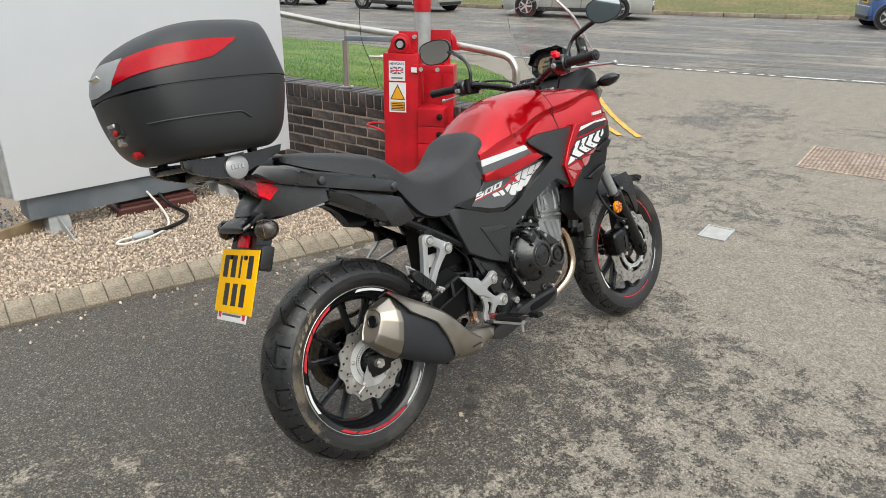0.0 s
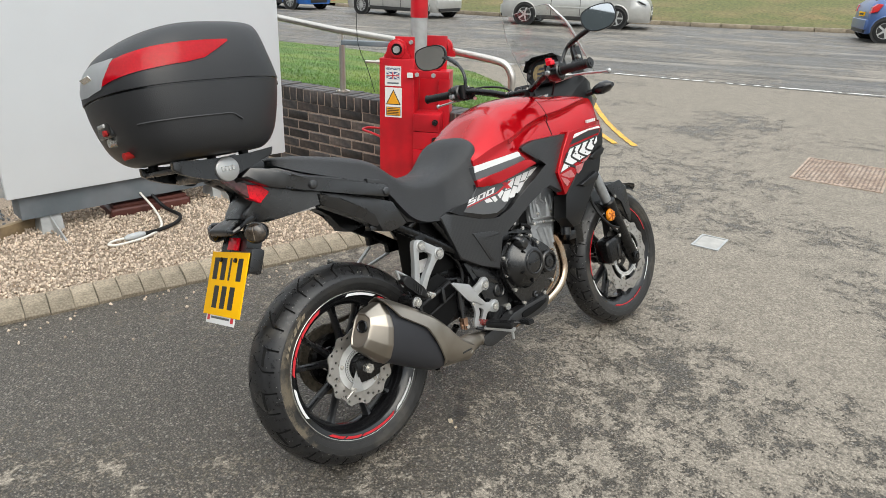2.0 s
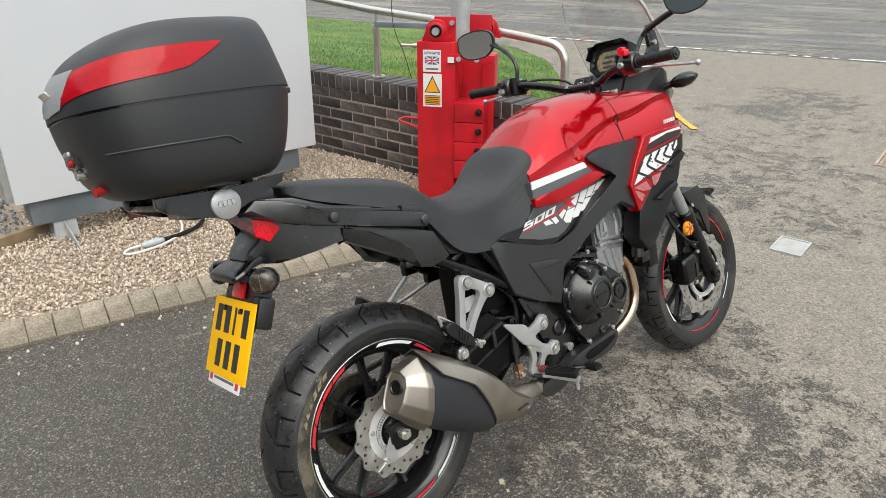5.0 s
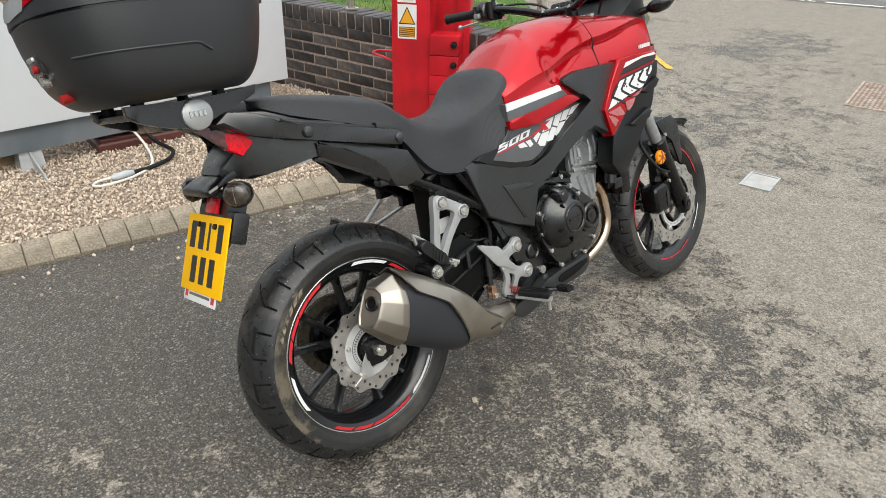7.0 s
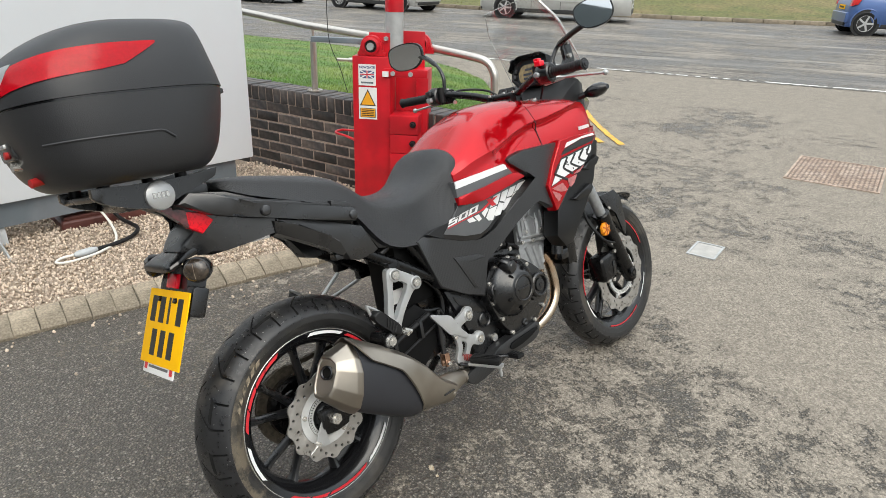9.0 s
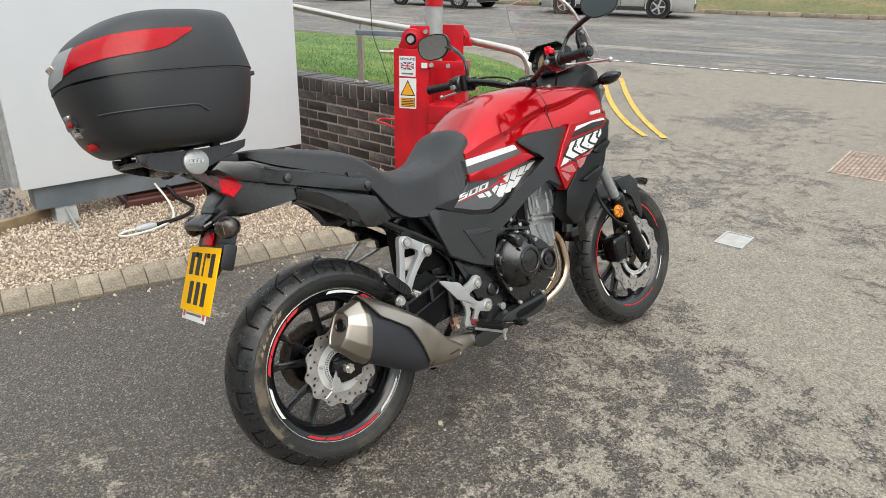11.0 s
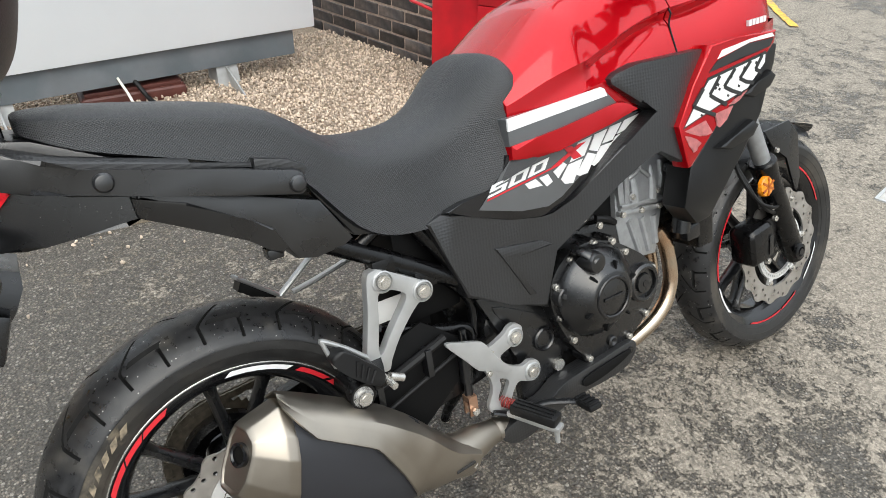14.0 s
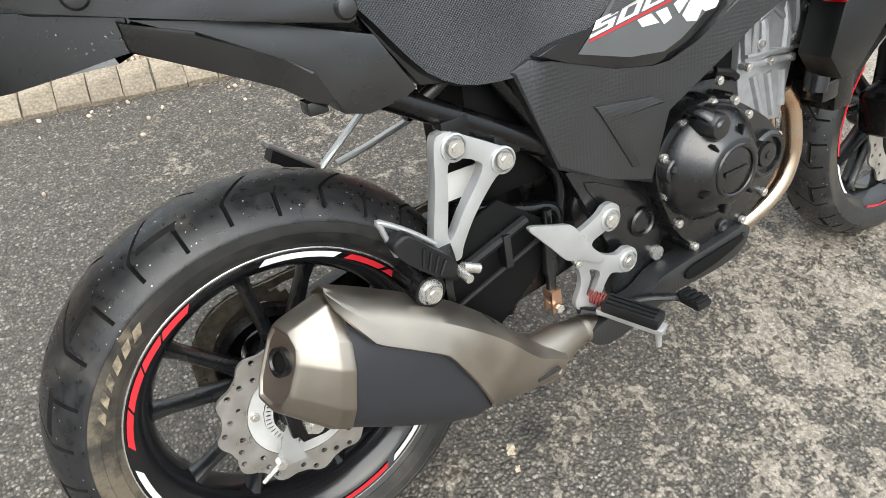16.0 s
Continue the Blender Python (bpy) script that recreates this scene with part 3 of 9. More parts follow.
def lawn_at(u, v):
    """u along the wall, v out to the road, both 0..1."""
    f = u * (len(INNER) - 1)
    i = min(int(f), len(INNER) - 2)
    f -= i
    a = [INNER[i][k] + (INNER[i + 1][k] - INNER[i][k]) * f for k in (0, 1)]
    b = [OUTER[i][k] + (OUTER[i + 1][k] - OUTER[i][k]) * f for k in (0, 1)]
    return a[0] + (b[0] - a[0]) * v, a[1] + (b[1] - a[1]) * v, 0.585 - 0.545 * v ** 1.15


bm = bmesh.new()
grid = [[bm.verts.new(lawn_at(i / 36, j / 14)) for j in range(15)] for i in range(37)]
for i in range(36):
    for j in range(14):
        bm.faces.new((grid[i][j], grid[i + 1][j], grid[i + 1][j + 1], grid[i][j + 1]))
tagged(part("lawn", bm, M_GRASS), "short green lawn held by the brick wall", "grass", kind="structure")
rnd = random.Random(41)
spots = []
for _ in range(90000):
    x, y, z = lawn_at(rnd.random() ** 1.5, rnd.random() ** 1.3)
    spots.append((x, y, z - 0.005))
blades("lawn_grass", spots, 0.026, 0.0028, M_GRASS, "short mown green grass", 42)

# stainless handrail on the wall
RAIL = [(1.62, 3.95, 1.14), (1.746, 3.331, 1.08), (1.861, 2.742, 1.03), (1.957, 2.255, 1.005), (2.046, 1.801, 0.972)]
rail = empty("handrail", pose(1.87, 2.69, 0.6), "brushed stainless handrail with tubular posts on the wall", "handrail")
off = Matrix.Translation((-1.87, -2.69, -0.6))


def railpart(name, bm, label=""):
    bmesh.ops.transform(bm, matrix=off, verts=bm.verts)
    return part(name, bm, M_STAINLESS, rail, label)


bend = curve([(2.046, 1.801, 0.972), (2.105, 1.49, 0.945), (2.125, 1.39, 0.925), (2.135, 1.35, 0.88), (2.138, 1.335, 0.82), (2.138, 1.333, 0.61)], 5)
railpart("rail", tube(bmesh.new(), [Vector(p) for p in RAIL[:-1]] + bend, 0.0225, 14))
for x, y, top in ((1.866, 2.69, 1.01), (1.69, 3.6, 1.09)):
    bm = bmesh.new()
    cyl(bm, (x, y, 0.62), (x, y, top - 0.07), 0.021, seg=18)
    railpart("post", bm)
    bm = bmesh.new()
    cyl(bm, (x, y, top - 0.07), (x, y, top), 0.008, seg=10)
    railpart("spigot", bm)
    bm = bmesh.new()
    cyl(bm, (x, y, 0.611), (x, y, 0.62), 0.05, seg=24)
    for k in range(3):
        a = 0.6 + k * 2.09
        cyl(bm, (x + 0.036 * math.cos(a), y + 0.036 * math.sin(a), 0.62), (x + 0.036 * math.cos(a), y + 0.036 * math.sin(a), 0.629), 0.008, seg=6)
    railpart("base_plate", bm)

# large pale sign cabinet on a slate plinth with steel feet
sign = empty("sign_cabinet", pose(-0.36, 2.56, 0.0, 0, 0, 1.2), "large blank pale-grey sign cabinet on a slate-grey plinth", "sign")
part("cabinet", boxes((0.0, 0.0, 0.265), (1.675, 0.22, 2.9), bevel=0.012), M_SIGN, sign)
part("edge_strip", boxes((-0.03, 0.02, 0.28), (0.0, 0.2, 2.9), bevel=0.004), M_GALV, sign, "pale aluminium edge strip")
part("plinth", boxes((0.06, 0.035, 0.135), (1.565, 0.19, 0.265), bevel=0.004), M_PLINTH, sign)
for fx in (0.2, 1.2):
    bm = bmesh.new()
    loft(bm, [[Vector((fx - w, y0, z)), Vector((fx + 0.055, y0, z)), Vector((fx + 0.055, 0.17, z)), Vector((fx - w, 0.17, z))] for z, w, y0 in ((0.03, 0.060, 0.02), (0.136, 0.050, 0.05))])
    prism(bm, [(0.06, 0.134), (-0.010, 0.034), (-0.215, 0.034), (-0.215, 0.043), (0.045, 0.134)], fx - 0.006, fx + 0.002, axis="x")
    part("foot", bm, M_GALV, sign, "weathered galvanised steel foot with a gusset")
lid = empty("drain_pot", pose(0.40, 2.80, 0.04, 0, 0, -3), "dark red clay drain box half under the sign", "drain cover")
part("box", boxes((-0.235, -0.20, -0.02), (0.235, 0.20, 0.052), bevel=0.022, segments=3), M_DARKRED, lid)
part("rim", boxes((-0.215, -0.18, 0.050), (0.215, 0.18, 0.072), bevel=0.008), M_DARKRED, lid)
M_CABLE_W = mat("white plastic cable", (0.72, 0.70, 0.64), 0.45, spread=0.06, scale=20)
M_CABLE_G = mat("grey plastic connector", (0.42, 0.44, 0.45), 0.5, spread=0.08, scale=30)
cable = empty("cable", pose(0.0, 2.15, 0.05), "white power cable with grey connector lying on the gravel", "cable")
pts = curve([(0.33, 2.62, 0.17), (0.345, 2.45, 0.10), (0.30, 2.26, 0.065), (0.18, 2.16, 0.06), (0.03, 2.13, 0.06), (-0.02, 2.16, 0.06), (0.02, 2.20, 0.06), (0.09, 2.19, 0.065)])
part("wire", tube(bmesh.new(), [p - Vector((0.0, 2.15, 0.05)) for p in pts], 0.0065, 8), M_CABLE_W, cable)
part("connector", tube(bmesh.new(), [Vector((0.07, 0.03, 0.018)), Vector((0.09, 0.03, 0.018)), Vector((0.15, 0.035, 0.018)), Vector((0.18, 0.04, 0.018))], 0.02, 10, radii=[0.01, 0.018, 0.02, 0.012]), M_CABLE_G, cable)
pts = curve([(0.18, 2.19, 0.068), (0.27, 2.21, 0.065), (0.38, 2.25, 0.07), (0.45, 2.36, 0.07), (0.43, 2.52, 0.08), (0.40, 2.62, 0.14)])
part("hose", tube(bmesh.new(), [p - Vector((0.0, 2.15, 0.05)) for p in pts], 0.011, 8), M_RUBBER, cable, "black rubber conduit")

# covers let into the asphalt
def cover(name, corners, material, label, ribs):
    c = [Vector((x, y, 0)) for x, y in corners]
    o = sum(c, Vector()) / 4
    u = ((c[1] - c[0]) + (c[2] - c[3])) / 2
    v = ((c[3] - c[0]) + (c[2] - c[1])) / 2
    e = empty(name, Matrix.Translation(o), label, "cover")
    m = Matrix.Translation(-o)
    w, h = u.length, v.length
    b = basis((0, 0, 0), u, -v)
    bm = boxes((-w / 2, -h / 2, -0.02), (w / 2, h / 2, 0.004), b, bevel=0.002, segments=1)
    part("plate", bm, M_GRIME if ribs else material, e)
    if ribs:
        bm = bmesh.new()
        nx, ny = 28, 19
        for i in range(nx):
            for j in range(ny):
                x, y = (i + 0.5) / nx * w - w / 2, (j + 0.5) / ny * h - h / 2
                a = 45 if (i + j) % 2 else -45
                box(bm, (-0.0140, -0.0065, 0), (0.0140, 0.0065, 0.003), b @ pose(x, y, 0.0035, 0, 0, a))
        part("tread_ribs", bm, material, e)
        bm = bmesh.new()
        for lo, hi in (((-w / 2 - 0.02, -h / 2 - 0.02), (w / 2 + 0.02, -h / 2 - 0.004)), ((-w / 2 - 0.02, h / 2 + 0.004), (w / 2 + 0.02, h / 2 + 0.02)), ((-w / 2 - 0.02, -h / 2 - 0.004), (-w / 2 - 0.004, h / 2 + 0.004)), ((w / 2 + 0.004, -h / 2 - 0.004), (w / 2 + 0.02, h / 2 + 0.004))):
            box(bm, (*lo, -0.01), (*hi, 0.008), b)
        part("frame", bm, material, e)
    else:
        bm = bmesh.new()
        for a, q in (((-w / 2, -h / 2), (w / 2, -h / 2 + 0.012)), ((-w / 2, h / 2 - 0.012), (w / 2, h / 2)), ((-w / 2, -h / 2 + 0.012), (-w / 2 + 0.012, h / 2 - 0.012)), ((w / 2 - 0.012, -h / 2 + 0.012), (w / 2, h / 2 - 0.012))):
            box(bm, (*a, 0.004), (*q, 0.008), b)
        part("rim", bm, M_GALV, e)
    return e


cover("manhole_cover", [(4.55, 0.46), (5.33, 0.62), (5.50, 0.04), (4.70, -0.11)], M_IRON, "rusty brown cast-iron manhole cover with tread pattern", True)
cover("inspection_cover", [(2.548, 0.250), (2.765, 0.294), (2.805, 0.143), (2.582, 0.103)], M_COVER, "small pale worn steel inspection cover in the asphalt", False)

# ---- red tilting base of a flagpole ----
CO = (1.585, 1.915, 0.035)
col_m = pose(*CO, 0, 0, -53)
col = empty("flagpole_base", col_m, "red painted steel tilting base of a flagpole with counterweights", "flagpole base")
W_, D_ = 0.215, 0.24
bm = boxes((0, 0, 0), (W_, D_, 0.905), bevel=0.006)
part("housing", bm, M_RED, col)
part("lintel", boxes((W_ - 0.03, -0.012, 0.80), (W_ + 0.215, 0.012, 0.845), bevel=0.003), M_RED, col)
part("back_post", boxes((W_ + 0.13, 0.11, 0.02), (W_ + 0.20, 0.24, 0.83), bevel=0.004), M_RED, col)
part("inner_plate", boxes((W_ + 0.002, 0.15, 0.02), (W_ + 0.13, 0.165, 0.80), bevel=0.002), M_RED, col)
for k, z in enumerate((0.150, 0.260, 0.370, 0.480)):
    w = part("counterweight", boxes((W_ + 0.002, -0.02, z), (W_ + 0.165, 0.145, z + 0.107), bevel=0.004), M_RED, col)
    bm = bmesh.new()
    cyl(bm, (W_ + 0.138, -0.020, z + 0.062), (W_ + 0.138, -0.034, z + 0.062), 0.0185, seg=8)
    cyl(bm, (W_ + 0.138, -0.034, z + 0.062), (W_ + 0.138, -0.050, z + 0.062), 0.014, 0.010, seg=12)
    part("knob", bm, M_RUBBER, w, "black bolt head")
part("clevis", boxes((0.085, 0.052, 0.860), (0.215, 0.066, 1.030), bevel=0.003), M_RED, col)
part("clevis", boxes((0.245, 0.215, 0.800), (0.375, 0.229, 1.030), bevel=0.003), M_RED, col)
for bx, y0, y1 in ((0.105, 0.004, 0.050), (0.345, 0.231, 0.275)):
    bm = bmesh.new()
    pr = [(-0.078, 0.906), (0.078, 0.906), (0.078, 0.926), (0.062, 0.930)] + [(0.060 * math.cos(a * 0.2618), 0.958 + 0.060 * math.sin(a * 0.2618)) for a in range(13)] + [(-0.062, 0.930), (-0.078, 0.926)]
    prism(bm, [(u + bx, v) for u, v in pr], y0 + 0.008, y1, 0.004)
    b = part("bearing_block", bm, M_RED, col)
    bm = bmesh.new()
    lathe(bm, [(0.050, y0 + 0.010), (0.048, y0), (0.036, y0 - 0.004), (0.033, y0 + 0.002)], 32, "y", (bx, 0, 0.958))
    part("bearing_rim", bm, M_RED, b)
    bm = bmesh.new()
    lathe(bm, [(0.033, y0 + 0.002), (0.024, y0 + 0.004), (0.021, y0 + 0.004)], 28, "y", (bx, 0, 0.958))
    part("seal_ring", bm, M_RUBBER, b)
    bm = bmesh.new()
    cyl(bm, (bx, y0 - 0.012, 0.958), (bx, y1, 0.958), 0.020, seg=24)
    part("pivot_pin", bm, M_GALV, b, "bare steel pivot pin")
    for dx in (-0.062, 0.062):
        bm = bmesh.new()
        cyl(bm, (bx + dx, (y0 + y1) / 2 + 0.004, 0.926), (bx + dx, (y0 + y1) / 2 + 0.004, 0.940), 0.011, seg=6)
        part("foot_bolt", bm, M_RED, b)
bm = bmesh.new()
cyl(bm, (0.185, 0.052, 1.000), (0.185, 0.030, 1.000), 0.013, seg=6)
part("clevis_bolt", bm, M_GALV, col)
bm = bmesh.new()
cyl(bm, (0.22, 0.10, 0.90), (0.22, 0.10, 1.14), 0.051, 0.050, seg=28)
part("pole_foot", bm, M_GALV, col, "bare galvanised foot of the pole")
bm = bmesh.new()
cyl(bm, (0.22, 0.10, 1.14), (0.22, 0.10, 3.4), 0.0515, seg=28)
part("pole", bm, M_RED, col, "red sleeve of the flagpole")
for k in (0.235, 0.335):
    bm = bmesh.new()
    cyl(bm, (k, -0.02, 0.82), (k, -0.012, 0.82), 0.014, seg=6)
    part("bolt", bm, M_GALV, col)
part("tag", boxes((0.175, -0.016, 0.80), (0.21, -0.0125, 0.83)), M_WHITE, col, "small pale rating plate", smooth=False)
bm = bmesh.new()
cyl(bm, (-0.10, 0.05, 0.875), (0.02, 0.05, 0.875), 0.009, seg=12)
cyl(bm, (-0.03, 0.05, 0.875), (0.0, 0.05, 0.875), 0.014, seg=12)
part("rope_cleat", bm, M_STAINLESS, col)
part("arm", boxes((-0.26, 0.07, 0.962), (0.08, 0.13, 0.990), bevel=0.003), M_PLINTH, col, "grey steel arm across the pivot")
bm = bmesh.new()
tube(bm, curve([(0.0, 0.03, 0.42), (-0.06, 0.02, 0.445), (-0.11, 0.03, 0.455), (-0.125, 0.07, 0.455), (-0.10, 0.12, 0.455), (0.0, 0.14, 0.45)]), 0.0075, 10)
part("grab_loop", bm, M_RED, col)
# the wire rope that runs up to the pole
bm = bmesh.new()
tube(bm, curve([(-0.03, 0.0, 0.70), (-0.08, 0.02, 0.84), (-0.13, 0.05, 0.93), (-0.16, 0.08, 1.05), (-0.165, 0.09, 1.5), (-0.16, 0.09, 2.3)], 6), 0.0020, 6)
part("wire_rope", bm, M_RUBBER, col, "dark wire rope")
# stickers on the housing
st = part("maker_sticker", boxes((0.035, -0.002, 0.745), (0.135, -0.0002, 0.862)), M_WHITE, col, "white maker's sticker with a small flag", smooth=False)
M_FLAG_B = mat("flag blue", (0.07, 0.09, 0.20), 0.45, spread=0.05, scale=9)
M_FLAG_R = mat("flag red", (0.55, 0.03, 0.05), 0.45, spread=0.05, scale=9)
front = Matrix(((1, 0, 0, 0), (0, 0, -1, 0), (0, 1, 0, 0), (0, 0, 0, 1)))
letters("NEWGATE", 0.0185, 0.0003, Matrix.Translation((0.085, -0.0026, 0.845)) @ front, M_FLAG_B, st, "lettering", "dark blue lettering", 0.0, 0.0006)
part("flag_print", boxes((0.045, -0.0028, 0.785), (0.125, -0.0022, 0.828)), M_FLAG_B, st, "blue flag with red cross", smooth=False)
bm = bmesh.new()
prism(bm, [(0.045, 0.785), (0.052, 0.785), (0.125, 0.8245), (0.125, 0.828), (0.118, 0.828), (0.045, 0.7885)], -0.0031, -0.0027)
prism(bm, [(0.125, 0.785), (0.118, 0.785), (0.045, 0.8245), (0.045, 0.828), (0.052, 0.828), (0.125, 0.7885)], -0.0034, -0.003)
box(bm, (0.0785, -0.0037, 0.785), (0.0915, -0.0033, 0.828))
box(bm, (0.045, -0.0037, 0.8005), (0.125, -0.0033, 0.8125))
part("cross_print", bm, M_WHITE, st, smooth=False)
bm = bmesh.new()
box(bm, (0.0815, -0.0042, 0.785), (0.0885, -0.0038, 0.828))
box(bm, (0.045, -0.0042, 0.8035), (0.125, -0.0038, 0.8095))
part("red_cross_print", bm, M_FLAG_R, st, smooth=False)
part("small_print_bars", boxes((0.05, -0.0028, 0.757), (0.12, -0.0022, 0.766)), M_PLINTH, st, smooth=False)
st = part("warning_sticker", boxes((0.035, -0.002, 0.555), (0.14, -0.0002, 0.735)), M_WHITE, col, "white sticker with an orange warning triangle", smooth=False)
bm = bmesh.new()
prism(bm, [(0.041, 0.632), (0.134, 0.632), (0.0875, 0.725)], -0.0028, -0.0022)
part("triangle_border", bm, M_PRINT, st, smooth=False)
bm = bmesh.new()
prism(bm, [(0.049, 0.637), (0.126, 0.637), (0.0875, 0.714)], -0.0034, -0.0029)
part("triangle", bm, M_AMBER, st, smooth=False)
part("caution_frame", boxes((0.043, -0.0028, 0.565), (0.132, -0.0022, 0.618)), M_PRINT, st, smooth=False)
part("caution_panel", boxes((0.046, -0.0034, 0.568), (0.129, -0.0029, 0.615)), M_AMBER, st, smooth=False)
bm = bmesh.new()
for k in range(4):
    box(bm, (0.05, -0.0038, 0.574 + k * 0.010), (0.125, -0.0035, 0.579 + k * 0.010))
part("small_print_bars", bm, M_PRINT, st, smooth=False)

# ---- the motorcycle: x forward, y to its left, z up, origin under the rear axle ----
LEAN = 16.5
bike = empty("motorcycle", pose(0, 0, 0, -LEAN, 0, 0), "red and black adventure motorcycle on its side stand", "motorcycle")
FX = 1.437                                   # front axle
RZ, FZ = 0.312, 0.297                        # axle heights

B_RED = mat("candy red paint", (0.47, 0.0010, 0.0065), 0.22, metal=0.55, spread=0.03, scale=5, coat=0.75, rough_spread=0.03, specular=0.1)
B_BLACK = mat("satin black plastic", (0.0050, 0.0052, 0.0060), 0.28, spread=0.15, scale=18, rough_spread=0.08, bump=0.0001, bump_scale=500, specular=0.75)
B_GLOSS = mat("gloss black paint", (0.008, 0.008, 0.009), 0.20, spread=0.1, scale=12, coat=0.35, specular=0.4)
B_METAL = mat("black painted casting", (0.0026, 0.0026, 0.003), 0.26, specular=0.42,  spread=0.15, scale=30, rough_spread=0.08, bump=0.00008, bump_scale=500)
B_SILVER = mat("silver painted aluminium", (0.47, 0.475, 0.475), 0.34, metal=0.6, spread=0.08, scale=25, rough_spread=0.06)
B_CAST = mat("bare cast aluminium", (0.36, 0.37, 0.38), 0.45, metal=0.6, spread=0.10, scale=60, bump=0.0004, bump_scale=300)
B_STEEL = mat("brushed stainless muffler", (0.375, 0.338, 0.290), 0.40, metal=1.0, spread=0.10, scale=14, rough_spread=0.08)
B_HEADER = mat("heat-tinted header pipe", (0.60, 0.50, 0.39), 0.24, metal=1.0, spread=0.12, scale=12, second=(0.55, 0.35, 0.22), second_scale=9)
B_DISC = mat("brake disc steel", (0.52, 0.50, 0.475), 0.35, metal=0.9, spread=0.15, scale=35, rough_spread=0.1)
B_ENGINE = mat("satin black engine paint", (0.0055, 0.0055, 0.006), 0.27, specular=0.8, spread=0.12, scale=25, rough_spread=0.05, bump=0.00008, bump_scale=500)
B_CARRIER = mat("bright bare aluminium", (0.60, 0.60, 0.59), 0.38, metal=0.3, spread=0.08, scale=40)
B_BOLT = mat("zinc-plated bolt", (0.60, 0.585, 0.55), 0.26, metal=0.8, spread=0.1, scale=60)
B_BODY = mat("charcoal muffler body", (0.026, 0.027, 0.032), 0.42, metal=0.15, spread=0.15, scale=7, rough_spread=0.08)
B_DECAL_W = mat("white decal film", (0.72, 0.72, 0.72), 0.35, spread=0.03, scale=30, coat=0.3)
B_DECAL_G = mat("dark grey decal film", (0.085, 0.088, 0.092), 0.3, spread=0.08, scale=20, coat=0.3)
B_DECAL_R = mat("red decal film", (0.55, 0.02, 0.03), 0.35, spread=0.08, scale=30)
B_LENS_R = mat("red lens", (0.72, 0.004, 0.018), 0.14, spread=0.06, scale=160, coat=0.4, bump=0.0001, bump_scale=260, specular=0.35)
B_LENS_C = mat("clear smoked lens", (0.050, 0.038, 0.028), 0.08, spread=0.6, scale=90, coat=0.6, bump=0.0006, bump_scale=240)
B_AMBER = mat("amber reflector", (0.85, 0.28, 0.01), 0.15, spread=0.2, scale=180, coat=0.7, bump=0.0006, bump_scale=300)
B_CHAIN = mat("greasy chain steel", (0.10, 0.085, 0.065), 0.45, metal=0.6, spread=0.4, scale=90)
B_YELLOW = mat("yellow reflective plate", (0.95, 0.50, 0.004), 0.55, spread=0.03, scale=10, specular=0.15)
B_MIRROR = mat("mirror glass", (0.85, 0.87, 0.88), 0.02, metal=1.0)
B_SCREEN = thin_clear("clear acrylic", 0.10)


B_RAIL = mat("charcoal-black satin plastic", (0.0085, 0.0088, 0.0100), 0.30, spread=0.12, scale=18, rough_spread=0.08, bump=0.0001, bump_scale=500, specular=0.95)
B_INNER = mat("dull black inner plastic", (0.0030, 0.0030, 0.0032), 0.6, spread=0.2, scale=25, specular=0.18)


def cells(name, colour, rough, scale, depth, spread=0.1):
    """Plastic or vinyl with a fine moulded cell texture."""
    m = mat(name, colour, rough, spread=spread, scale=14, rough_spread=0.06)
    n, l = m.node_tree.nodes, m.node_tree.links
    tc = n.new("ShaderNodeTexCoord")
    vo = n.new("ShaderNodeTexVoronoi")
    vo.inputs["Scale"].default_value = scale
    vo.inputs["Randomness"].default_value = 0.25
    l.new(tc.outputs["Object"], vo.inputs["Vector"])
    bp = n.new("ShaderNodeBump")
    bp.inputs["Distance"].default_value = depth
    l.new(vo.outputs["Distance"], bp.inputs["Height"])
    l.new(bp.outputs[0], n["Principled BSDF"].inputs["Normal"])
    return m


def weave(m, pitch, depth):
    """Embosses a fine diamond weave: ribs crossing along x and round the section."""
    n, l = m.node_tree.nodes, m.node_tree.links
    tc, sep = n.new("ShaderNodeTexCoord"), n.new("ShaderNodeSeparateXYZ")
    l.new(tc.outputs["Object"], sep.inputs[0])

    def op(kind, a, b):
        q = n.new("ShaderNodeMath")
        q.operation = kind
        for i, v in enumerate((a, b)):
            if isinstance(v, (int, float)):
                q.inputs[i].default_value = v
            elif v is not None:
                l.new(v, q.inputs[i])
        return q.outputs[0]

    round_ = op("SUBTRACT", op("ABSOLUTE", sep.outputs[1], None), sep.outputs[2])
    k = 2 * math.pi / pitch
    one = op("SINE", op("MULTIPLY", op("ADD", sep.outputs[0], round_), k), None)
    two = op("SINE", op("MULTIPLY", op("SUBTRACT", sep.outputs[0], round_), k), None)
    bp = n.new("ShaderNodeBump")
    bp.inputs["Distance"].default_value = depth
    l.new(op("MAXIMUM", one, two), bp.inputs["Height"])
    l.new(bp.outputs[0], n["Principled BSDF"].inputs["Normal"])
    return m


B_SEAT = weave(mat("dark grey woven-grain vinyl", (0.0205, 0.0215, 0.0235), 0.42, spread=0.1, scale=14, rough_spread=0.06), 0.0044, 0.00028)
B_GRAIN = cells("charcoal moulded plastic", (0.0130, 0.0132, 0.0142), 0.38, 170, 0.0006)
B_GRAIN.node_tree.nodes["Principled BSDF"].inputs["Specular IOR Level"].default_value = 0.75


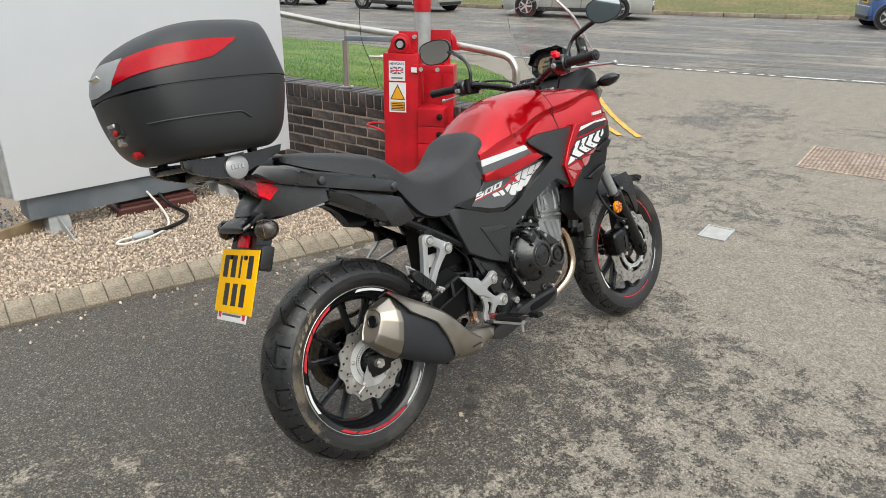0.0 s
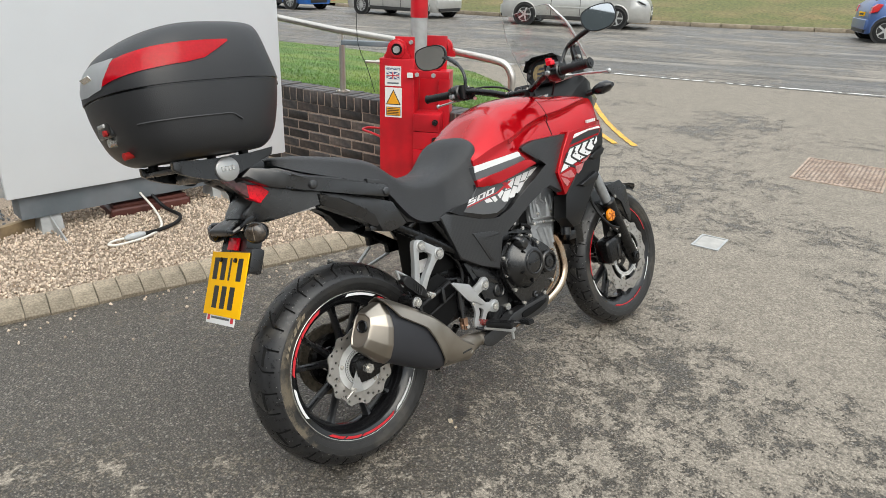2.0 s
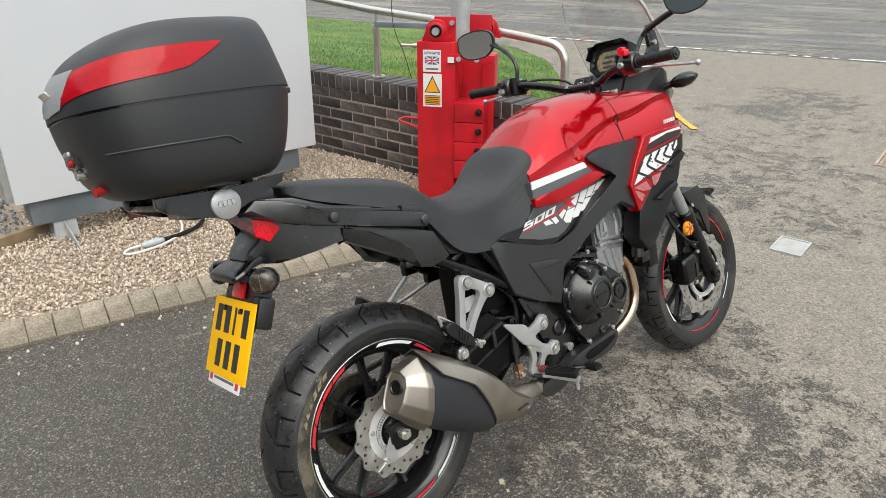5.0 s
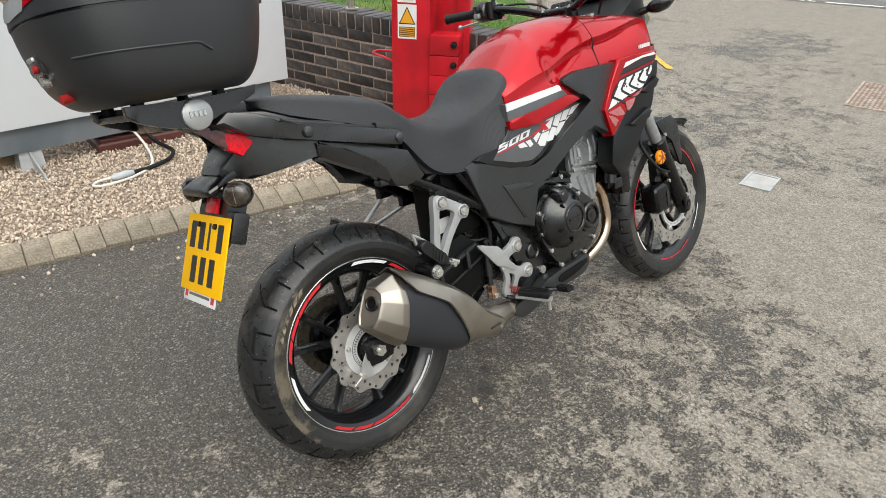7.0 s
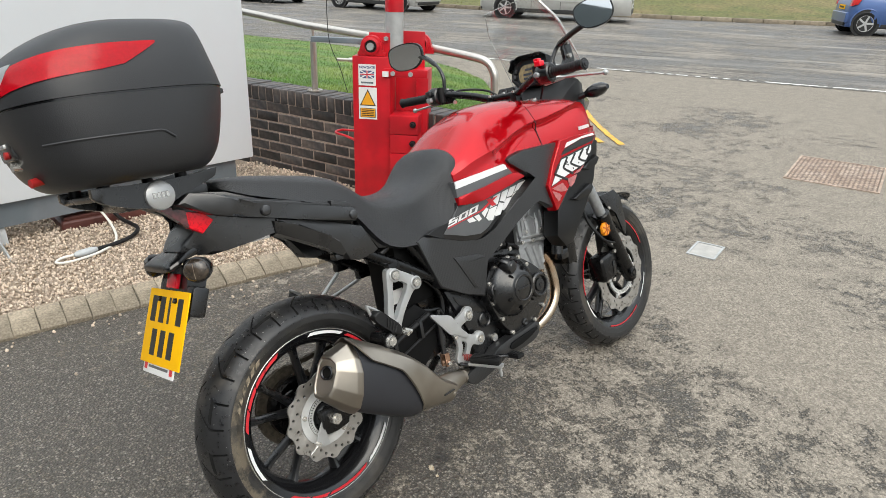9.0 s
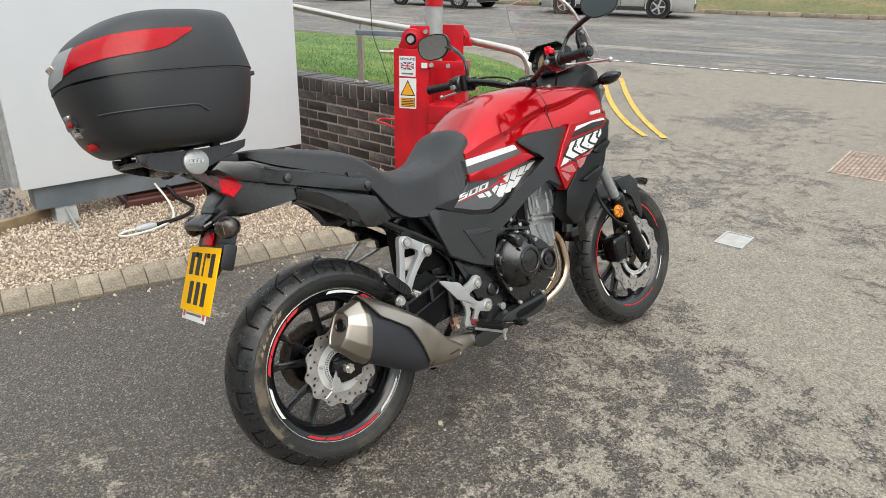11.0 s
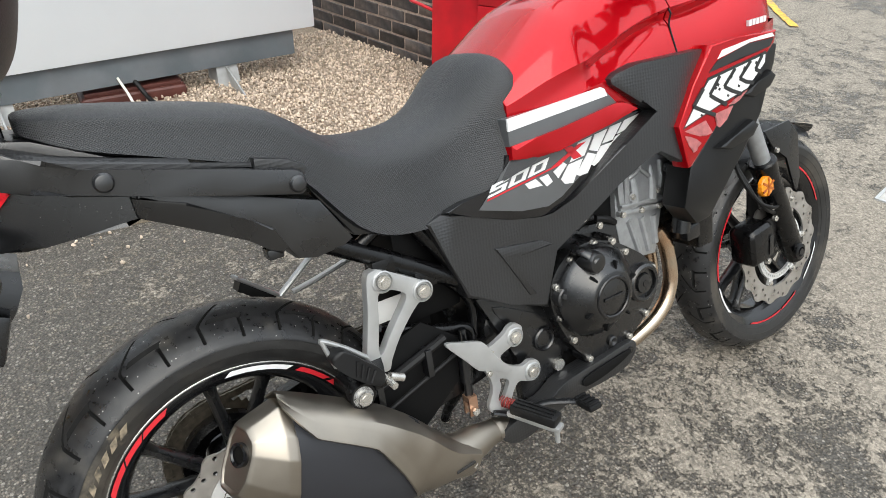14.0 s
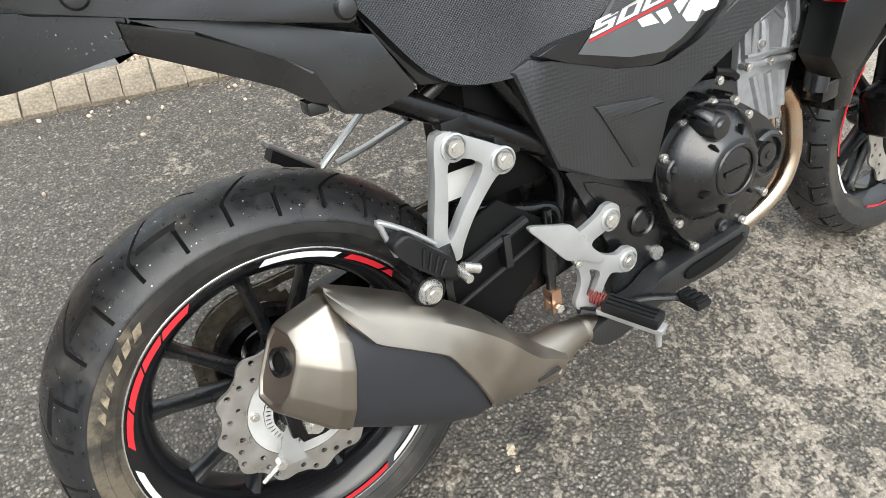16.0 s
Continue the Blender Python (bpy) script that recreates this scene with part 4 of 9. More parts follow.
B_TYRE = mat("scuffed tyre rubber", (0.017, 0.017, 0.018), 0.36, spread=0.30, scale=70, rough_spread=0.14, second=(0.075, 0.069, 0.060), second_scale=13, second_at=(0.56, 0.78), bump=0.0003, bump_scale=600, specular=0.5)
# Unscuffed rubber in the grooves, darkened further to carry their shade.
B_GROOVE = mat("unworn groove rubber with shade", (0.009, 0.009, 0.009), 0.75, spread=0.3, scale=60, specular=0.15)
B_WALL = mat("dusty tyre sidewall", (0.020, 0.0195, 0.019), 0.5, spread=0.30, scale=60, rough_spread=0.12, second=(0.075, 0.066, 0.054), second_scale=7, second_at=(0.52, 0.74), bump=0.0003, bump_scale=300, specular=0.4)


def speckled(m, scale, share, size, colour):
    """Adds small pale specks of grit to a surface."""
    n, l = m.node_tree.nodes, m.node_tree.links
    b = n["Principled BSDF"]
    tc, vo = n.new("ShaderNodeTexCoord"), n.new("ShaderNodeTexVoronoi")
    vo.inputs["Scale"].default_value = scale
    l.new(tc.outputs["Object"], vo.inputs["Vector"])
    sep, a, c, f = n.new("ShaderNodeSeparateColor"), n.new("ShaderNodeMath"), n.new("ShaderNodeMath"), n.new("ShaderNodeMath")
    l.new(vo.outputs["Color"], sep.inputs[0])
    a.operation, c.operation, f.operation = "LESS_THAN", "LESS_THAN", "MULTIPLY"
    a.inputs[1].default_value, c.inputs[1].default_value = share, size
    l.new(sep.outputs[0], a.inputs[0])
    l.new(vo.outputs["Distance"], c.inputs[0])
    l.new(a.outputs[0], f.inputs[0])
    l.new(c.outputs[0], f.inputs[1])
    mx = n.new("ShaderNodeMixRGB")
    l.new(f.outputs[0], mx.inputs[0])
    l.new(b.inputs["Base Color"].links[0].from_socket, mx.inputs[1])
    mx.inputs[2].default_value = (*colour, 1)
    l.new(mx.outputs[0], b.inputs["Base Color"])


def dried_mud(m, colour, axis_from, axis_to):
    """A splash of dried mud that thins out along x."""
    n, l = m.node_tree.nodes, m.node_tree.links
    b = n["Principled BSDF"]
    tc, sp, nz = n.new("ShaderNodeTexCoord"), n.new("ShaderNodeSeparateXYZ"), n.new("ShaderNodeTexNoise")
    l.new(tc.outputs["Object"], sp.inputs[0])
    l.new(tc.outputs["Object"], nz.inputs["Vector"])
    nz.inputs["Scale"].default_value, nz.inputs["Detail"].default_value, nz.inputs["Roughness"].default_value = 22, 6, 0.7
    g, h, k = n.new("ShaderNodeMapRange"), n.new("ShaderNodeMapRange"), n.new("ShaderNodeMath")
    g.inputs[1].default_value, g.inputs[2].default_value, g.inputs[3].default_value, g.inputs[4].default_value = axis_from, axis_to, 0.0, 0.30
    l.new(sp.outputs[0], g.inputs[0])
    k.operation = "ADD"
    l.new(g.outputs[0], k.inputs[0])
    l.new(nz.outputs[0], k.inputs[1])
    h.inputs[1].default_value, h.inputs[2].default_value, h.inputs[4].default_value = 0.66, 0.80, 0.85
    l.new(k.outputs[0], h.inputs[0])
    mx = n.new("ShaderNodeMixRGB")
    l.new(h.outputs[0], mx.inputs[0])
    l.new(b.inputs["Base Color"].links[0].from_socket, mx.inputs[1])
    mx.inputs[2].default_value = (*colour, 1)
    l.new(mx.outputs[0], b.inputs["Base Color"])


speckled(B_TYRE, 160, 0.16, 0.16, (0.45, 0.44, 0.41))
dried_mud(B_WALL, (0.150, 0.124, 0.088), -0.09, -0.30)


def flip(bm):
    bmesh.ops.scale(bm, vec=(1, -1, 1), verts=bm.verts)
    return bm


def plate(outline, holes, y0, y1, bevel=0.0):
    """A flat part of an outline (x, z) with true holes."""
    bm = bmesh.new()
    es = []
    for loop in [outline] + list(holes):
        vs = [bm.verts.new((u, y0, v)) for u, v in loop]
        es += [bm.edges.new((vs[i], vs[(i + 1) % len(vs)])) for i in range(len(vs))]
    bmesh.ops.triangle_fill(bm, use_beauty=True, use_dissolve=False, edges=es)
    rim = [e for e in es if e.is_valid]
    r = bmesh.ops.extrude_face_region(bm, geom=list(bm.faces))
    nv = [g for g in r["geom"] if isinstance(g, bmesh.types.BMVert)]
    bmesh.ops.translate(bm, vec=(0, y1 - y0, 0), verts=nv)
    if bevel:
        bmesh.ops.recalc_face_normals(bm, faces=bm.faces)
        sharp = [e for e in bm.edges if len(e.link_faces) == 2 and e.calc_face_angle(0) > 1.2 and abs(e.verts[0].co.y - e.verts[1].co.y) < 1e-6]
        bmesh.ops.bevel(bm, geom=sharp, offset=bevel, segments=2, profile=0.6, affect="EDGES", clamp_overlap=True)
    return bm


def circle(cx, cz, r, n=20, a0=0.0):
    return [(cx + r * math.cos(a0 + 2 * math.pi * k / n), cz + r * math.sin(a0 + 2 * math.pi * k / n)) for k in range(n)]


def smooth_loop(pts, steps=4):
    """A closed, rounded outline through points."""
    n, out = len(pts), []
    for i in range(n):
        a, b, c, d = (Vector(pts[(i + k - 1) % n]) for k in range(4))
        for k in range(steps):
            t = k / steps
            q = 0.5 * (2 * b + (c - a) * t + (2 * a - 5 * b + 4 * c - d) * t * t + (3 * b - a - 3 * c + d) * t ** 3)
            out.append((q.x, q.y))
    return out


def pair(name, build, material, label="", parent=None, both=True, angle=35):
    """A part on the right side and, where both, its mirror on the left."""
    right = part(name, build(), material, parent or bike, label, angle=angle)
    if both:
        part(name, flip(build()), material, parent or bike, label, angle=angle)
    return right


def bolt(parent, x, y, z, r=0.008, h=0.007, material=None, toward=-1):
    bm = bmesh.new()
    cyl(bm, (x, y, z), (x, y + toward * h, z), r, r * 0.92, seg=14)
    cyl(bm, (x, y + toward * (h - 0.001), z), (x, y + toward * (h + 0.0015), z), r * 0.55, seg=6)
    return part("bolt", bm, material or B_BOLT, parent)


# -- wheels --
def tyre_mesh(cx, cz, r, half, count, width):
    """A tyre: round crown with slanting sipes cut along sheared columns, shoulders and ribbed sidewalls."""
    per = 44
    gap = ((0,), (22,))
    segs = count * per
    full = []
    for i in range(41):
        u = -1 + 2 * i / 40
        a = u * radians(57)
        full.append((half * math.sin(a) / math.sin(radians(57)), r - (half / math.sin(radians(57))) * (1 - math.cos(a)), u))
    low = r - (half / math.sin(radians(57))) * (1 - math.cos(radians(57)))
    side = [(half * 1.003, low - 0.003), (half * 0.995, low - 0.0035), (half * 0.998, low - 0.010), (half * 0.985, low - 0.018), (half * 0.975, low - 0.0185), (half * 0.950, low - 0.026), (half * 0.905, low - 0.034), (half * 0.885, low - 0.0345), (half * 0.82, low - 0.042), (half * 0.72, low - 0.052)]
    full = [(-y, q, -2) for y, q in side[::-1]] + full + [(y, q, 2) for y, q in side]
    vs, fs, ms, cut = [], [], [], set()
    step = 2 * math.pi / segs
    for k in range(segs):
        for y, q, u in full:
            au = min(1.0, abs(u))
            t = k * step + 0.30 * au - 0.30 * max(0.0, au - 0.48)
            if abs(u) <= 1:
                c = (k + (0 if u > 0 else per // 2)) % per
                if c in gap[0] and 0.03 < au < 0.84 or c in gap[1] and 0.40 < au < 0.90 or 0.40 < au < 0.46 and 22 <= c < 40:
                    q -= 0.0065
                    cut.add(len(vs))
            vs.append((cx + q * math.cos(t), y, cz + q * math.sin(t)))
    n = len(full)
    for k in range(segs):
        a, b = k * n, ((k + 1) % segs) * n
        for j in range(n - 1):
            fs.append((a + j, a + j + 1, b + j + 1, b + j))
            ms.append(1 if j < len(side) - 1 or j > n - 1 - len(side) else 2 if cut.intersection(fs[-1]) else 0)
    me = bpy.data.meshes.new("tyre")
    me.from_pydata(vs, [], fs)
    me.materials.append(B_TYRE)
    me.materials.append(B_WALL)
    me.materials.append(B_GROOVE)
    me.polygons.foreach_set("use_smooth", [True] * len(me.polygons))
    me.polygons.foreach_set("material_index", ms)
    me.set_sharp_from_angle(angle=radians(38))
    return me


def arc_band(cx, cz, r0, r1, a0, a1, y, depth=0.0006):
    n = max(3, int(abs(a1 - a0) / 4))
    ang = [radians(a0 + (a1 - a0) * k / n) for k in range(n + 1)]
    return plate([(cx + r1 * math.cos(a - 0.045), cz + r1 * math.sin(a - 0.045)) for a in ang] + [(cx + r0 * math.cos(a), cz + r0 * math.sin(a)) for a in ang[::-1]], [], y, y - depth)


def wheel(name, cx, cz, r, half, rim_half, stripes, label):
    w = empty(name)
    w.parent = bike
    w["label"] = label
    t = new("tyre", tyre_mesh(cx, cz, r, half, 15 if half > 0.07 else 17, 2 if half > 0.07 else 1))
    t.parent = w
    t["label"] = "black road tyre with slanting grooves and a scuffed sidewall"
    bm = bmesh.new()
    h = rim_half
    lathe(bm, [(0.2285, -h), (0.2285, -h + 0.004), (0.222, -h + 0.007), (0.206, -h + 0.022), (0.196, -h + 0.04), (0.194, 0), (0.196, h - 0.04), (0.206, h - 0.022), (0.222, h - 0.007), (0.2285, h - 0.004), (0.2285, h),
               (0.224, h + 0.002), (0.212, h - 0.004), (0.203, h - 0.010), (0.188, h - 0.035), (0.184, 0.02), (0.184, -0.02), (0.188, -h + 0.035), (0.203, -h + 0.010), (0.212, -h + 0.004), (0.224, -h - 0.002)], 96, "y", (cx, 0, cz), True)
    rim = part("rim", bm, B_GLOSS, w, "gloss black cast rim")
    bm = bmesh.new()
    lathe(bm, [(0.225, -h - 0.0022), (0.2265, -h - 0.0026), (0.2275, -h - 0.0018)], 96, "y", (cx, 0, cz))
    part("rim_edge", bm, B_BOLT, rim, "thin bare machined edge")
    for a0, a1, m in stripes:
        part("rim_stripe", arc_band(cx, cz, 0.2135 if half > 0.07 else 0.2162, 0.2212, a0, a1, -h - 0.0015), m, rim)
    bm = bmesh.new()
    lathe(bm, [(0.0, -0.055), (0.03, -0.055), (0.045, -0.05), (0.05, -0.03), (0.05, 0.03), (0.045, 0.05), (0.03, 0.055), (0, 0.055)], 36, "y", (cx, 0, cz))
    part("hub", bm, B_BLACK, w)
    for k in range(5):
        for d in (-15, 15):
            a0, a1 = radians(72 * k + 8 + d * 0.45), radians(72 * k + 8 + d)
            p0 = Vector((cx + 0.04 * math.cos(a0), 0, cz + 0.04 * math.sin(a0)))
            p1 = Vector((cx + 0.192 * math.cos(a1), -0.004, cz + 0.192 * math.sin(a1)))
            ax = (p1 - p0).normalized()
            sd = Vector((0, 1, 0)).cross(ax).normalized()
            rings = []
            for f, wd, th in ((0, 0.013, 0.026), (0.35, 0.0095, 0.020), (0.8, 0.0085, 0.017), (0.93, 0.011, 0.020), (1, 0.017, 0.024)):
                p = p0.lerp(p1, f)
                rings.append([p + sd * wd * math.cos(q) * (1.15 if abs(math.cos(q)) > 0.6 else 1) + Vector((0, th * math.sin(q), 0)) for q in [2 * math.pi * i / 8 + math.pi / 8 for i in range(8)]])
            part("spoke", loft(bmesh.new(), rings), B_BLACK, w)
    return w


W, R = B_DECAL_W, B_DECAL_R
rear = wheel("rear_wheel", 0.0, RZ, 0.312, 0.079, 0.064, [
    (62, 89, W), (28, 41, R), (43, 58, R), (116, 128, R), (129, 140, R), (141, 155, R), (156, 170, R), (180, 206, W), (232, 246, R), (248, 262, R), (264, 298, R), (302, 331, W)], "rear wheel with black ten-spoke rim and red and white stripes")
front = wheel("front_wheel", FX, FZ, 0.297, 0.060, 0.048, [
    (20, 45, R), (46, 75, R), (100, 128, W), (140, 158, R), (159, 176, R), (177, 190, R), (196, 220, W), (250, 264, R), (265, 285, R), (287, 305, R), (318, 345, W)], "front wheel with black ten-spoke rim and red and white stripes")


# raised moulded characters on the sidewall, worn to plain bars
bar_m = mat("worn raised rubber", (0.26, 0.21, 0.145), 0.7, spread=0.4, scale=80, second=(0.06, 0.052, 0.04), second_scale=60)
for k in range(6):
    a = 127 + k * 5.2
    part("raised_bar", arc_band(0, RZ, 0.2465, 0.2565, a, a + 3.4, -0.0760, 0.0035), bar_m, rear)


def petal_disc(parent, cx, cz, y, r, r_in, waves, label):
    n = waves * 10
    out = []
    for k in range(n):
        a = 2 * math.pi * k / n
        f = math.cos(waves * a)
        out.append((cx + (r - 0.006 + 0.006 * max(-0.6, f)) * math.cos(a), cz + (r - 0.006 + 0.006 * max(-0.6, f)) * math.sin(a)))
    holes = [circle(cx, cz, r_in, 48)]
    for k in range(waves * 3):
        a = 2 * math.pi * (k + 0.5) / (waves * 3)
        rr = r_in + (r - r_in) * (0.28, 0.52, 0.74)[k % 3]
        holes.append(circle(cx + rr * math.cos(a), cz + rr * math.sin(a), 0.0042, 8))
    return part("brake_disc", plate(out, holes, y, y - 0.005), B_DISC, parent, label)


d = petal_disc(rear, 0, RZ, -0.078, 0.120, 0.078, 12, "wavy drilled steel brake disc")
part("disc_carrier", plate(circle(0, RZ, 0.077, 48), [circle(0, RZ, 0.056, 40)], -0.076, -0.083), B_CARRIER, rear, "bare aluminium carrier ring")
slots = []
for k in range(48):
    a = 2 * math.pi * k / 48
    slots.append([(0.047 * math.cos(a + q) + (rr - 0.047) * math.cos(a), RZ + 0.047 * math.sin(a + q) + (rr - 0.047) * math.sin(a)) for rr, q in ((0.047, -0.028), (0.054, -0.028), (0.054, 0.028), (0.047, 0.028))])
part("sensor_ring", plate(circle(0, RZ, 0.0555, 72), [circle(0, RZ, 0.044, 48)] + slots, -0.085, -0.087), B_CARRIER, rear, "slotted speed sensor ring")
bm = bmesh.new()
lathe(bm, [(0.0, -0.095), (0.030, -0.095), (0.034, -0.091), (0.036, -0.08)], 32, "y", (0, 0, RZ))
part("hub_cap", bm, B_BLACK, rear)
for k in range(5):
    a = radians(20 + 72 * k)
    bolt(rear, 0.0675 * math.cos(a), -0.083, RZ + 0.0675 * math.sin(a), 0.0065, 0.004)
bm = bmesh.new()
cyl(bm, (0, -0.105, RZ), (0, -0.132, RZ), 0.0155, seg=6)
cyl(bm, (0, -0.104, RZ), (0, -0.110, RZ), 0.021, seg=24)
cyl(bm, (0, -0.13, RZ), (0, -0.139, RZ), 0.009, seg=16)
part("axle_nut", bm, B_BOLT, rear, "bright zinc axle nut")
petal_disc(front, FX, FZ, -0.070, 0.158, 0.108, 14, "large wavy drilled brake disc")
tabs = []
for k in range(160):
    a = 2 * math.pi * k / 160
    f = 0.106 if (k % 27) < 4 else 0.088
    tabs.append((FX + f * math.cos(a), FZ + f * math.sin(a)))
slots = []
for k in range(48):
    a = 2 * math.pi * k / 48
    slots.append([(FX + rr * math.cos(a + q), FZ + rr * math.sin(a + q)) for rr, q in ((0.077, -0.022), (0.083, -0.022), (0.083, 0.022), (0.077, 0.022))])
part("disc_carrier", plate(tabs, [circle(FX, FZ, 0.073, 48)] + slots, -0.070, -0.077), B_CARRIER, front, "bare aluminium slotted carrier")
for k in range(6):
    a = radians(4 + 60.75 * k)
    bolt(front, FX + 0.099 * math.cos(a), -0.077, FZ + 0.099 * math.sin(a), 0.007, 0.004)

# sprocket and chain on the far side
teeth = []
for k in range(82):
    a = 2 * math.pi * k / 82
    q = 0.104 if k % 2 else 0.097
    teeth.append((q * math.cos(a), RZ + q * math.sin(a)))
part("sprocket", plate(teeth, [circle(0, RZ, 0.04, 30)] + [circle(0.072 * math.cos(a), RZ + 0.072 * math.sin(a), 0.012, 14) for a in (0.3, 1.35, 2.4, 3.44, 4.5, 5.54)], 0.086, 0.093), B_CHAIN, rear, "greasy steel sprocket")
bm = bmesh.new()
lathe(bm, [(0.075, 0.05), (0.085, 0.06), (0.085, 0.08), (0.04, 0.085)], 36, "y", (0, 0, RZ))
part("cush_hub", bm, B_METAL, rear)
path = [(0.106 * math.cos(radians(a)), RZ + 0.106 * math.sin(radians(a))) for a in range(80, 281, 8)]
path = [(0.50, 0.455)] + [(0.50 + (path[0][0] - 0.50) * f, 0.455 + (path[0][1] - 0.455) * f) for f in [k / 30 for k in range(1, 30)]] + path
path += [(path[-1][0] + (0.50 - path[-1][0]) * f, path[-1][1] + (0.375 - path[-1][1]) * f) for f in [k / 30 for k in range(1, 31)]]
bm = bmesh.new()
links = along(path, 0.0159)
for k, (x, z, a) in enumerate(links):
    for y in ((0.082, 0.085), (0.094, 0.097)) if k % 2 else ((0.0845, 0.0875), (0.0915, 0.0945)):
        m = Matrix.Translation((x, 0, z)) @ Matrix.Rotation(-radians(a), 4, "Y")
        box(bm, (-0.0115, y[0], -0.0065), (0.0115, y[1], 0.0065), m)
    cyl(bm, (x, 0.083, z), (x, 0.096, z), 0.005, seg=8)
part("chain", bm, B_CHAIN, bike, "greasy drive chain")

# -- swingarm, frame and rear stays --
def beam(points, half_h, half_w, y):
    bm = bmesh.new()
    up = []
    rings = []
    for (x, z), h in zip(points, half_h):
        rings.append([Vector((x, y - half_w, z - h)), Vector((x, y + half_w, z - h)), Vector((x, y + half_w, z + h)), Vector((x, y - half_w, z + h))])
    loft(bm, rings)
    bmesh.ops.recalc_face_normals(bm, faces=bm.faces)
    bmesh.ops.bevel(bm, geom=list(bm.edges), offset=0.005, segments=2, profile=0.6, affect="EDGES", clamp_overlap=True)
    return bm


swing = part("swingarm", beam([(-0.032, 0.312), (0.02, 0.318), (0.20, 0.352), (0.40, 0.385), (0.50, 0.40)], [0.022, 0.03, 0.036, 0.042, 0.04], 0.016, -0.098), B_METAL, bike, "black box-section swingarm")
part("swingarm_leg", beam([(-0.032, 0.312), (0.02, 0.318), (0.20, 0.352), (0.40, 0.385), (0.50, 0.40)], [0.022, 0.03, 0.036, 0.042, 0.04], 0.016, 0.112), B_METAL, swing)
part("swingarm_bridge", boxes((0.36, -0.09, 0.36), (0.46, 0.10, 0.42), bevel=0.01), B_METAL, swing)
part("caliper_bracket", plate([(0.03, 0.345), (0.065, 0.32), (0.05, 0.275), (0.012, 0.268), (-0.018, 0.270), (-0.026, 0.292), (-0.012, 0.342)], [], -0.086, -0.104, 0.002), B_METAL, swing, "black brake caliper bracket")
part("sensor_bracket", plate([(-0.028, 0.318), (-0.040, 0.300), (-0.060, 0.262), (-0.052, 0.250), (-0.020, 0.246), (-0.026, 0.285)], [], -0.104, -0.107), B_SILVER, swing, "bare sensor bracket")
bm = bmesh.new()
cyl(bm, (-0.056, -0.104, 0.262), (-0.056, -0.118, 0.262), 0.007, seg=6)
cyl(bm, (-0.057, -0.112, 0.262), (-0.086, -0.112, 0.246), 0.004, 0.003, seg=8)
part("bleed_nipple", bm, B_BOLT, swing)
part("rear_caliper", boxes((0.0, -0.125, 0.385), (0.085, -0.075, 0.455), bevel=0.012), B_METAL, swing, "black rear brake caliper")
part("swingarm_guard", plate([(0.19, 0.47), (0.33, 0.515), (0.40, 0.46), (0.39, 0.375), (0.31, 0.315), (0.235, 0.36), (0.20, 0.40)], [], -0.112, -0.118, 0.002), B_INNER, swing, "matt black chain-side guard plate")
for (x0, z0), (x1, z1) in (((0.20, 0.425), (0.365, 0.475)), ((0.235, 0.385), (0.385, 0.435))):
    bm = bmesh.new()
    tube(bm, [(x0, -0.128, z0), (x1, -0.128, z1)], 0.0085 if z0 > 0.4 else 0.004, 8)
    part("brake_hose", bm, M_RUBBER, swing)
for x, z in ((0.225, 0.425), (0.325, 0.447)):
    part("hose_clip", boxes((x - 0.006, -0.139, z - 0.03), (x + 0.006, -0.116, z + 0.022), bevel=0.002), B_BLACK, swing)


def tubes(name, pts, r, label="", both=True, material=None, seg=12):
    def make():
        return tube(bmesh.new(), curve(pts, 5) if len(pts) > 2 else pts, r, seg)
    return pair(name, make, material or B_METAL, label, both=both)


tubes("frame_tube", [(0.16, -0.115, 0.722), (0.30, -0.12, 0.638), (0.42, -0.125, 0.566), (0.50, -0.125, 0.53)], 0.0165, "black steel subframe tube")
tubes("frame_tube", [(0.225, -0.115, 0.672), (0.275, -0.118, 0.70), (0.34, -0.118, 0.745)], 0.0105)
tubes("frame_tube", [(0.335, -0.118, 0.70), (0.375, -0.122, 0.645), (0.42, -0.125, 0.575)], 0.014)
tubes("frame_tube", [(0.27, -0.095, 0.515), (0.38, -0.105, 0.478), (0.415, -0.108, 0.47), (0.43, -0.11, 0.455), (0.432, -0.11, 0.415), (0.44, -0.10, 0.36)], 0.0105, both=False)
tubes("frame_tube", [(0.36, -0.10, 0.60), (0.42, -0.105, 0.545), (0.445, -0.105, 0.50), (0.44, -0.105, 0.44)], 0.009, both=False)
for x, z in ((0.272, 0.648), (0.345, 0.606)):
    pair("tab", lambda x=x, z=z: boxes((x - 0.02, -0.136, z - 0.026), (x + 0.02, -0.112, z + 0.006), bevel=0.003), B_METAL)
part("tail_underside", boxes((0.20, -0.085, 0.700), (0.42, 0.085, 0.74), pose(0, 0, 0), bevel=0.015), B_INNER, bike)
part("battery_box", boxes((0.315, -0.088, 0.50), (0.44, 0.05, 0.70), bevel=0.015), B_INNER, bike)
part("rear_mudguard", boxes((0.33, -0.075, 0.44), (0.38, 0.075, 0.60), pose(0, 0, 0), bevel=0.02), B_INNER, bike)
part("warning_label", boxes((0.250, -0.0945, 0.528), (0.318, -0.0925, 0.568), bevel=0.001), M_WHITE, bike, "white paper label under the seat")
bm = bmesh.new()
cyl(bm, (0.44, -0.0, 0.36), (0.37, -0.0, 0.60), 0.028, seg=18)
part("shock_absorber", bm, B_INNER, bike)

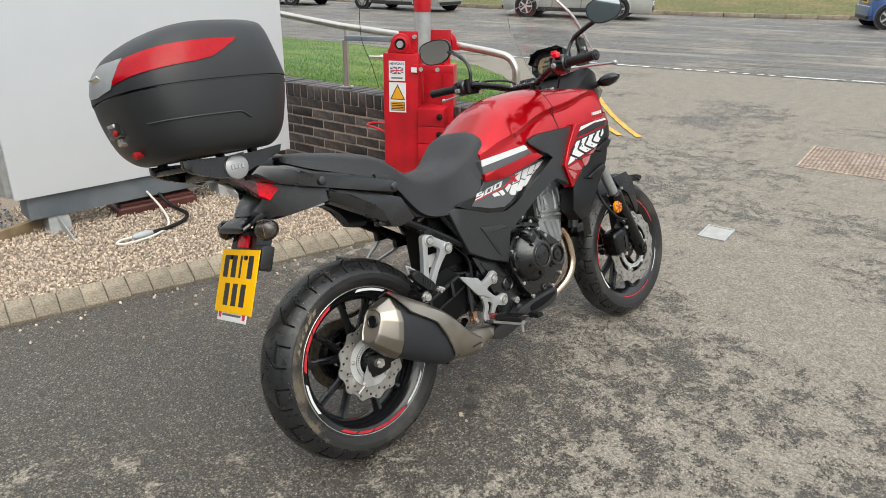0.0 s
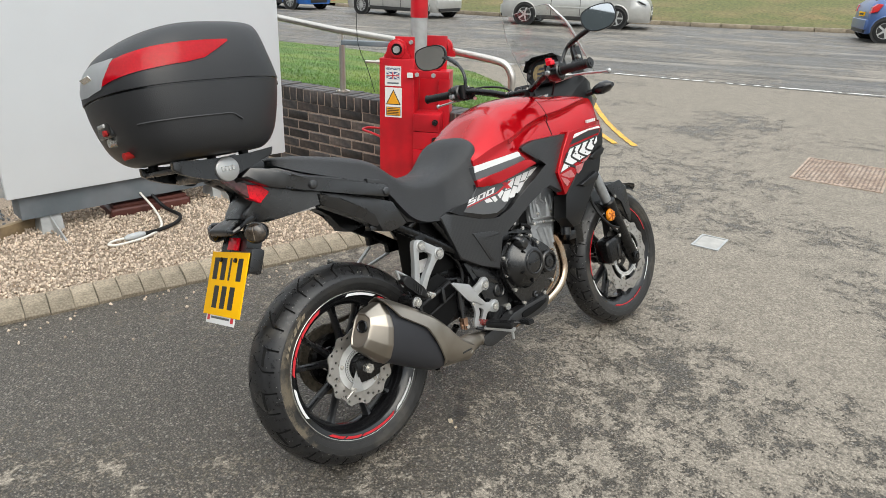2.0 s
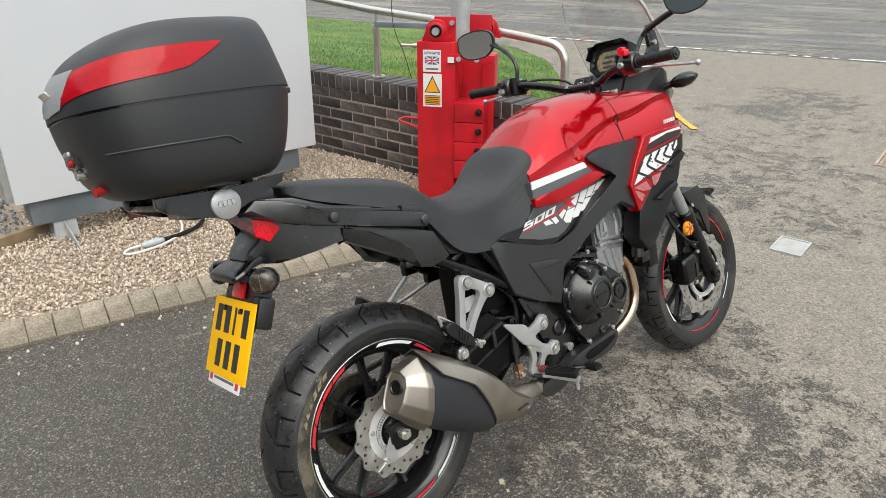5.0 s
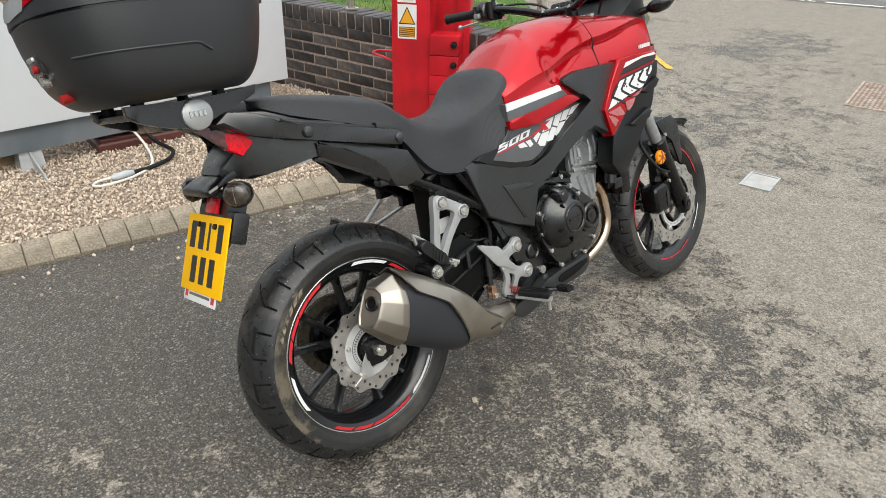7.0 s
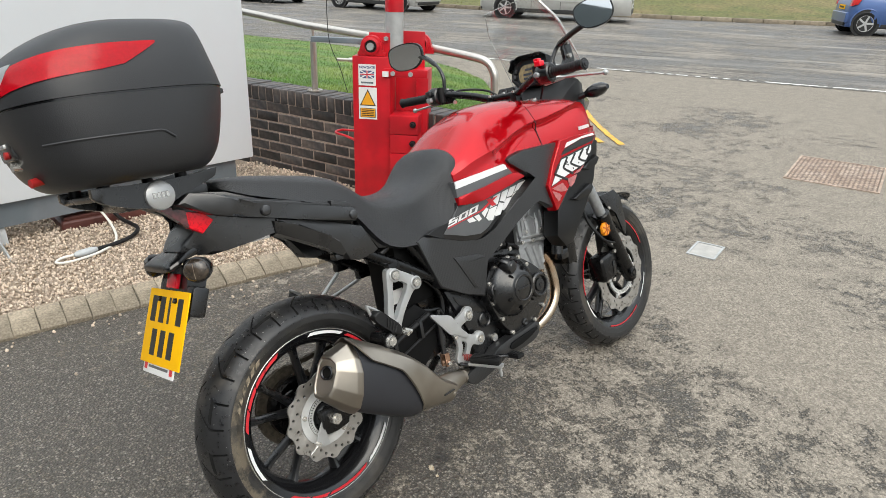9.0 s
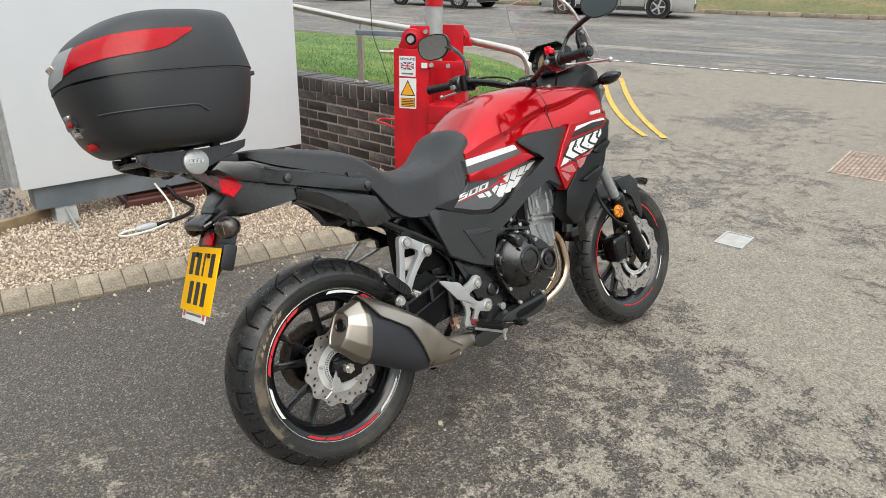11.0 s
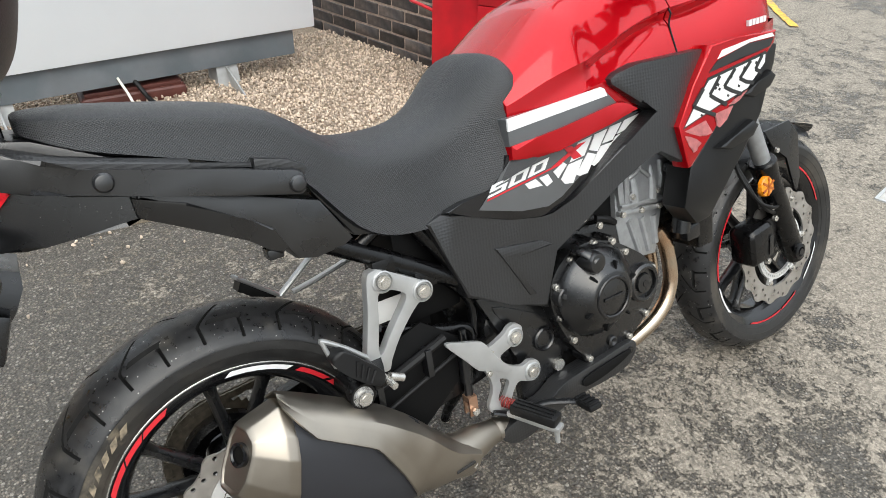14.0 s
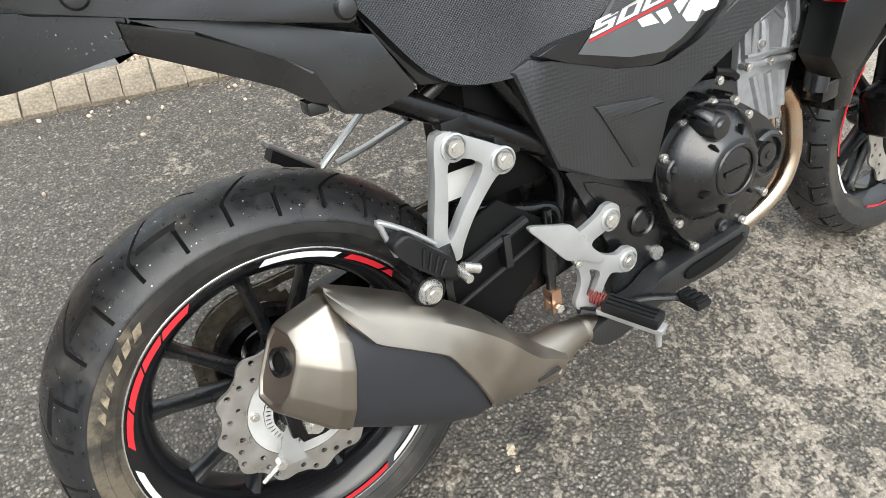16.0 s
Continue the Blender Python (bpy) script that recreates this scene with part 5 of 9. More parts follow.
# pillion peg hanger
HANG = [(0.236, 0.634), (0.248, 0.643), (0.266, 0.639), (0.330, 0.601), (0.346, 0.590), (0.350, 0.574), (0.338, 0.562), (0.318, 0.561), (0.280, 0.522), (0.256, 0.486), (0.246, 0.466), (0.222, 0.474), (0.211, 0.494), (0.217, 0.53), (0.228, 0.582)]
HOLE = [(0.2505, 0.600), (0.243, 0.555), (0.2345, 0.510), (0.240, 0.500), (0.262, 0.531), (0.298, 0.577), (0.293, 0.592), (0.268, 0.604)]


def hanger():
    return plate(smooth_loop(HANG, 4), [smooth_loop(HOLE, 3)], -0.124, -0.142, 0.004)


hang = pair("pillion_hanger", hanger, B_SILVER, "silver cast aluminium pillion footrest hanger", both=False)
for x, z in ((0.262, 0.621), (0.331, 0.581)):
    bm = bmesh.new()
    lathe(bm, [(0.019, -0.138), (0.019, -0.1445), (0.0165, -0.1455), (0.0155, -0.144)], 24, "y", (x, 0, z))
    part("boss_ring", bm, B_SILVER, hang)
    bolt(hang, x, -0.1435, z, 0.0125, 0.006)
PAD = [(0.138, 0.548), (0.159, 0.556), (0.185, 0.529), (0.215, 0.498), (0.214, 0.477), (0.197, 0.477), (0.156, 0.515), (0.142, 0.533)]
peg_bm = bmesh.new()
prism(peg_bm, smooth_loop(PAD, 3), -0.160, lambda u, v: -0.192 + 0.25 * max(0.0, 0.16 - u), 0.006, segments=3)
peg = part("pillion_footrest", peg_bm, M_RUBBER, bike, "folded pillion footrest with black rubber")
LOOP_P = [(0.202, 0.518), (0.170, 0.548), (0.135, 0.574), (0.136, 0.566), (0.142, 0.544), (0.149, 0.523)]
part("peg_frame", tube(bmesh.new(), curve([(x, -0.166, z) for x, z in LOOP_P], 4), 0.0048, 10, flat=0.8), B_SILVER, peg)
for k in range(4):
    f = 0.30 + 0.16 * k
    x0, z0 = PAD[1][0] + (PAD[3][0] - PAD[1][0]) * f, PAD[1][1] + (PAD[3][1] - PAD[1][1]) * f
    x1, z1 = PAD[6][0] + (PAD[5][0] - PAD[6][0]) * f, PAD[6][1] + (PAD[5][1] - PAD[6][1]) * f
    part("rubber_rib", tube(bmesh.new(), [(x0 + (x1 - x0) * 0.15, -0.193, z0 + (z1 - z0) * 0.15), (x0 + (x1 - x0) * 0.85, -0.193, z0 + (z1 - z0) * 0.85)], 0.0022, 6), M_RUBBER, peg)
bm = bmesh.new()
cyl(bm, (0.225, -0.185, 0.482), (0.248, -0.185, 0.470), 0.007, seg=12)
cyl(bm, (0.218, -0.150, 0.482), (0.223, -0.205, 0.473), 0.006, seg=12)
part("hinge_pin", bm, B_BOLT, peg)
part("hinge_lug", loft(bmesh.new(), [[Vector((x - w, y, z - w)), Vector((x + w, y, z - w)), Vector((x + w, y, z + w)), Vector((x - w, y, z + w))] for x, y, z, w in ((0.222, -0.140, 0.482, 0.014), (0.214, -0.165, 0.478, 0.013), (0.208, -0.185, 0.478, 0.010))]), B_METAL, peg)
# left hanger, seen through under the tail
left = part("pillion_hanger", tube(bmesh.new(), [(0.174, 0.135, 0.548), (0.215, 0.133, 0.580), (0.262, 0.131, 0.616)], 0.0085, 8, flat=0.6), B_SILVER, bike, "silver cast aluminium pillion footrest hanger")
part("arm", tube(bmesh.new(), [(0.200, 0.135, 0.546), (0.250, 0.133, 0.556), (0.335, 0.130, 0.578)], 0.0085, 8, flat=0.6), B_SILVER, left)
part("peg_frame", tube(bmesh.new(), [(0.104, 0.150, 0.604), (0.099, 0.142, 0.611), (0.104, 0.136, 0.607), (0.174, 0.135, 0.548)], 0.0042, 8), B_SILVER, left)
part("peg_rubber", loft(bmesh.new(), [[Vector((x, y, z)) for x, y, z in ((x0, 0.136, z0), (x0, 0.168, z0), (x0 - 0.010, 0.168, z0 - 0.020), (x0 - 0.010, 0.136, z0 - 0.020))] for x0, z0 in ((0.110, 0.600), (0.118, 0.596), (0.160, 0.558), (0.168, 0.549))]), M_RUBBER, left, "black pillion footrest rubber")

# rider's footrest hanger with brake pedal
REST = [(0.428, 0.428), (0.452, 0.436), (0.476, 0.446), (0.488, 0.455), (0.503, 0.457), (0.517, 0.446), (0.516, 0.428), (0.505, 0.419), (0.484, 0.414), (0.462, 0.404), (0.478, 0.381), (0.508, 0.366), (0.528, 0.370), (0.546, 0.362), (0.551, 0.344), (0.541, 0.330), (0.522, 0.328), (0.498, 0.337), (0.484, 0.325), (0.474, 0.306), (0.460, 0.284), (0.440, 0.290), (0.424, 0.312), (0.437, 0.345), (0.434, 0.372), (0.424, 0.398)]
rest = part("footrest_hanger", plate(smooth_loop(REST, 4), [smooth_loop([(0.455, 0.362), (0.474, 0.350), (0.468, 0.332), (0.456, 0.316), (0.446, 0.322), (0.456, 0.345)], 3)], -0.142, -0.152, 0.003), B_SILVER, bike, "silver cast footrest hanger with heel guard")
part("heel_guard", plate(smooth_loop([(0.350, 0.473), (0.357, 0.477), (0.385, 0.467), (0.415, 0.457), (0.428, 0.448), (0.440, 0.430), (0.458, 0.402), (0.480, 0.378), (0.474, 0.368), (0.448, 0.382), (0.428, 0.394), (0.410, 0.400), (0.385, 0.430), (0.364, 0.455)], 3), [], -0.150, -0.158, 0.0025), B_SILVER, rest)
for x, z, dy in ((0.4995, 0.4305, 0.0), (0.531, 0.345, 0.0)):
    bm = bmesh.new()
    lathe(bm, [(0.0185, -0.146 + dy), (0.0185, -0.1535 + dy), (0.0165, -0.1545 + dy), (0.0155, -0.1525 + dy)], 24, "y", (x, 0, z))
    part("boss_ring", bm, B_SILVER, rest)
    bolt(rest, x, -0.1515 + dy, z, 0.0120, 0.006)
for x, z in ((0.443, 0.420), (0.434, 0.381)):
    bolt(rest, x, -0.150, z, 0.0065, 0.004)
fm = basis((0.482, -0.206, 0.300), (0.040, -0.090, -0.012), (1, 0.3, 0))
fp = part("footrest", boxes((-0.042, -0.016, -0.008), (0.050, 0.016, 0.012), fm, bevel=0.006), M_RUBBER, bike, "ribbed black rubber rider's footrest")
for k in range(3):
    part("rib", boxes((-0.035, -0.0125 + k * 0.0095, 0.012), (0.042, -0.008 + k * 0.0095, 0.0145), fm), M_RUBBER, fp)
part("peg_core", boxes((-0.05, -0.012, -0.018), (0.056, 0.012, -0.008), fm, bevel=0.003), B_SILVER, fp)
bm = bmesh.new()
cyl(bm, fm @ Vector((0.045, 0, -0.012)), fm @ Vector((0.050, 0, -0.045)), 0.0055, 0.0045, seg=10)
part("feeler", bm, B_SILVER, fp, "bare bank-angle feeler")
bm = bmesh.new()
for k in range(6):
    q = -0.066 + k * 0.005
    lathe(bm, [(0.009, q - 0.0016), (0.0108, q), (0.009, q + 0.0016), (0.0075, q)], 14, "x", (0, 0, 0.0), True)
bmesh.ops.transform(bm, matrix=fm @ Matrix.Translation((0, 0, 0.004)), verts=bm.verts)
part("return_spring", bm, mat("red-brown spring wire", (0.26, 0.04, 0.035), 0.4, metal=0.4, spread=0.2, scale=50), fp)
ped = part("brake_pedal", tube(bmesh.new(), curve([(0.43, -0.150, 0.300), (0.48, -0.165, 0.280), (0.53, -0.175, 0.285), (0.575, -0.195, 0.278), (0.60, -0.205, 0.268)]), 0.0085, 10, flat=0.7), B_BLACK, bike, "black brake pedal")
part("pedal_tip", boxes((0.585, -0.245, 0.268), (0.615, -0.195, 0.280), bevel=0.004), M_RUBBER, ped)
for k in range(4):
    part("grip_rib", boxes((0.587, -0.241 + k * 0.0115, 0.279), (0.613, -0.234 + k * 0.0115, 0.284), bevel=0.0015), M_RUBBER, ped)
bm = bmesh.new()
cyl(bm, (0.405, -0.125, 0.44), (0.402, -0.125, 0.37), 0.013, seg=16)
cyl(bm, (0.405, -0.125, 0.475), (0.405, -0.125, 0.44), 0.0075, seg=12)
cyl(bm, (0.402, -0.125, 0.37), (0.400, -0.125, 0.335), 0.008, seg=12)
mc = part("rear_master_cylinder", bm, B_BLACK, bike)
bm = bmesh.new()
cyl(bm, (0.400, -0.142, 0.313), (0.400, -0.112, 0.313), 0.0045, seg=10)
cyl(bm, (0.400, -0.146, 0.313), (0.400, -0.141, 0.313), 0.0075, seg=6)
part("clevis_pin", bm, B_BOLT, mc)
cl_ = bmesh.new()
for lo, hi in (((0.391, -0.138, 0.303), (0.409, -0.133, 0.336)), ((0.391, -0.121, 0.303), (0.409, -0.116, 0.336)), ((0.391, -0.138, 0.330), (0.409, -0.116, 0.342))):
    bmesh.ops.create_cube(cl_, size=1, matrix=Matrix.Translation([(a + b) / 2 for a, b in zip(lo, hi)]) @ Matrix.Diagonal([b - a for a, b in zip(lo, hi)] + [1]))
part("clevis", cl_, mat("copper-tinted plating", (0.45, 0.27, 0.18), 0.35, metal=0.8, spread=0.2, scale=40), mc, "copper-tinted clevis")

# -- exhaust --
EX = Vector((0.0, -0.162, 0.43))
ES, EP = Vector((0.894, 0, -0.447)), Vector((0.447, 0, 0.894))


def ex(s, p, y):
    return EX + ES * s + EP * p + Vector((0, y, 0))


def ring(s, up, low, w, n=28, power=2.6, a0=0.0, a1=360.0, grow=0.0, tilt=0.0):
    """A rounded, slightly squared section of the muffler."""
    out = []
    full = a1 - a0 >= 360
    for k in range(n):
        a = radians(a0 + (a1 - a0) * k / (n if full else n - 1))
        c, s_ = math.cos(a), math.sin(a)
        mid, half = (up - low) / 2, (up + low) / 2 + grow
        q = math.copysign(abs(s_) ** (2 / power), s_)
        p = mid + half * q
        y = -(w + grow) * math.copysign(abs(c) ** (2 / power), c)
        out.append(ex(s + tilt * q, p, y))
    return out


def facets(bm, sections, caps=True):
    """Skin sections of (along, [(up, out), ...])."""
    return loft(bm, [[ex(s + (0.33 * (0.022 - y) if s < 0 else -0.26 * p), p, y) for p, y in pts] for s, pts in sections], caps=caps)


muf = part("muffler", loft(bmesh.new(), [ring(0.0465, 0.0855, 0.080, 0.0525, tilt=-0.0215), ring(0.10, 0.088, 0.083, 0.056, tilt=-0.018), ring(0.16, 0.086, 0.085, 0.0565), ring(0.22, 0.078, 0.086, 0.054), ring(0.262, 0.068, 0.083, 0.048), ring(0.290, 0.055, 0.073, 0.038), ring(0.33, 0.035, 0.050, 0.028), ring(0.38, 0.022, 0.026, 0.020)]), B_BODY, bike, "charcoal and brushed steel muffler")
CAP1 = [(0.089, 0.022), (0.089, -0.014), (0.056, -0.046), (0.024, -0.0585), (-0.030, -0.0565), (-0.066, -0.042), (-0.085, -0.014), (-0.085, 0.022), (-0.04, 0.052), (0.045, 0.052)]
CAP0 = [(0.050, 0.020), (0.052, -0.008), (0.040, -0.028), (0.020, -0.034), (-0.022, -0.033), (-0.048, -0.024), (-0.056, -0.006), (-0.054, 0.020), (-0.03, 0.026), (0.03, 0.026)]


def blend(f, k=1.0):
    return [((a[0] + (b[0] - a[0]) * f) * k, (a[1] + (b[1] - a[1]) * f) * k) for a, b in zip(CAP0, CAP1)]


def rounded(sections):
    bm = facets(bmesh.new(), sections, caps=False)
    bmesh.ops.recalc_face_normals(bm, faces=bm.faces)
    es = [e for e in bm.edges if len(e.link_faces) == 2 and e.calc_face_angle(0) > 0.12]
    bmesh.ops.bevel(bm, geom=es, offset=0.004, segments=3, profile=0.5, affect="EDGES", clamp_overlap=True)
    return bm


part("end_cap", rounded([(-0.036, blend(0.0, 0.80)), (-0.0415, blend(0.0, 0.90)), (-0.036, blend(0.05)), (0.030, blend(0.97)), (0.046, blend(1.0)), (0.049, blend(0.96))]), B_STEEL, muf, "brushed champagne steel end cap", angle=50)
part("end_plate", facets(bmesh.new(), [(-0.037, blend(0.0, 0.86)), (-0.030, blend(0.0, 0.86))]), B_STEEL, muf)
bm = bmesh.new()
lathe(bm, [(0.0135, 0.03), (0.0135, -0.006), (0.016, -0.0085), (0.0195, -0.0075), (0.020, 0.02)], 28, "x")
bmesh.ops.transform(bm, matrix=basis(ex(-0.0278, 0.010, -0.006), ES + Vector((0, 0.33, 0)), (-0.33 * ES.x, 1, -0.33 * ES.z)) @ Matrix.Scale(0.92, 4), verts=bm.verts)
out = part("outlet", bm, B_GLOSS, muf, "black outlet pipe")
# A flat dark disc closes the pipe; the bore's shade is its colour.
bm = bmesh.new()
cyl(bm, ex(-0.0298, 0.010, -0.0055), ex(-0.0298, 0.010, -0.0055) + (ES + Vector((0, 0.33, 0))) * 0.003, 0.0138, seg=28)
part("bore", bm, mat("dark pipe bore shade", (0.006, 0.0055, 0.005), 0.9, spread=0.2, scale=60, specular=0.1), out)


# heat shield over the upper half: its flared lower edge steps down towards the front
def shell(p, s):
    """Half width of the muffler at a height."""
    f = max(0.0, s - 0.20) / 0.21
    w, h = 0.0585 - 0.030 * f, 0.094 - 0.062 * f
    return w * max(0.0, 1 - min(1.0, abs((p - 0.004) / h)) ** 2.6) ** (1 / 2.6)


rows = []
for s, pl, top in ((0.006, 0.0945, 0.1025), (0.018, 0.086, 0.1025), (0.038, 0.073, 0.102), (0.058, 0.0605, 0.1010), (0.066, 0.0585, 0.1005), (0.11, 0.0525, 0.097), (0.150, 0.0465, 0.093), (0.164, 0.0435, 0.091), (0.175, 0.037, 0.0895), (0.20, 0.019, 0.085), (0.222, 0.003, 0.079), (0.245, -0.016, 0.0725), (0.27, -0.039, 0.064), (0.290, -0.058, 0.056), (0.302, -0.0655, 0.0505), (0.325, -0.061, 0.041), (0.345, -0.053, 0.0345), (0.370, -0.0425, 0.031), (0.395, -0.033, 0.029), (0.405, -0.030, 0.028)):
    r_ = []
    rise = min(0.020, (top - pl) * 0.42)
    lip = 0.0095 if s < 0.29 else 0.006
    pts = [(pl, -shell(pl, s) - lip), (pl + rise * 0.15, -shell(pl + rise * 0.15, s) - lip), (pl + rise, -shell(pl + rise, s) - 0.0050)]
    for k in range(1, 6):
        p = pl + rise + (top - 0.012 * min(1, (top - pl) / 0.04) - pl - rise) * k / 5
        pts.append((p, -shell(p, s) - 0.0050))
    pts += [(top - 0.003, pts[-1][1] * 0.62), (top, pts[-1][1] * 0.2), (top, 0.012), (top - 0.008, 0.024), (top - 0.02, 0.040 * (1 - max(0, s - 0.25) * 2.5))]
    rows.append([ex(s, p, y) for p, y in pts])
bm = bmesh.new()
mid_ = EX.y
loft(bm, [r_ + [Vector((v.x - EP.x * 0.003, mid_ + (v.y - mid_) * 0.93, v.z - EP.z * 0.003)) for v in r_[::-1]] for r_ in rows])
hs = part("heat_shield", bm, B_STEEL, muf, "brushed champagne steel heat shield", angle=24)
# No opening is cut: a black bar carries the slot's shade.
bm = bmesh.new()
loft(bm, [[ex(s, p, y) for s, p in ((0.352, -0.016), (0.386, 0.004), (0.386, 0.007), (0.350, -0.011))] for y in (-0.016, -0.0425)])
part("slot", bm, M_PRINT, hs, "black bar for the shade in a slot beside the clamp bolt")
bolt(hs, *ex(0.393, -0.003, -0.024), 0.0105, 0.010)
neck = [ex(0.350, -0.004, 0.004), ex(0.385, 0.004, 0.004), Vector((0.385, -0.153, 0.262)), Vector((0.408, -0.151, 0.2615)), Vector((0.430, -0.150, 0.261))]
part("link_cone", tube(bmesh.new(), neck, 0.03, 20, radii=[0.040, 0.036, 0.031, 0.0255, 0.0225]), B_STEEL, hs, "tapered steel neck of the muffler")
bm = bmesh.new()
cyl(bm, (0.428, -0.150, 0.261), (0.4365, -0.150, 0.2605), 0.0235, seg=24)
part("clamp_ring", bm, B_STEEL, hs)
part("link_pipe", tube(bmesh.new(), curve([Vector((0.425, -0.150, 0.261)), Vector((0.455, -0.147, 0.258)), Vector((0.50, -0.130, 0.246)), Vector((0.56, -0.10, 0.230)), Vector((0.64, -0.08, 0.222))]), 0.019, 18), B_STEEL, bike, "stainless link pipe")
bm = bmesh.new()
cyl(bm, (0.175, -0.12, 0.467), (0.175, -0.186, 0.467), 0.0215, seg=24)
mt = part("exhaust_mount", bm, B_METAL, bike)
bm = bmesh.new()
lathe(bm, [(0.010, -0.186), (0.0175, -0.186), (0.0185, -0.184), (0.0185, -0.178), (0.0215, -0.176)], 24, "y", (0.175, 0, 0.467))
part("washer", bm, B_SILVER, mt)
bolt(mt, 0.175, -0.186, 0.467, 0.0125, 0.010)

# -- engine --
eng = part("crankcase", plate(smooth_loop([(0.46, 0.42), (0.50, 0.52), (0.60, 0.57), (0.70, 0.575), (0.82, 0.55), (0.88, 0.47), (0.88, 0.38), (0.82, 0.30), (0.70, 0.27), (0.56, 0.28)], 4), [], 0.13, -0.115, 0.01), B_ENGINE, bike, "black twin-cylinder engine casing")
cc = plate(smooth_loop([(0.628, 0.545), (0.592, 0.505), (0.590, 0.45), (0.628, 0.365), (0.672, 0.318), (0.728, 0.302), (0.782, 0.312), (0.862, 0.378), (0.872, 0.43), (0.845, 0.478), (0.790, 0.520), (0.745, 0.545), (0.685, 0.560)], 4), [], -0.11, -0.158, 0.006)
part("clutch_cover", cc, B_ENGINE, eng, "black clutch cover")
bm = bmesh.new()
lathe(bm, [(0.094, -0.150), (0.0925, -0.172), (0.086, -0.181), (0.066, -0.202), (0.054, -0.213), (0.051, -0.2155), (0.049, -0.2165), (0.0, -0.2175)], 48, "y", (0.690, 0, 0.462))
part("clutch_dome", bm, B_ENGINE, eng)
bm = bmesh.new()
lathe(bm, [(0.036, -0.2182), (0.038, -0.2200), (0.041, -0.2200), (0.043, -0.2175)], 40, "y", (0.690, 0, 0.462))
part("dome_groove", bm, B_GLOSS, eng)
part("emblem_bars", boxes((0.664, -0.2205, 0.459), (0.716, -0.2188, 0.466), bevel=0.0005), B_BLACK, eng, "raised worn bar of moulded lettering")
# Dark bars laid on the cone stand for the shade of cut slots.
for a in (20, 75, 130, 200, 255, 310):
    p0 = (0.69 + 0.060 * math.cos(radians(a)), 0.462 + 0.060 * math.sin(radians(a)))
    part("slot_shade_bar", boxes((-0.015, -0.0035, -0.0022), (0.009, 0.0062, 0.0022), Matrix.Translation((p0[0], -0.210, p0[1])) @ Matrix.Rotation(-radians(a), 4, "Y"), bevel=0.001), B_INNER, eng)
bm = bmesh.new()
lathe(bm, [(0.042, -0.150), (0.041, -0.168), (0.036, -0.172), (0.031, -0.171), (0.029, -0.164), (0.022, -0.164), (0.020, -0.170), (0.010, -0.171), (0.0, -0.171)], 32, "y", (0.826, 0, 0.430))
part("timing_cover", bm, B_ENGINE, eng)
bm = bmesh.new()
cyl(bm, (0.826, -0.166, 0.430), (0.826, -0.173, 0.430), 0.008, seg=6)
part("timing_plug", bm, B_GLOSS, eng)
bm = bmesh.new()
lathe(bm, [(0.0225, -0.140), (0.0215, -0.174), (0.0190, -0.1765), (0.0175, -0.1745), (0.0, -0.1745)], 28, "y", (0.613, 0, 0.476))
oc = part("oil_cap", bm, B_GRAIN, eng, "black oil filler cap with a grip bar")
part("grip_bar", boxes((-0.0165, -0.1815, -0.0045), (0.0165, -0.1735, 0.0045), Matrix.Translation((0.613, 0, 0.476)) @ Matrix.Rotation(radians(32), 4, "Y"), bevel=0.002), B_GRAIN, oc)
part("moulded_bar", boxes((-0.009, -0.1752, -0.0125), (0.009, -0.1740, -0.0080), Matrix.Translation((0.613, 0, 0.476)) @ Matrix.Rotation(radians(20), 4, "Y")), B_BOLT, oc, "worn moulded lettering", smooth=False)
part("cable_bracket", tube(bmesh.new(), curve([(0.649, -0.165, 0.558), (0.651, -0.190, 0.557), (0.662, -0.209, 0.542)]), 0.0125, 12, flat=0.65), B_ENGINE, eng)
bm = bmesh.new()
lathe(bm, [(0.022, -0.170), (0.021, -0.206), (0.0175, -0.212), (0.009, -0.2135), (0.0, -0.2135)], 24, "y", (0.662, 0, 0.538))
part("sensor_boss", bm, B_ENGINE, eng)
for x, z in [(0.642, 0.538), (0.601, 0.497), (0.605, 0.433), (0.633, 0.374), (0.670, 0.317), (0.727, 0.306), (0.783, 0.323), (0.834, 0.357), (0.860, 0.452), (0.784, 0.511), (0.702, 0.553), (0.751, 0.543)]:
    bm = bmesh.new()
    cyl(bm, (x, -0.120, z), (x, -0.158, z), 0.0115, 0.0105, seg=14)
    part("bolt_boss", bm, B_ENGINE, eng)
    bolt(eng, x, -0.157, z, 0.0074, 0.007)
bm = bmesh.new()
lathe(bm, [(0.012, -0.155), (0.012, -0.162), (0.008, -0.164), (0.0, -0.160)], 16, "y", (0.735, 0, 0.330))
part("drain_plug", bm, B_ENGINE, eng)
cy = part("cylinder_block", plate([(0.808, 0.62), (0.806, 0.56), (0.815, 0.50), (0.872, 0.460), (0.920, 0.455), (0.932, 0.505), (0.945, 0.56), (0.968, 0.63), (0.955, 0.675), (0.900, 0.705), (0.820, 0.720)], [], 0.13, -0.118, 0.006), B_CAST, bike, "bare cast aluminium cylinder")
head = part("cylinder_head", plate(smooth_loop([(0.814, 0.580), (0.820, 0.700), (0.880, 0.704), (0.950, 0.672), (0.960, 0.630), (0.940, 0.572), (0.87, 0.577)], 3), [], -0.10, -0.126, 0.005), B_CAST, cy)
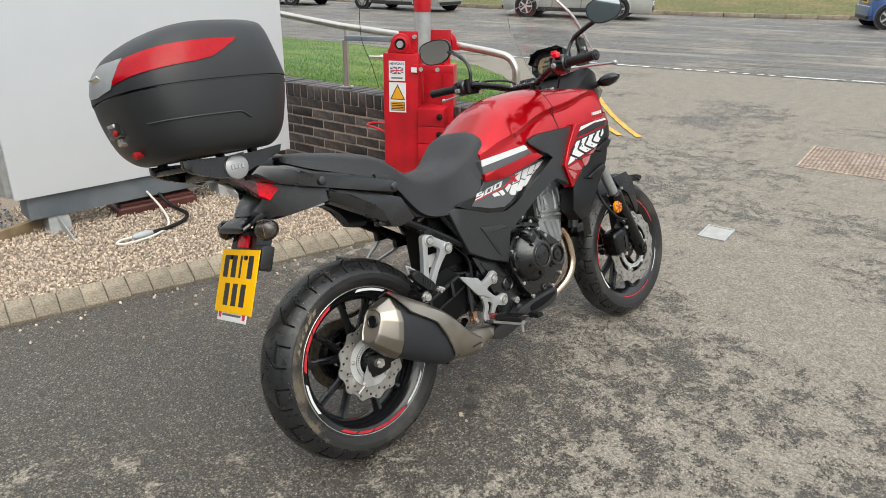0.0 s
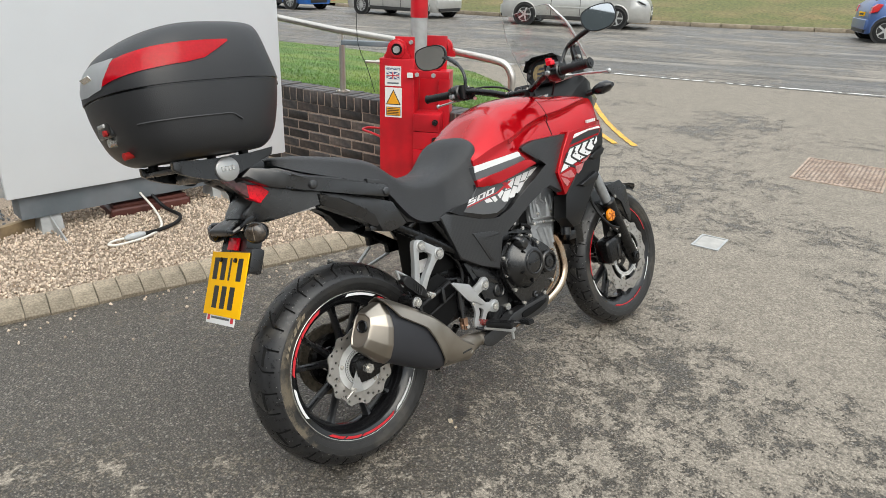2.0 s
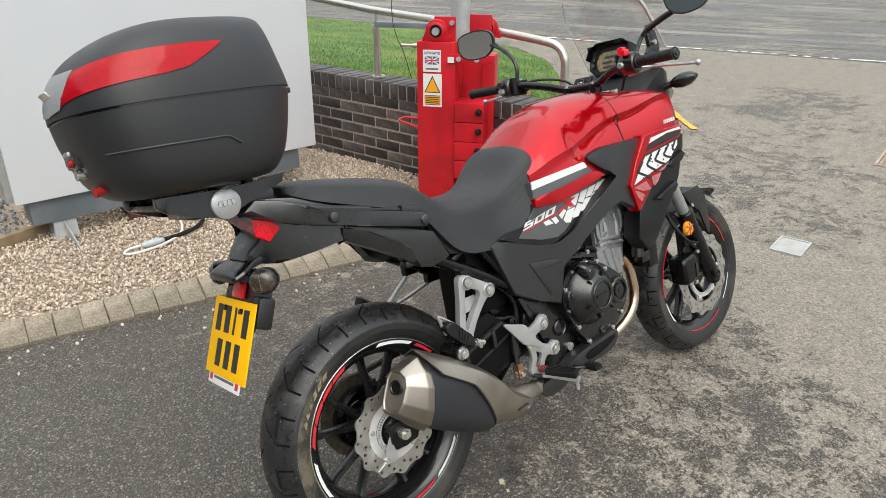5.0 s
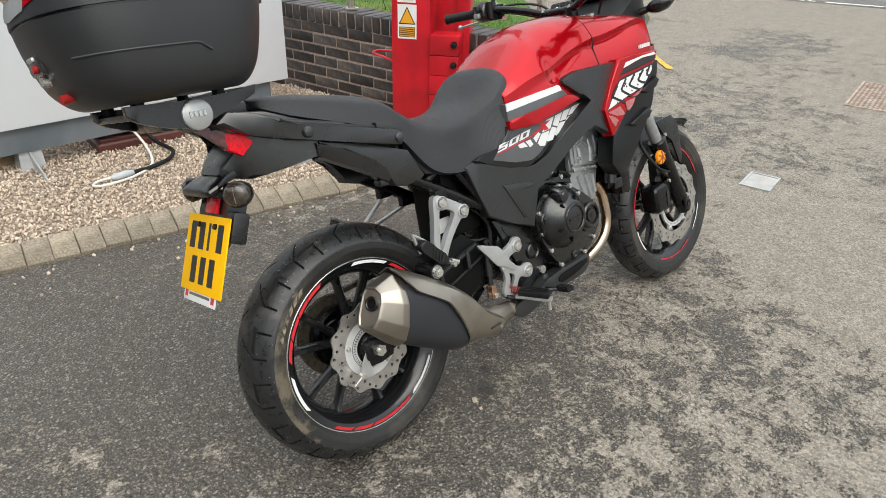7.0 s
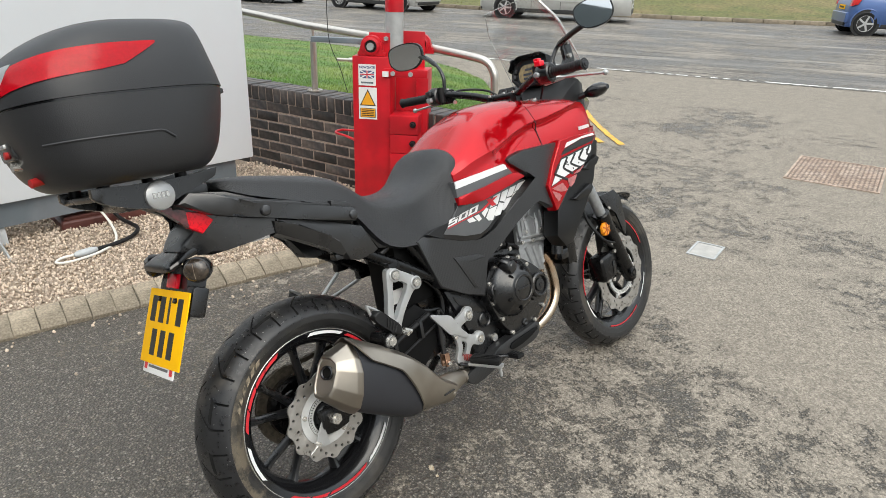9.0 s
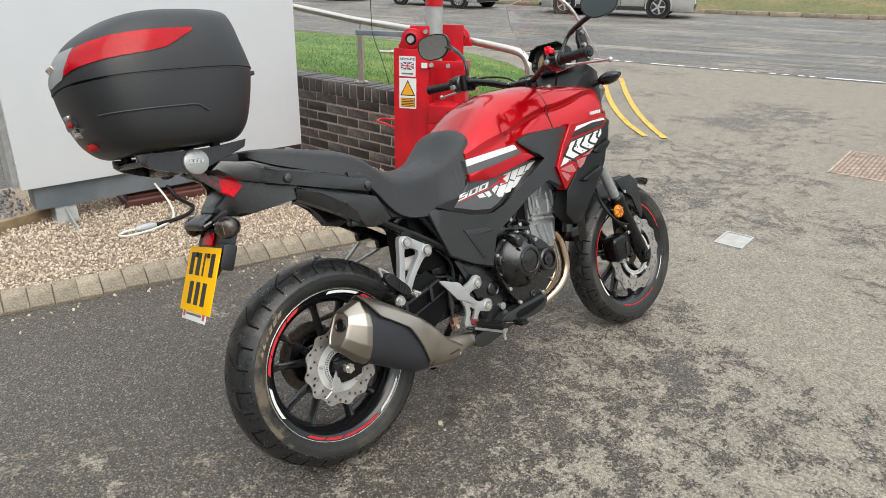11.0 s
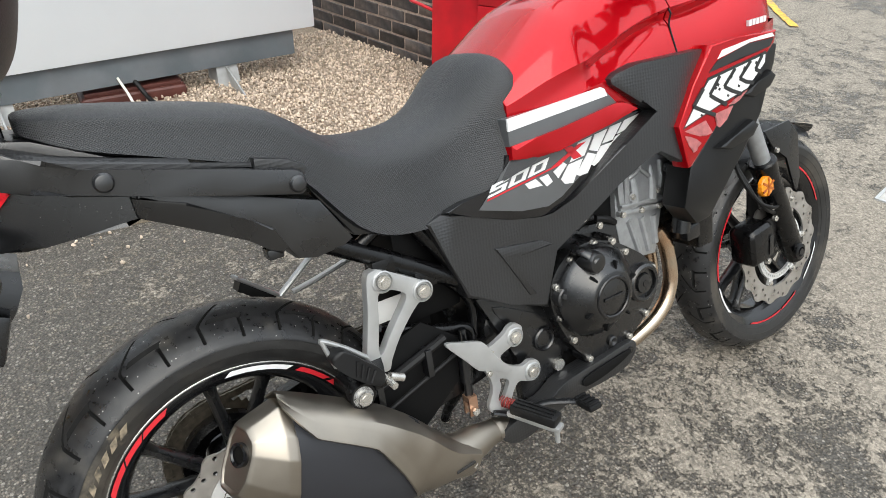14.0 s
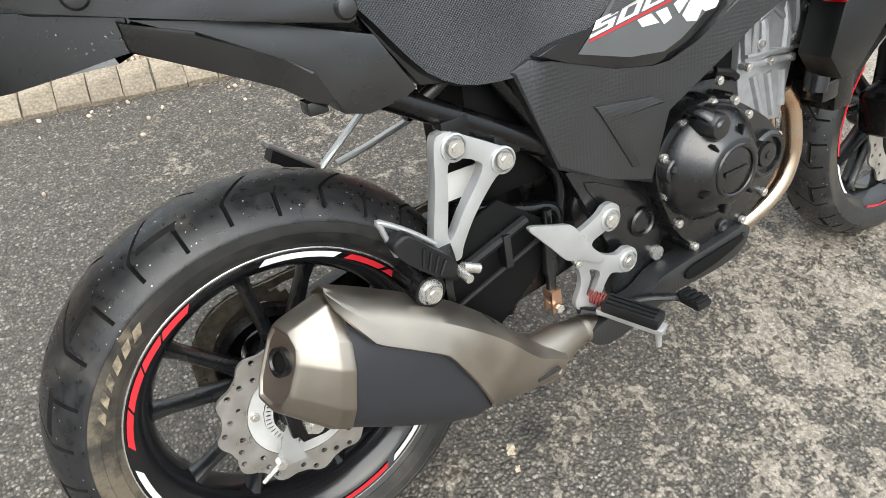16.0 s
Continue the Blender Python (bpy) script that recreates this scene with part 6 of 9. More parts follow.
for x0, z0, x1, z1, r_ in ((0.848, 0.655, 0.853, 0.590, 0.010), (0.905, 0.655, 0.904, 0.585, 0.010)):
    part("rib", tube(bmesh.new(), [(x0, -0.122, z0), ((x0 + x1) / 2, -0.126, (z0 + z1) / 2), (x1, -0.124, z1)], r_, 10, radii=[0.005, r_, r_ * 1.2]), B_CAST, head)
part("head_flange", beam([(0.808, 0.574), (0.87, 0.569), (0.938, 0.560)], [0.006, 0.006, 0.006], 0.008, -0.121), B_CAST, cy)
for x0, z0, x1, z1 in ((0.842, 0.552, 0.868, 0.478), (0.878, 0.548, 0.898, 0.470), (0.915, 0.543, 0.918, 0.480)):
    part("rib", tube(bmesh.new(), [(x0, -0.116, z0), (x1, -0.116, z1)], 0.009, 10), B_CAST, cy)
for x, z in ((0.815, 0.573), (0.868, 0.569), (0.922, 0.563)):
    bolt(cy, x, -0.128, z, 0.007, 0.006)
# stiffening webs and bosses cast on the head
for x0, z0, x1, z1, r_ in ((0.838, 0.640, 0.872, 0.655, 0.0055), (0.872, 0.655, 0.902, 0.630, 0.0055), (0.872, 0.655, 0.878, 0.700, 0.006), (0.930, 0.660, 0.928, 0.590, 0.007), (0.828, 0.690, 0.832, 0.590, 0.007)):
    part("web", tube(bmesh.new(), [(x0, -0.124, z0), ((x0 + x1) / 2, -0.128, (z0 + z1) / 2), (x1, -0.124, z1)], r_, 8), B_CAST, head)
part("flange_step", beam([(0.812, 0.590), (0.87, 0.585), (0.942, 0.576)], [0.004, 0.004, 0.004], 0.010, -0.122), B_CAST, cy)
for x, z in ((0.842, 0.604), (0.915, 0.598), (0.950, 0.640), (0.845, 0.676)):
    bm = bmesh.new()
    cyl(bm, (x, -0.118, z), (x, -0.132, z), 0.0105, 0.0095, seg=14)
    part("boss", bm, B_CAST, head)
    bolt(head, x, -0.131, z, 0.0060, 0.005)
part("inner_engine", boxes((0.62, -0.105, 0.52), (0.98, 0.105, 0.80), bevel=0.02), B_INNER, bike, "dark inner engine and airbox")
for pts, r in (([(0.70, -0.118, 0.575), (0.735, -0.122, 0.60), (0.750, -0.122, 0.64), (0.765, -0.118, 0.69)], 0.0065), ([(0.68, -0.112, 0.60), (0.71, -0.116, 0.625), (0.79, -0.112, 0.64)], 0.008), ([(0.745, -0.124, 0.585), (0.775, -0.126, 0.575), (0.80, -0.120, 0.56)], 0.007), ([(0.66, -0.110, 0.57), (0.70, -0.116, 0.59), (0.74, -0.122, 0.588)], 0.006)):
    part("engine_hose", tube(bmesh.new(), curve(pts), r, 8), M_RUBBER, bike)
for x, z in ((0.655, 0.582), (0.705, 0.598), (0.745, 0.572)):
    bolt(eng, x, -0.132, z, 0.0075, 0.006)
for dy in (0.0, 0.055):
    part("header_pipe", tube(bmesh.new(), curve([(0.930, -0.112 + dy, 0.505), (0.950, -0.117 + dy, 0.468), (0.962, -0.118 + dy, 0.408), (0.960, -0.118 + dy, 0.366), (0.938, -0.118 + dy, 0.324), (0.888, -0.114 + dy, 0.288), (0.80, -0.10 + dy, 0.255), (0.65, -0.085 + dy, 0.225)]), 0.0165, 18), B_HEADER, bike, "heat-tinted stainless header pipe")
part("engine_mount_plate", plate([(0.440, 0.520), (0.475, 0.515), (0.615, 0.438), (0.632, 0.415), (0.628, 0.30), (0.610, 0.235), (0.545, 0.235), (0.520, 0.27), (0.515, 0.37)], [], -0.104, -0.128, 0.007), B_BLACK, bike, "black engine mounting plate")
part("plate_facet", plate(smooth_loop([(0.472, 0.494), (0.560, 0.452), (0.602, 0.428), (0.604, 0.412), (0.570, 0.415), (0.545, 0.425), (0.522, 0.408), (0.512, 0.430)], 3), [], -0.126, -0.1305, 0.002), B_BLACK, bike)
for x, z, r in ((0.583, 0.386, 0.0215), (0.588, 0.265, 0.017)):
    bm = bmesh.new()
    lathe(bm, [(r * 1.18, -0.122), (r * 1.15, -0.133), (r, -0.1355), (r * 0.86, -0.133), (r * 0.82, -0.1295), (r * 0.6, -0.1305), (0, -0.1305)], 28, "y", (x, 0, z))
    part("mount_bolt_cap", bm, B_BLACK, bike)
bm = bmesh.new()
cyl(bm, (0.612, -0.12, 0.318), (0.612, -0.136, 0.318), 0.0125, seg=20)
part("mount_spacer", bm, B_BOLT, bike)
guard = part("belly_guard", plate(smooth_loop([(0.43, 0.255), (0.47, 0.275), (0.545, 0.278), (0.585, 0.298), (0.63, 0.306), (0.70, 0.312), (0.775, 0.318), (0.790, 0.300), (0.765, 0.268), (0.70, 0.258), (0.62, 0.258), (0.56, 0.242), (0.47, 0.225)], 3), [], -0.13, -0.172, 0.008), B_GRAIN, bike, "charcoal plastic belly guard")
part("guard_ridge", plate(smooth_loop([(0.64, 0.292), (0.70, 0.300), (0.765, 0.305), (0.76, 0.292), (0.70, 0.276), (0.64, 0.272)], 3), [], -0.172, -0.177, 0.002), B_INNER, guard)
bolt(guard, 0.770, -0.172, 0.300, 0.008, 0.003, B_BLACK)
part("side_stand", tube(bmesh.new(), [(0.56, 0.10, 0.24), (0.53, 0.20, 0.10), (0.51, 0.262, -0.04)], 0.012, 10), B_METAL, bike, "black side stand")

# -- seat --
def section(x, top, low, w_top, w_low, n=9):
    """Half-rounded seat section at x."""
    pts = []
    for k in range(n):
        f = k / (n - 1)
        a = f * math.pi / 2
        y = w_top * math.sin(a) ** 0.75
        z = top - (top - low) * 0.42 * (1 - math.cos(a) ** 0.8)
        pts.append((y, z))
    z1 = pts[-1][1]
    for f in (0.35, 0.7, 1.0):
        pts.append((w_top + (w_low - w_top) * f, z1 + (low - z1) * f))
    pts.append((w_low - 0.012, low - 0.004))
    return [Vector((x, -y, z)) for y, z in pts[::-1]] + [Vector((x, y, z)) for y, z in pts[1:]]


def glide(rows, n=3):
    """More rows along a smooth line through rows of numbers."""
    out = []
    for i in range(len(rows) - 1):
        a, b, c, d = (rows[max(0, min(len(rows) - 1, i + k - 1))] for k in range(4))
        for k in range(n):
            t = k / n
            out.append([0.5 * (2 * q + (r - p) * t + (2 * p - 5 * q + 4 * r - s_) * t * t + (3 * q - p - 3 * r + s_) * t ** 3) for p, q, r, s_ in zip(a, b, c, d)])
    return out + [list(rows[-1])]


SEAT = [(-0.158, 0.960, 0.950, 0.075, 0.080), (-0.150, 0.967, 0.943, 0.095, 0.100), (-0.10, 0.966, 0.918, 0.112, 0.128), (-0.03, 0.957, 0.895, 0.118, 0.134), (0.07, 0.939, 0.863, 0.122, 0.138),
        (0.130, 0.925, 0.841, 0.124, 0.140), (0.170, 0.908, 0.812, 0.126, 0.142), (0.205, 0.884, 0.765, 0.128, 0.146), (0.240, 0.859, 0.722, 0.130, 0.148), (0.280, 0.841, 0.697, 0.132, 0.150), (0.33, 0.834, 0.686, 0.130, 0.150),
        (0.385, 0.833, 0.685, 0.124, 0.148), (0.43, 0.840, 0.698, 0.118, 0.146), (0.475, 0.859, 0.716, 0.122, 0.152), (0.512, 0.889, 0.728, 0.132, 0.163), (0.540, 0.915, 0.738, 0.138, 0.170), (0.562, 0.928, 0.746, 0.140, 0.174), (0.576, 0.930, 0.752, 0.137, 0.173), (0.584, 0.922, 0.764, 0.128, 0.164)]
seat = part("seat", loft(bmesh.new(), [section(*s) for s in glide(SEAT, 2)]), B_SEAT, bike, "dark grey grained vinyl two-step seat", angle=50)

# -- tank and red side fairings --
def tank_ring(x, top, w, low, drop, cave):
    """Tank section: domed top, a ridge, a scoop under it and a flared lower side."""
    zr = top - drop
    wr = w * (0.965 - 0.05 * min(1, cave / 0.014))
    dome = curve([Vector((0, top, 0)), Vector((wr * 0.33, top - 0.004, 0)), Vector((wr * 0.60, top - drop * 0.17, 0)), Vector((wr * 0.82, top - drop * 0.45, 0)), Vector((wr, zr, 0))], 3)
    half = [(p.x, p.y) for p in dome]
    half += [(wr - cave * 0.35, zr - 0.008), (wr - cave * 0.55, zr - 0.020), (wr - cave * 0.1, zr - 0.034), (w * 0.99, min(zr - 0.046, low + 0.075)), (w, low + 0.04), (w * 0.985, low + 0.015), (w * 0.93, low)]
    return [Vector((x, -y, z)) for y, z in half[::-1]] + [Vector((x, y, z)) for y, z in half[1:]]


TANK = [(0.542, 0.890, 0.150, 0.766, 0.045, 0), (0.57, 0.914, 0.160, 0.766, 0.058, 0), (0.62, 0.950, 0.170, 0.768, 0.075, 0), (0.68, 0.992, 0.180, 0.772, 0.102, 0.003), (0.715, 1.008, 0.181, 0.775, 0.112, 0.010), (0.76, 1.024, 0.182, 0.780, 0.112, 0.024), (0.80, 1.034, 0.184, 0.784, 0.106, 0.030), (0.86, 1.040, 0.187, 0.792, 0.094, 0.030), (0.915, 1.040, 0.191, 0.80, 0.084, 0.026)]
tank = part("fuel_tank", loft(bmesh.new(), [tank_ring(*t) for t in glide(TANK)]), B_RED, bike, "glossy candy-red fuel tank", angle=26)
COWL = [(0.918, 1.040, 0.192, 0.80, 0.084, 0.026), (0.97, 1.034, 0.200, 0.81, 0.072, 0.034), (1.03, 1.026, 0.211, 0.82, 0.052, 0.034), (1.09, 1.018, 0.219, 0.84, 0.032, 0.022), (1.135, 1.006, 0.219, 0.85, 0.020, 0.008), (1.160, 0.970, 0.214, 0.855, 0.022, 0), (1.190, 0.915, 0.205, 0.86, 0.02, 0)]
cowl = part("side_fairing", loft(bmesh.new(), [tank_ring(*t) for t in glide(COWL)]), B_RED, bike, "glossy candy-red front fairing", angle=26)
bm = bmesh.new()
tube(bm, [v + Vector((0.0, 0, 0)) for v in tank_ring(0.9165, 1.0395, 0.1912, 0.80, 0.095, 0.0095)], 0.0018, 6)
part("panel_gap", bm, B_GLOSS, tank, "dark gap between the panels")
# seat-side strip: white over dark grey over a red lip
def skin(outline, y, thick, bevel=0.0015):
    """A panel that follows a slanting side: y(x, z) gives its outer face."""
    bm = bmesh.new()
    prism(bm, outline, lambda u, v: y(u, v) + thick, y, bevel)
    return bm


def y_tank(u, v):
    return -(0.163 + 0.135 * (u - 0.52))


def y_cover(u, v):
    return -(0.150 + 0.05 * max(0.0, u - 0.35) + 0.18 * max(0.0, min(u, 0.86) - 0.62)) + 0.02 * max(0.0, 0.62 - v)


pair("tank_band", lambda: skin([(0.526, 0.826), (0.716, 0.845), (0.728, 0.836), (0.750, 0.8135), (0.712, 0.806), (0.63, 0.791), (0.526, 0.781)], y_tank, 0.03), B_DECAL_G, "dark grey band on the tank side")
pair("tank_stripe", lambda: skin([(0.526, 0.828), (0.717, 0.8465), (0.724, 0.842), (0.729, 0.830), (0.526, 0.807)], lambda u, v: y_tank(u, v) - 0.0012, 0.004, 0), B_DECAL_W, "white stripe on the tank side")
pair("tank_lip", lambda: skin([(0.526, 0.784), (0.58, 0.788), (0.63, 0.794), (0.715, 0.809), (0.748, 0.816), (0.770, 0.812), (0.800, 0.794), (0.730, 0.779), (0.667, 0.766), (0.620, 0.755), (0.574, 0.750), (0.526, 0.757)], lambda u, v: y_tank(u, v) - 0.004, 0.03, 0.010), B_RED, "candy-red lip under the tank")
gp = pair("graphic_panel", lambda: skin([(0.520, 0.768), (0.60, 0.764), (0.645, 0.77), (0.74, 0.79), (0.842, 0.786), (0.742, 0.716), (0.683, 0.682), (0.637, 0.655), (0.607, 0.642), (0.585, 0.640), (0.52, 0.652), (0.434, 0.684), (0.388, 0.703), (0.420, 0.710), (0.477, 0.716), (0.51, 0.738)], lambda u, v: -(0.158 + 0.03 * max(0, u - 0.5)), 0.03, 0.002), B_GLOSS, "gloss black panel with white tread graphics")
part("graphic_field", skin([(0.528, 0.760), (0.60, 0.760), (0.74, 0.785), (0.83, 0.781), (0.74, 0.735), (0.680, 0.695), (0.632, 0.667), (0.600, 0.657), (0.54, 0.664), (0.452, 0.690), (0.50, 0.720)], lambda u, v: -(0.1588 + 0.03 * max(0, u - 0.5)), 0.002, 0), B_DECAL_G, gp)


def y_g(u, v):
    return -(0.1600 + 0.03 * max(0, u - 0.5))


# tread blocks: slanting broken bars
for block in ([(0.678, 0.755), (0.711, 0.760), (0.690, 0.729), (0.655, 0.724)], [(0.652, 0.721), (0.686, 0.724), (0.659, 0.685), (0.640, 0.688), (0.632, 0.698)], [(0.718, 0.761), (0.749, 0.765), (0.722, 0.729), (0.702, 0.736)], [(0.699, 0.732), (0.718, 0.725), (0.695, 0.695), (0.675, 0.694), (0.668, 0.699)],
              [(0.756, 0.767), (0.785, 0.770), (0.760, 0.742), (0.735, 0.741)], [(0.731, 0.737), (0.757, 0.738), (0.735, 0.714), (0.712, 0.704), (0.705, 0.708)], [(0.793, 0.772), (0.830, 0.777), (0.812, 0.757), (0.772, 0.750)], [(0.769, 0.747), (0.808, 0.753), (0.797, 0.742), (0.750, 0.721), (0.745, 0.725)],
              [(0.552, 0.710), (0.576, 0.713), (0.590, 0.698), (0.560, 0.699)], [(0.584, 0.713), (0.604, 0.715), (0.613, 0.699), (0.599, 0.694)], [(0.616, 0.716), (0.640, 0.728), (0.648, 0.722), (0.626, 0.702)]):
    part("tread_bar", skin(block, y_g, 0.0015, 0), B_DECAL_W, gp)


GLYPHS = {"5": ((0, 0.80, 1, 1), (0, 0.42, 0.27, 0.80), (0.27, 0.42, 1, 0.61), (0.73, 0.20, 1, 0.42), (0, 0, 1, 0.20)),
          "0": ((0, 0.80, 1, 1), (0, 0, 1, 0.20), (0, 0.20, 0.27, 0.80), (0.73, 0.20, 1, 0.80))}


def slanted(digit, o, u, v, material, label):
    """A squared numeral laid along u with uprights along v, over the graphic panel."""
    bm = bmesh.new()
    for f0, g0, f1, g1 in GLYPHS[digit]:
        at = [(o[0] + u[0] * f + v[0] * g, o[1] + u[1] * f + v[1] * g) for f, g in ((f0, g0), (f1, g0), (f1, g1), (f0, g1))]
        prism(bm, at, lambda x, z: y_g(x, z) + 0.001, lambda x, z: y_g(x, z) - 0.0006)
    return part("lettering", bm, material, gp, label, smooth=False)


for k, digit in enumerate("500"):
    slanted(digit, (0.4715 + 0.0440 * k, 0.7055 + 0.0068 * k), (0.0375, 0.0058), (0.0125, 0.0195), B_DECAL_W, "white model numeral")
for block in ([(0.612, 0.7245), (0.632, 0.7255), (0.696, 0.7535), (0.678, 0.7525)], [(0.645, 0.752), (0.662, 0.7525), (0.684, 0.7285), (0.664, 0.7275)]):
    part("lettering", skin(block, lambda u, v: y_g(u, v) - 0.0004, 0.002, 0), B_DECAL_R, gp, "red stroke of the model letter")
part("pin_stripe", skin([(0.470, 0.7005), (0.632, 0.7245), (0.634, 0.7275), (0.472, 0.7035)], y_g, 0.0015, 0), B_DECAL_R, gp)

# charcoal side cover: from the frame up to the tank side
COVER = [(0.352, 0.692), (0.382, 0.701), (0.412, 0.691), (0.516, 0.648), (0.580, 0.636), (0.608, 0.637), (0.656, 0.660), (0.700, 0.690), (0.76, 0.738), (0.845, 0.783), (0.800, 0.803), (0.742, 0.846), (0.740, 0.856), (0.756, 0.864), (0.80, 0.874), (0.995, 0.876), (0.965, 0.812),
         (0.915, 0.745), (0.893, 0.690), (0.905, 0.660), (0.880, 0.682), (0.838, 0.714), (0.802, 0.702), (0.747, 0.664), (0.703, 0.632), (0.665, 0.606), (0.604, 0.574), (0.582, 0.462), (0.50, 0.497), (0.412, 0.540), (0.388, 0.61)]
pair("side_cover", lambda: skin(COVER, y_cover, 0.035, 0.006), B_GRAIN, "charcoal textured plastic side cover")
pair("cover_facet", lambda: skin([(0.475, 0.613), (0.575, 0.600), (0.600, 0.585), (0.522, 0.588), (0.512, 0.575), (0.556, 0.500), (0.540, 0.503), (0.490, 0.592)], lambda u, v: y_cover(u, v) - 0.0025, 0.006, 0.002), B_GRAIN)


# red shroud blade with its graphics, and the black radiator cover before it
def y_sh(u, v):
    return -(0.2275 + 0.085 * (u - 0.862))


SH = [(0.955, 0.881), (1.02, 0.884), (1.132, 0.884), (1.126, 0.860), (1.088, 0.827), (1.014, 0.772), (0.949, 0.712), (0.902, 0.664), (0.893, 0.662), (0.870, 0.746), (0.910, 0.815)]
sh = pair("shroud", lambda: skin(SH, y_sh, 0.04, 0.004), B_RED, "candy-red radiator shroud with white tread graphics")


def y_s2(u, v):
    return y_sh(u, v) - 0.0012


def y_s3(u, v):
    return y_sh(u, v) - 0.0022


def stroke(points, half):
    """A flat line of even width through points of the side."""
    out, back = [], []
    for k, p in enumerate(points):
        a, b = points[max(0, k - 1)], points[min(len(points) - 1, k + 1)]
        d = math.hypot(b[0] - a[0], b[1] - a[1])
        nx, nz = -(b[1] - a[1]) / d * half, (b[0] - a[0]) / d * half
        out.append((p[0] + nx, p[1] + nz))
        back.append((p[0] - nx, p[1] - nz))
    return out + back[::-1]


part("stripe", skin([(0.970, 0.853), (0.983, 0.868), (1.062, 0.877), (1.117, 0.8795), (1.124, 0.872), (1.056, 0.8705)], y_s2, 0.003, 0), B_DECAL_W, sh)
part("stripe", skin([(0.969, 0.850), (1.053, 0.869), (1.122, 0.8695), (1.112, 0.855), (1.024, 0.845), (0.948, 0.832)], y_s2, 0.003, 0), M_PRINT, sh)
part("field", skin([(0.930, 0.803), (0.945, 0.823), (1.100, 0.8475), (1.105, 0.842), (1.099, 0.826), (1.050, 0.783), (0.967, 0.764), (0.880, 0.740), (0.904, 0.772)], y_s2, 0.003, 0), M_PRINT, sh)
part("tread_field", skin([(0.934, 0.805), (0.947, 0.818), (1.098, 0.842), (1.097, 0.827), (1.049, 0.786), (0.967, 0.767), (0.884, 0.744), (0.909, 0.776)], y_s3, 0.003, 0), B_DECAL_W, sh, "white tread print")
for line in ([(0.932, 0.806), (0.906, 0.777), (0.932, 0.764), (0.962, 0.751)], [(0.974, 0.822), (0.947, 0.791), (0.966, 0.779), (0.992, 0.765)], [(1.015, 0.829), (0.985, 0.800), (1.005, 0.789), (1.032, 0.778)], [(1.057, 0.836), (1.027, 0.808), (1.044, 0.799), (1.066, 0.793)], [(1.089, 0.842), (1.070, 0.818), (1.088, 0.809)]):
    bm = bmesh.new()
    for a, b in zip(line, line[1:]):
        prism(bm, stroke([a, b], 0.0036), lambda u, v: y_s3(u, v) + 0.002, lambda u, v: y_s3(u, v) - 0.0008)
    part("tread_groove", bm, M_PRINT, sh)
for x, z in ((0.962, 0.801), (0.972, 0.797), (0.968, 0.806), (1.003, 0.815), (1.040, 0.823), (0.995, 0.781), (0.975, 0.773), (1.072, 0.829), (1.024, 0.794), (0.925, 0.757)):
    r_ = 0.0025 + 0.0022 * ((x * 9173) % 1)
    part("chip", skin([(x - r_, z), (x - r_ * 0.2, z + r_ * 1.3), (x + r_ * 1.4, z + r_ * 0.3), (x + r_ * 0.4, z - r_)], lambda u, v: y_s3(u, v) - 0.0008, 0.003, 0), M_PRINT, sh)
B_PINK = mat("pale red print", (0.40, 0.13, 0.13), 0.4, spread=0.25, scale=90, coat=0.3)
for block in ([(0.884, 0.735), (0.938, 0.745), (0.956, 0.718), (0.940, 0.716), (0.934, 0.722), (0.922, 0.718), (0.900, 0.727)], [(0.960, 0.752), (1.012, 0.759), (0.994, 0.736), (0.975, 0.724), (0.966, 0.730), (0.969, 0.738)],
              [(0.883, 0.727), (0.898, 0.722), (0.914, 0.714), (0.926, 0.704), (0.917, 0.700), (0.914, 0.692), (0.905, 0.690), (0.902, 0.698), (0.895, 0.704)], [(0.997, 0.763), (1.053, 0.783), (1.028, 0.766), (1.014, 0.762)]):
    part("tread_print", skin(block, y_s2, 0.003, 0), B_PINK, sh)
for k in range(5):
    part("maker_bar", skin([(1.084 + k * 0.0115, 0.897 + k * 0.0005), (1.092 + k * 0.0115, 0.897 + k * 0.0005), (1.093 + k * 0.0115, 0.908 + k * 0.0005), (1.085 + k * 0.0115, 0.908 + k * 0.0005)], lambda u, v: -0.2235, 0.006, 0), B_DECAL_W, cowl)
B_DUCT = mat("deep black ducting plastic", (0.0052, 0.0052, 0.0056), 0.36, spread=0.15, scale=20, rough_spread=0.06, specular=0.42)
RC = [(1.150, 0.860), (1.185, 0.850), (1.178, 0.812), (1.135, 0.72), (1.085, 0.645), (1.03, 0.59), (0.985, 0.535), (0.945, 0.53), (0.905, 0.575), (0.920, 0.655), (1.04, 0.765), (1.125, 0.838)]
rc = pair("radiator_cover", lambda: skin(RC, lambda u, v: -(0.218 - 0.05 * max(0, 0.75 - v)), 0.06, 0.006), B_DUCT, "satin black radiator cover")
for lo_, hi_ in (((1.06, 0.77), (1.17, 0.79)), ((0.985, 0.68), (1.115, 0.70))):
    part("cover_fin", skin([lo_, (lo_[0] + 0.05, lo_[1] + 0.012), (hi_[0] - 0.02, hi_[1] + 0.014), hi_, (hi_[0] - 0.02, hi_[1] - 0.02), (lo_[0] + 0.04, lo_[1] - 0.012)], lambda u, v: -0.229, 0.03, 0.006), B_DUCT, rc)
part("radiator", boxes((1.00, -0.165, 0.45), (1.05, 0.165, 0.76), pose(0, 0, 0), bevel=0.006), B_METAL, bike, "black radiator")
part("radiator_duct", tube(bmesh.new(), [(0.985, -0.15, 0.63), (0.965, -0.155, 0.555), (0.955, -0.155, 0.50)], 0.02, 12), B_BLACK, bike)
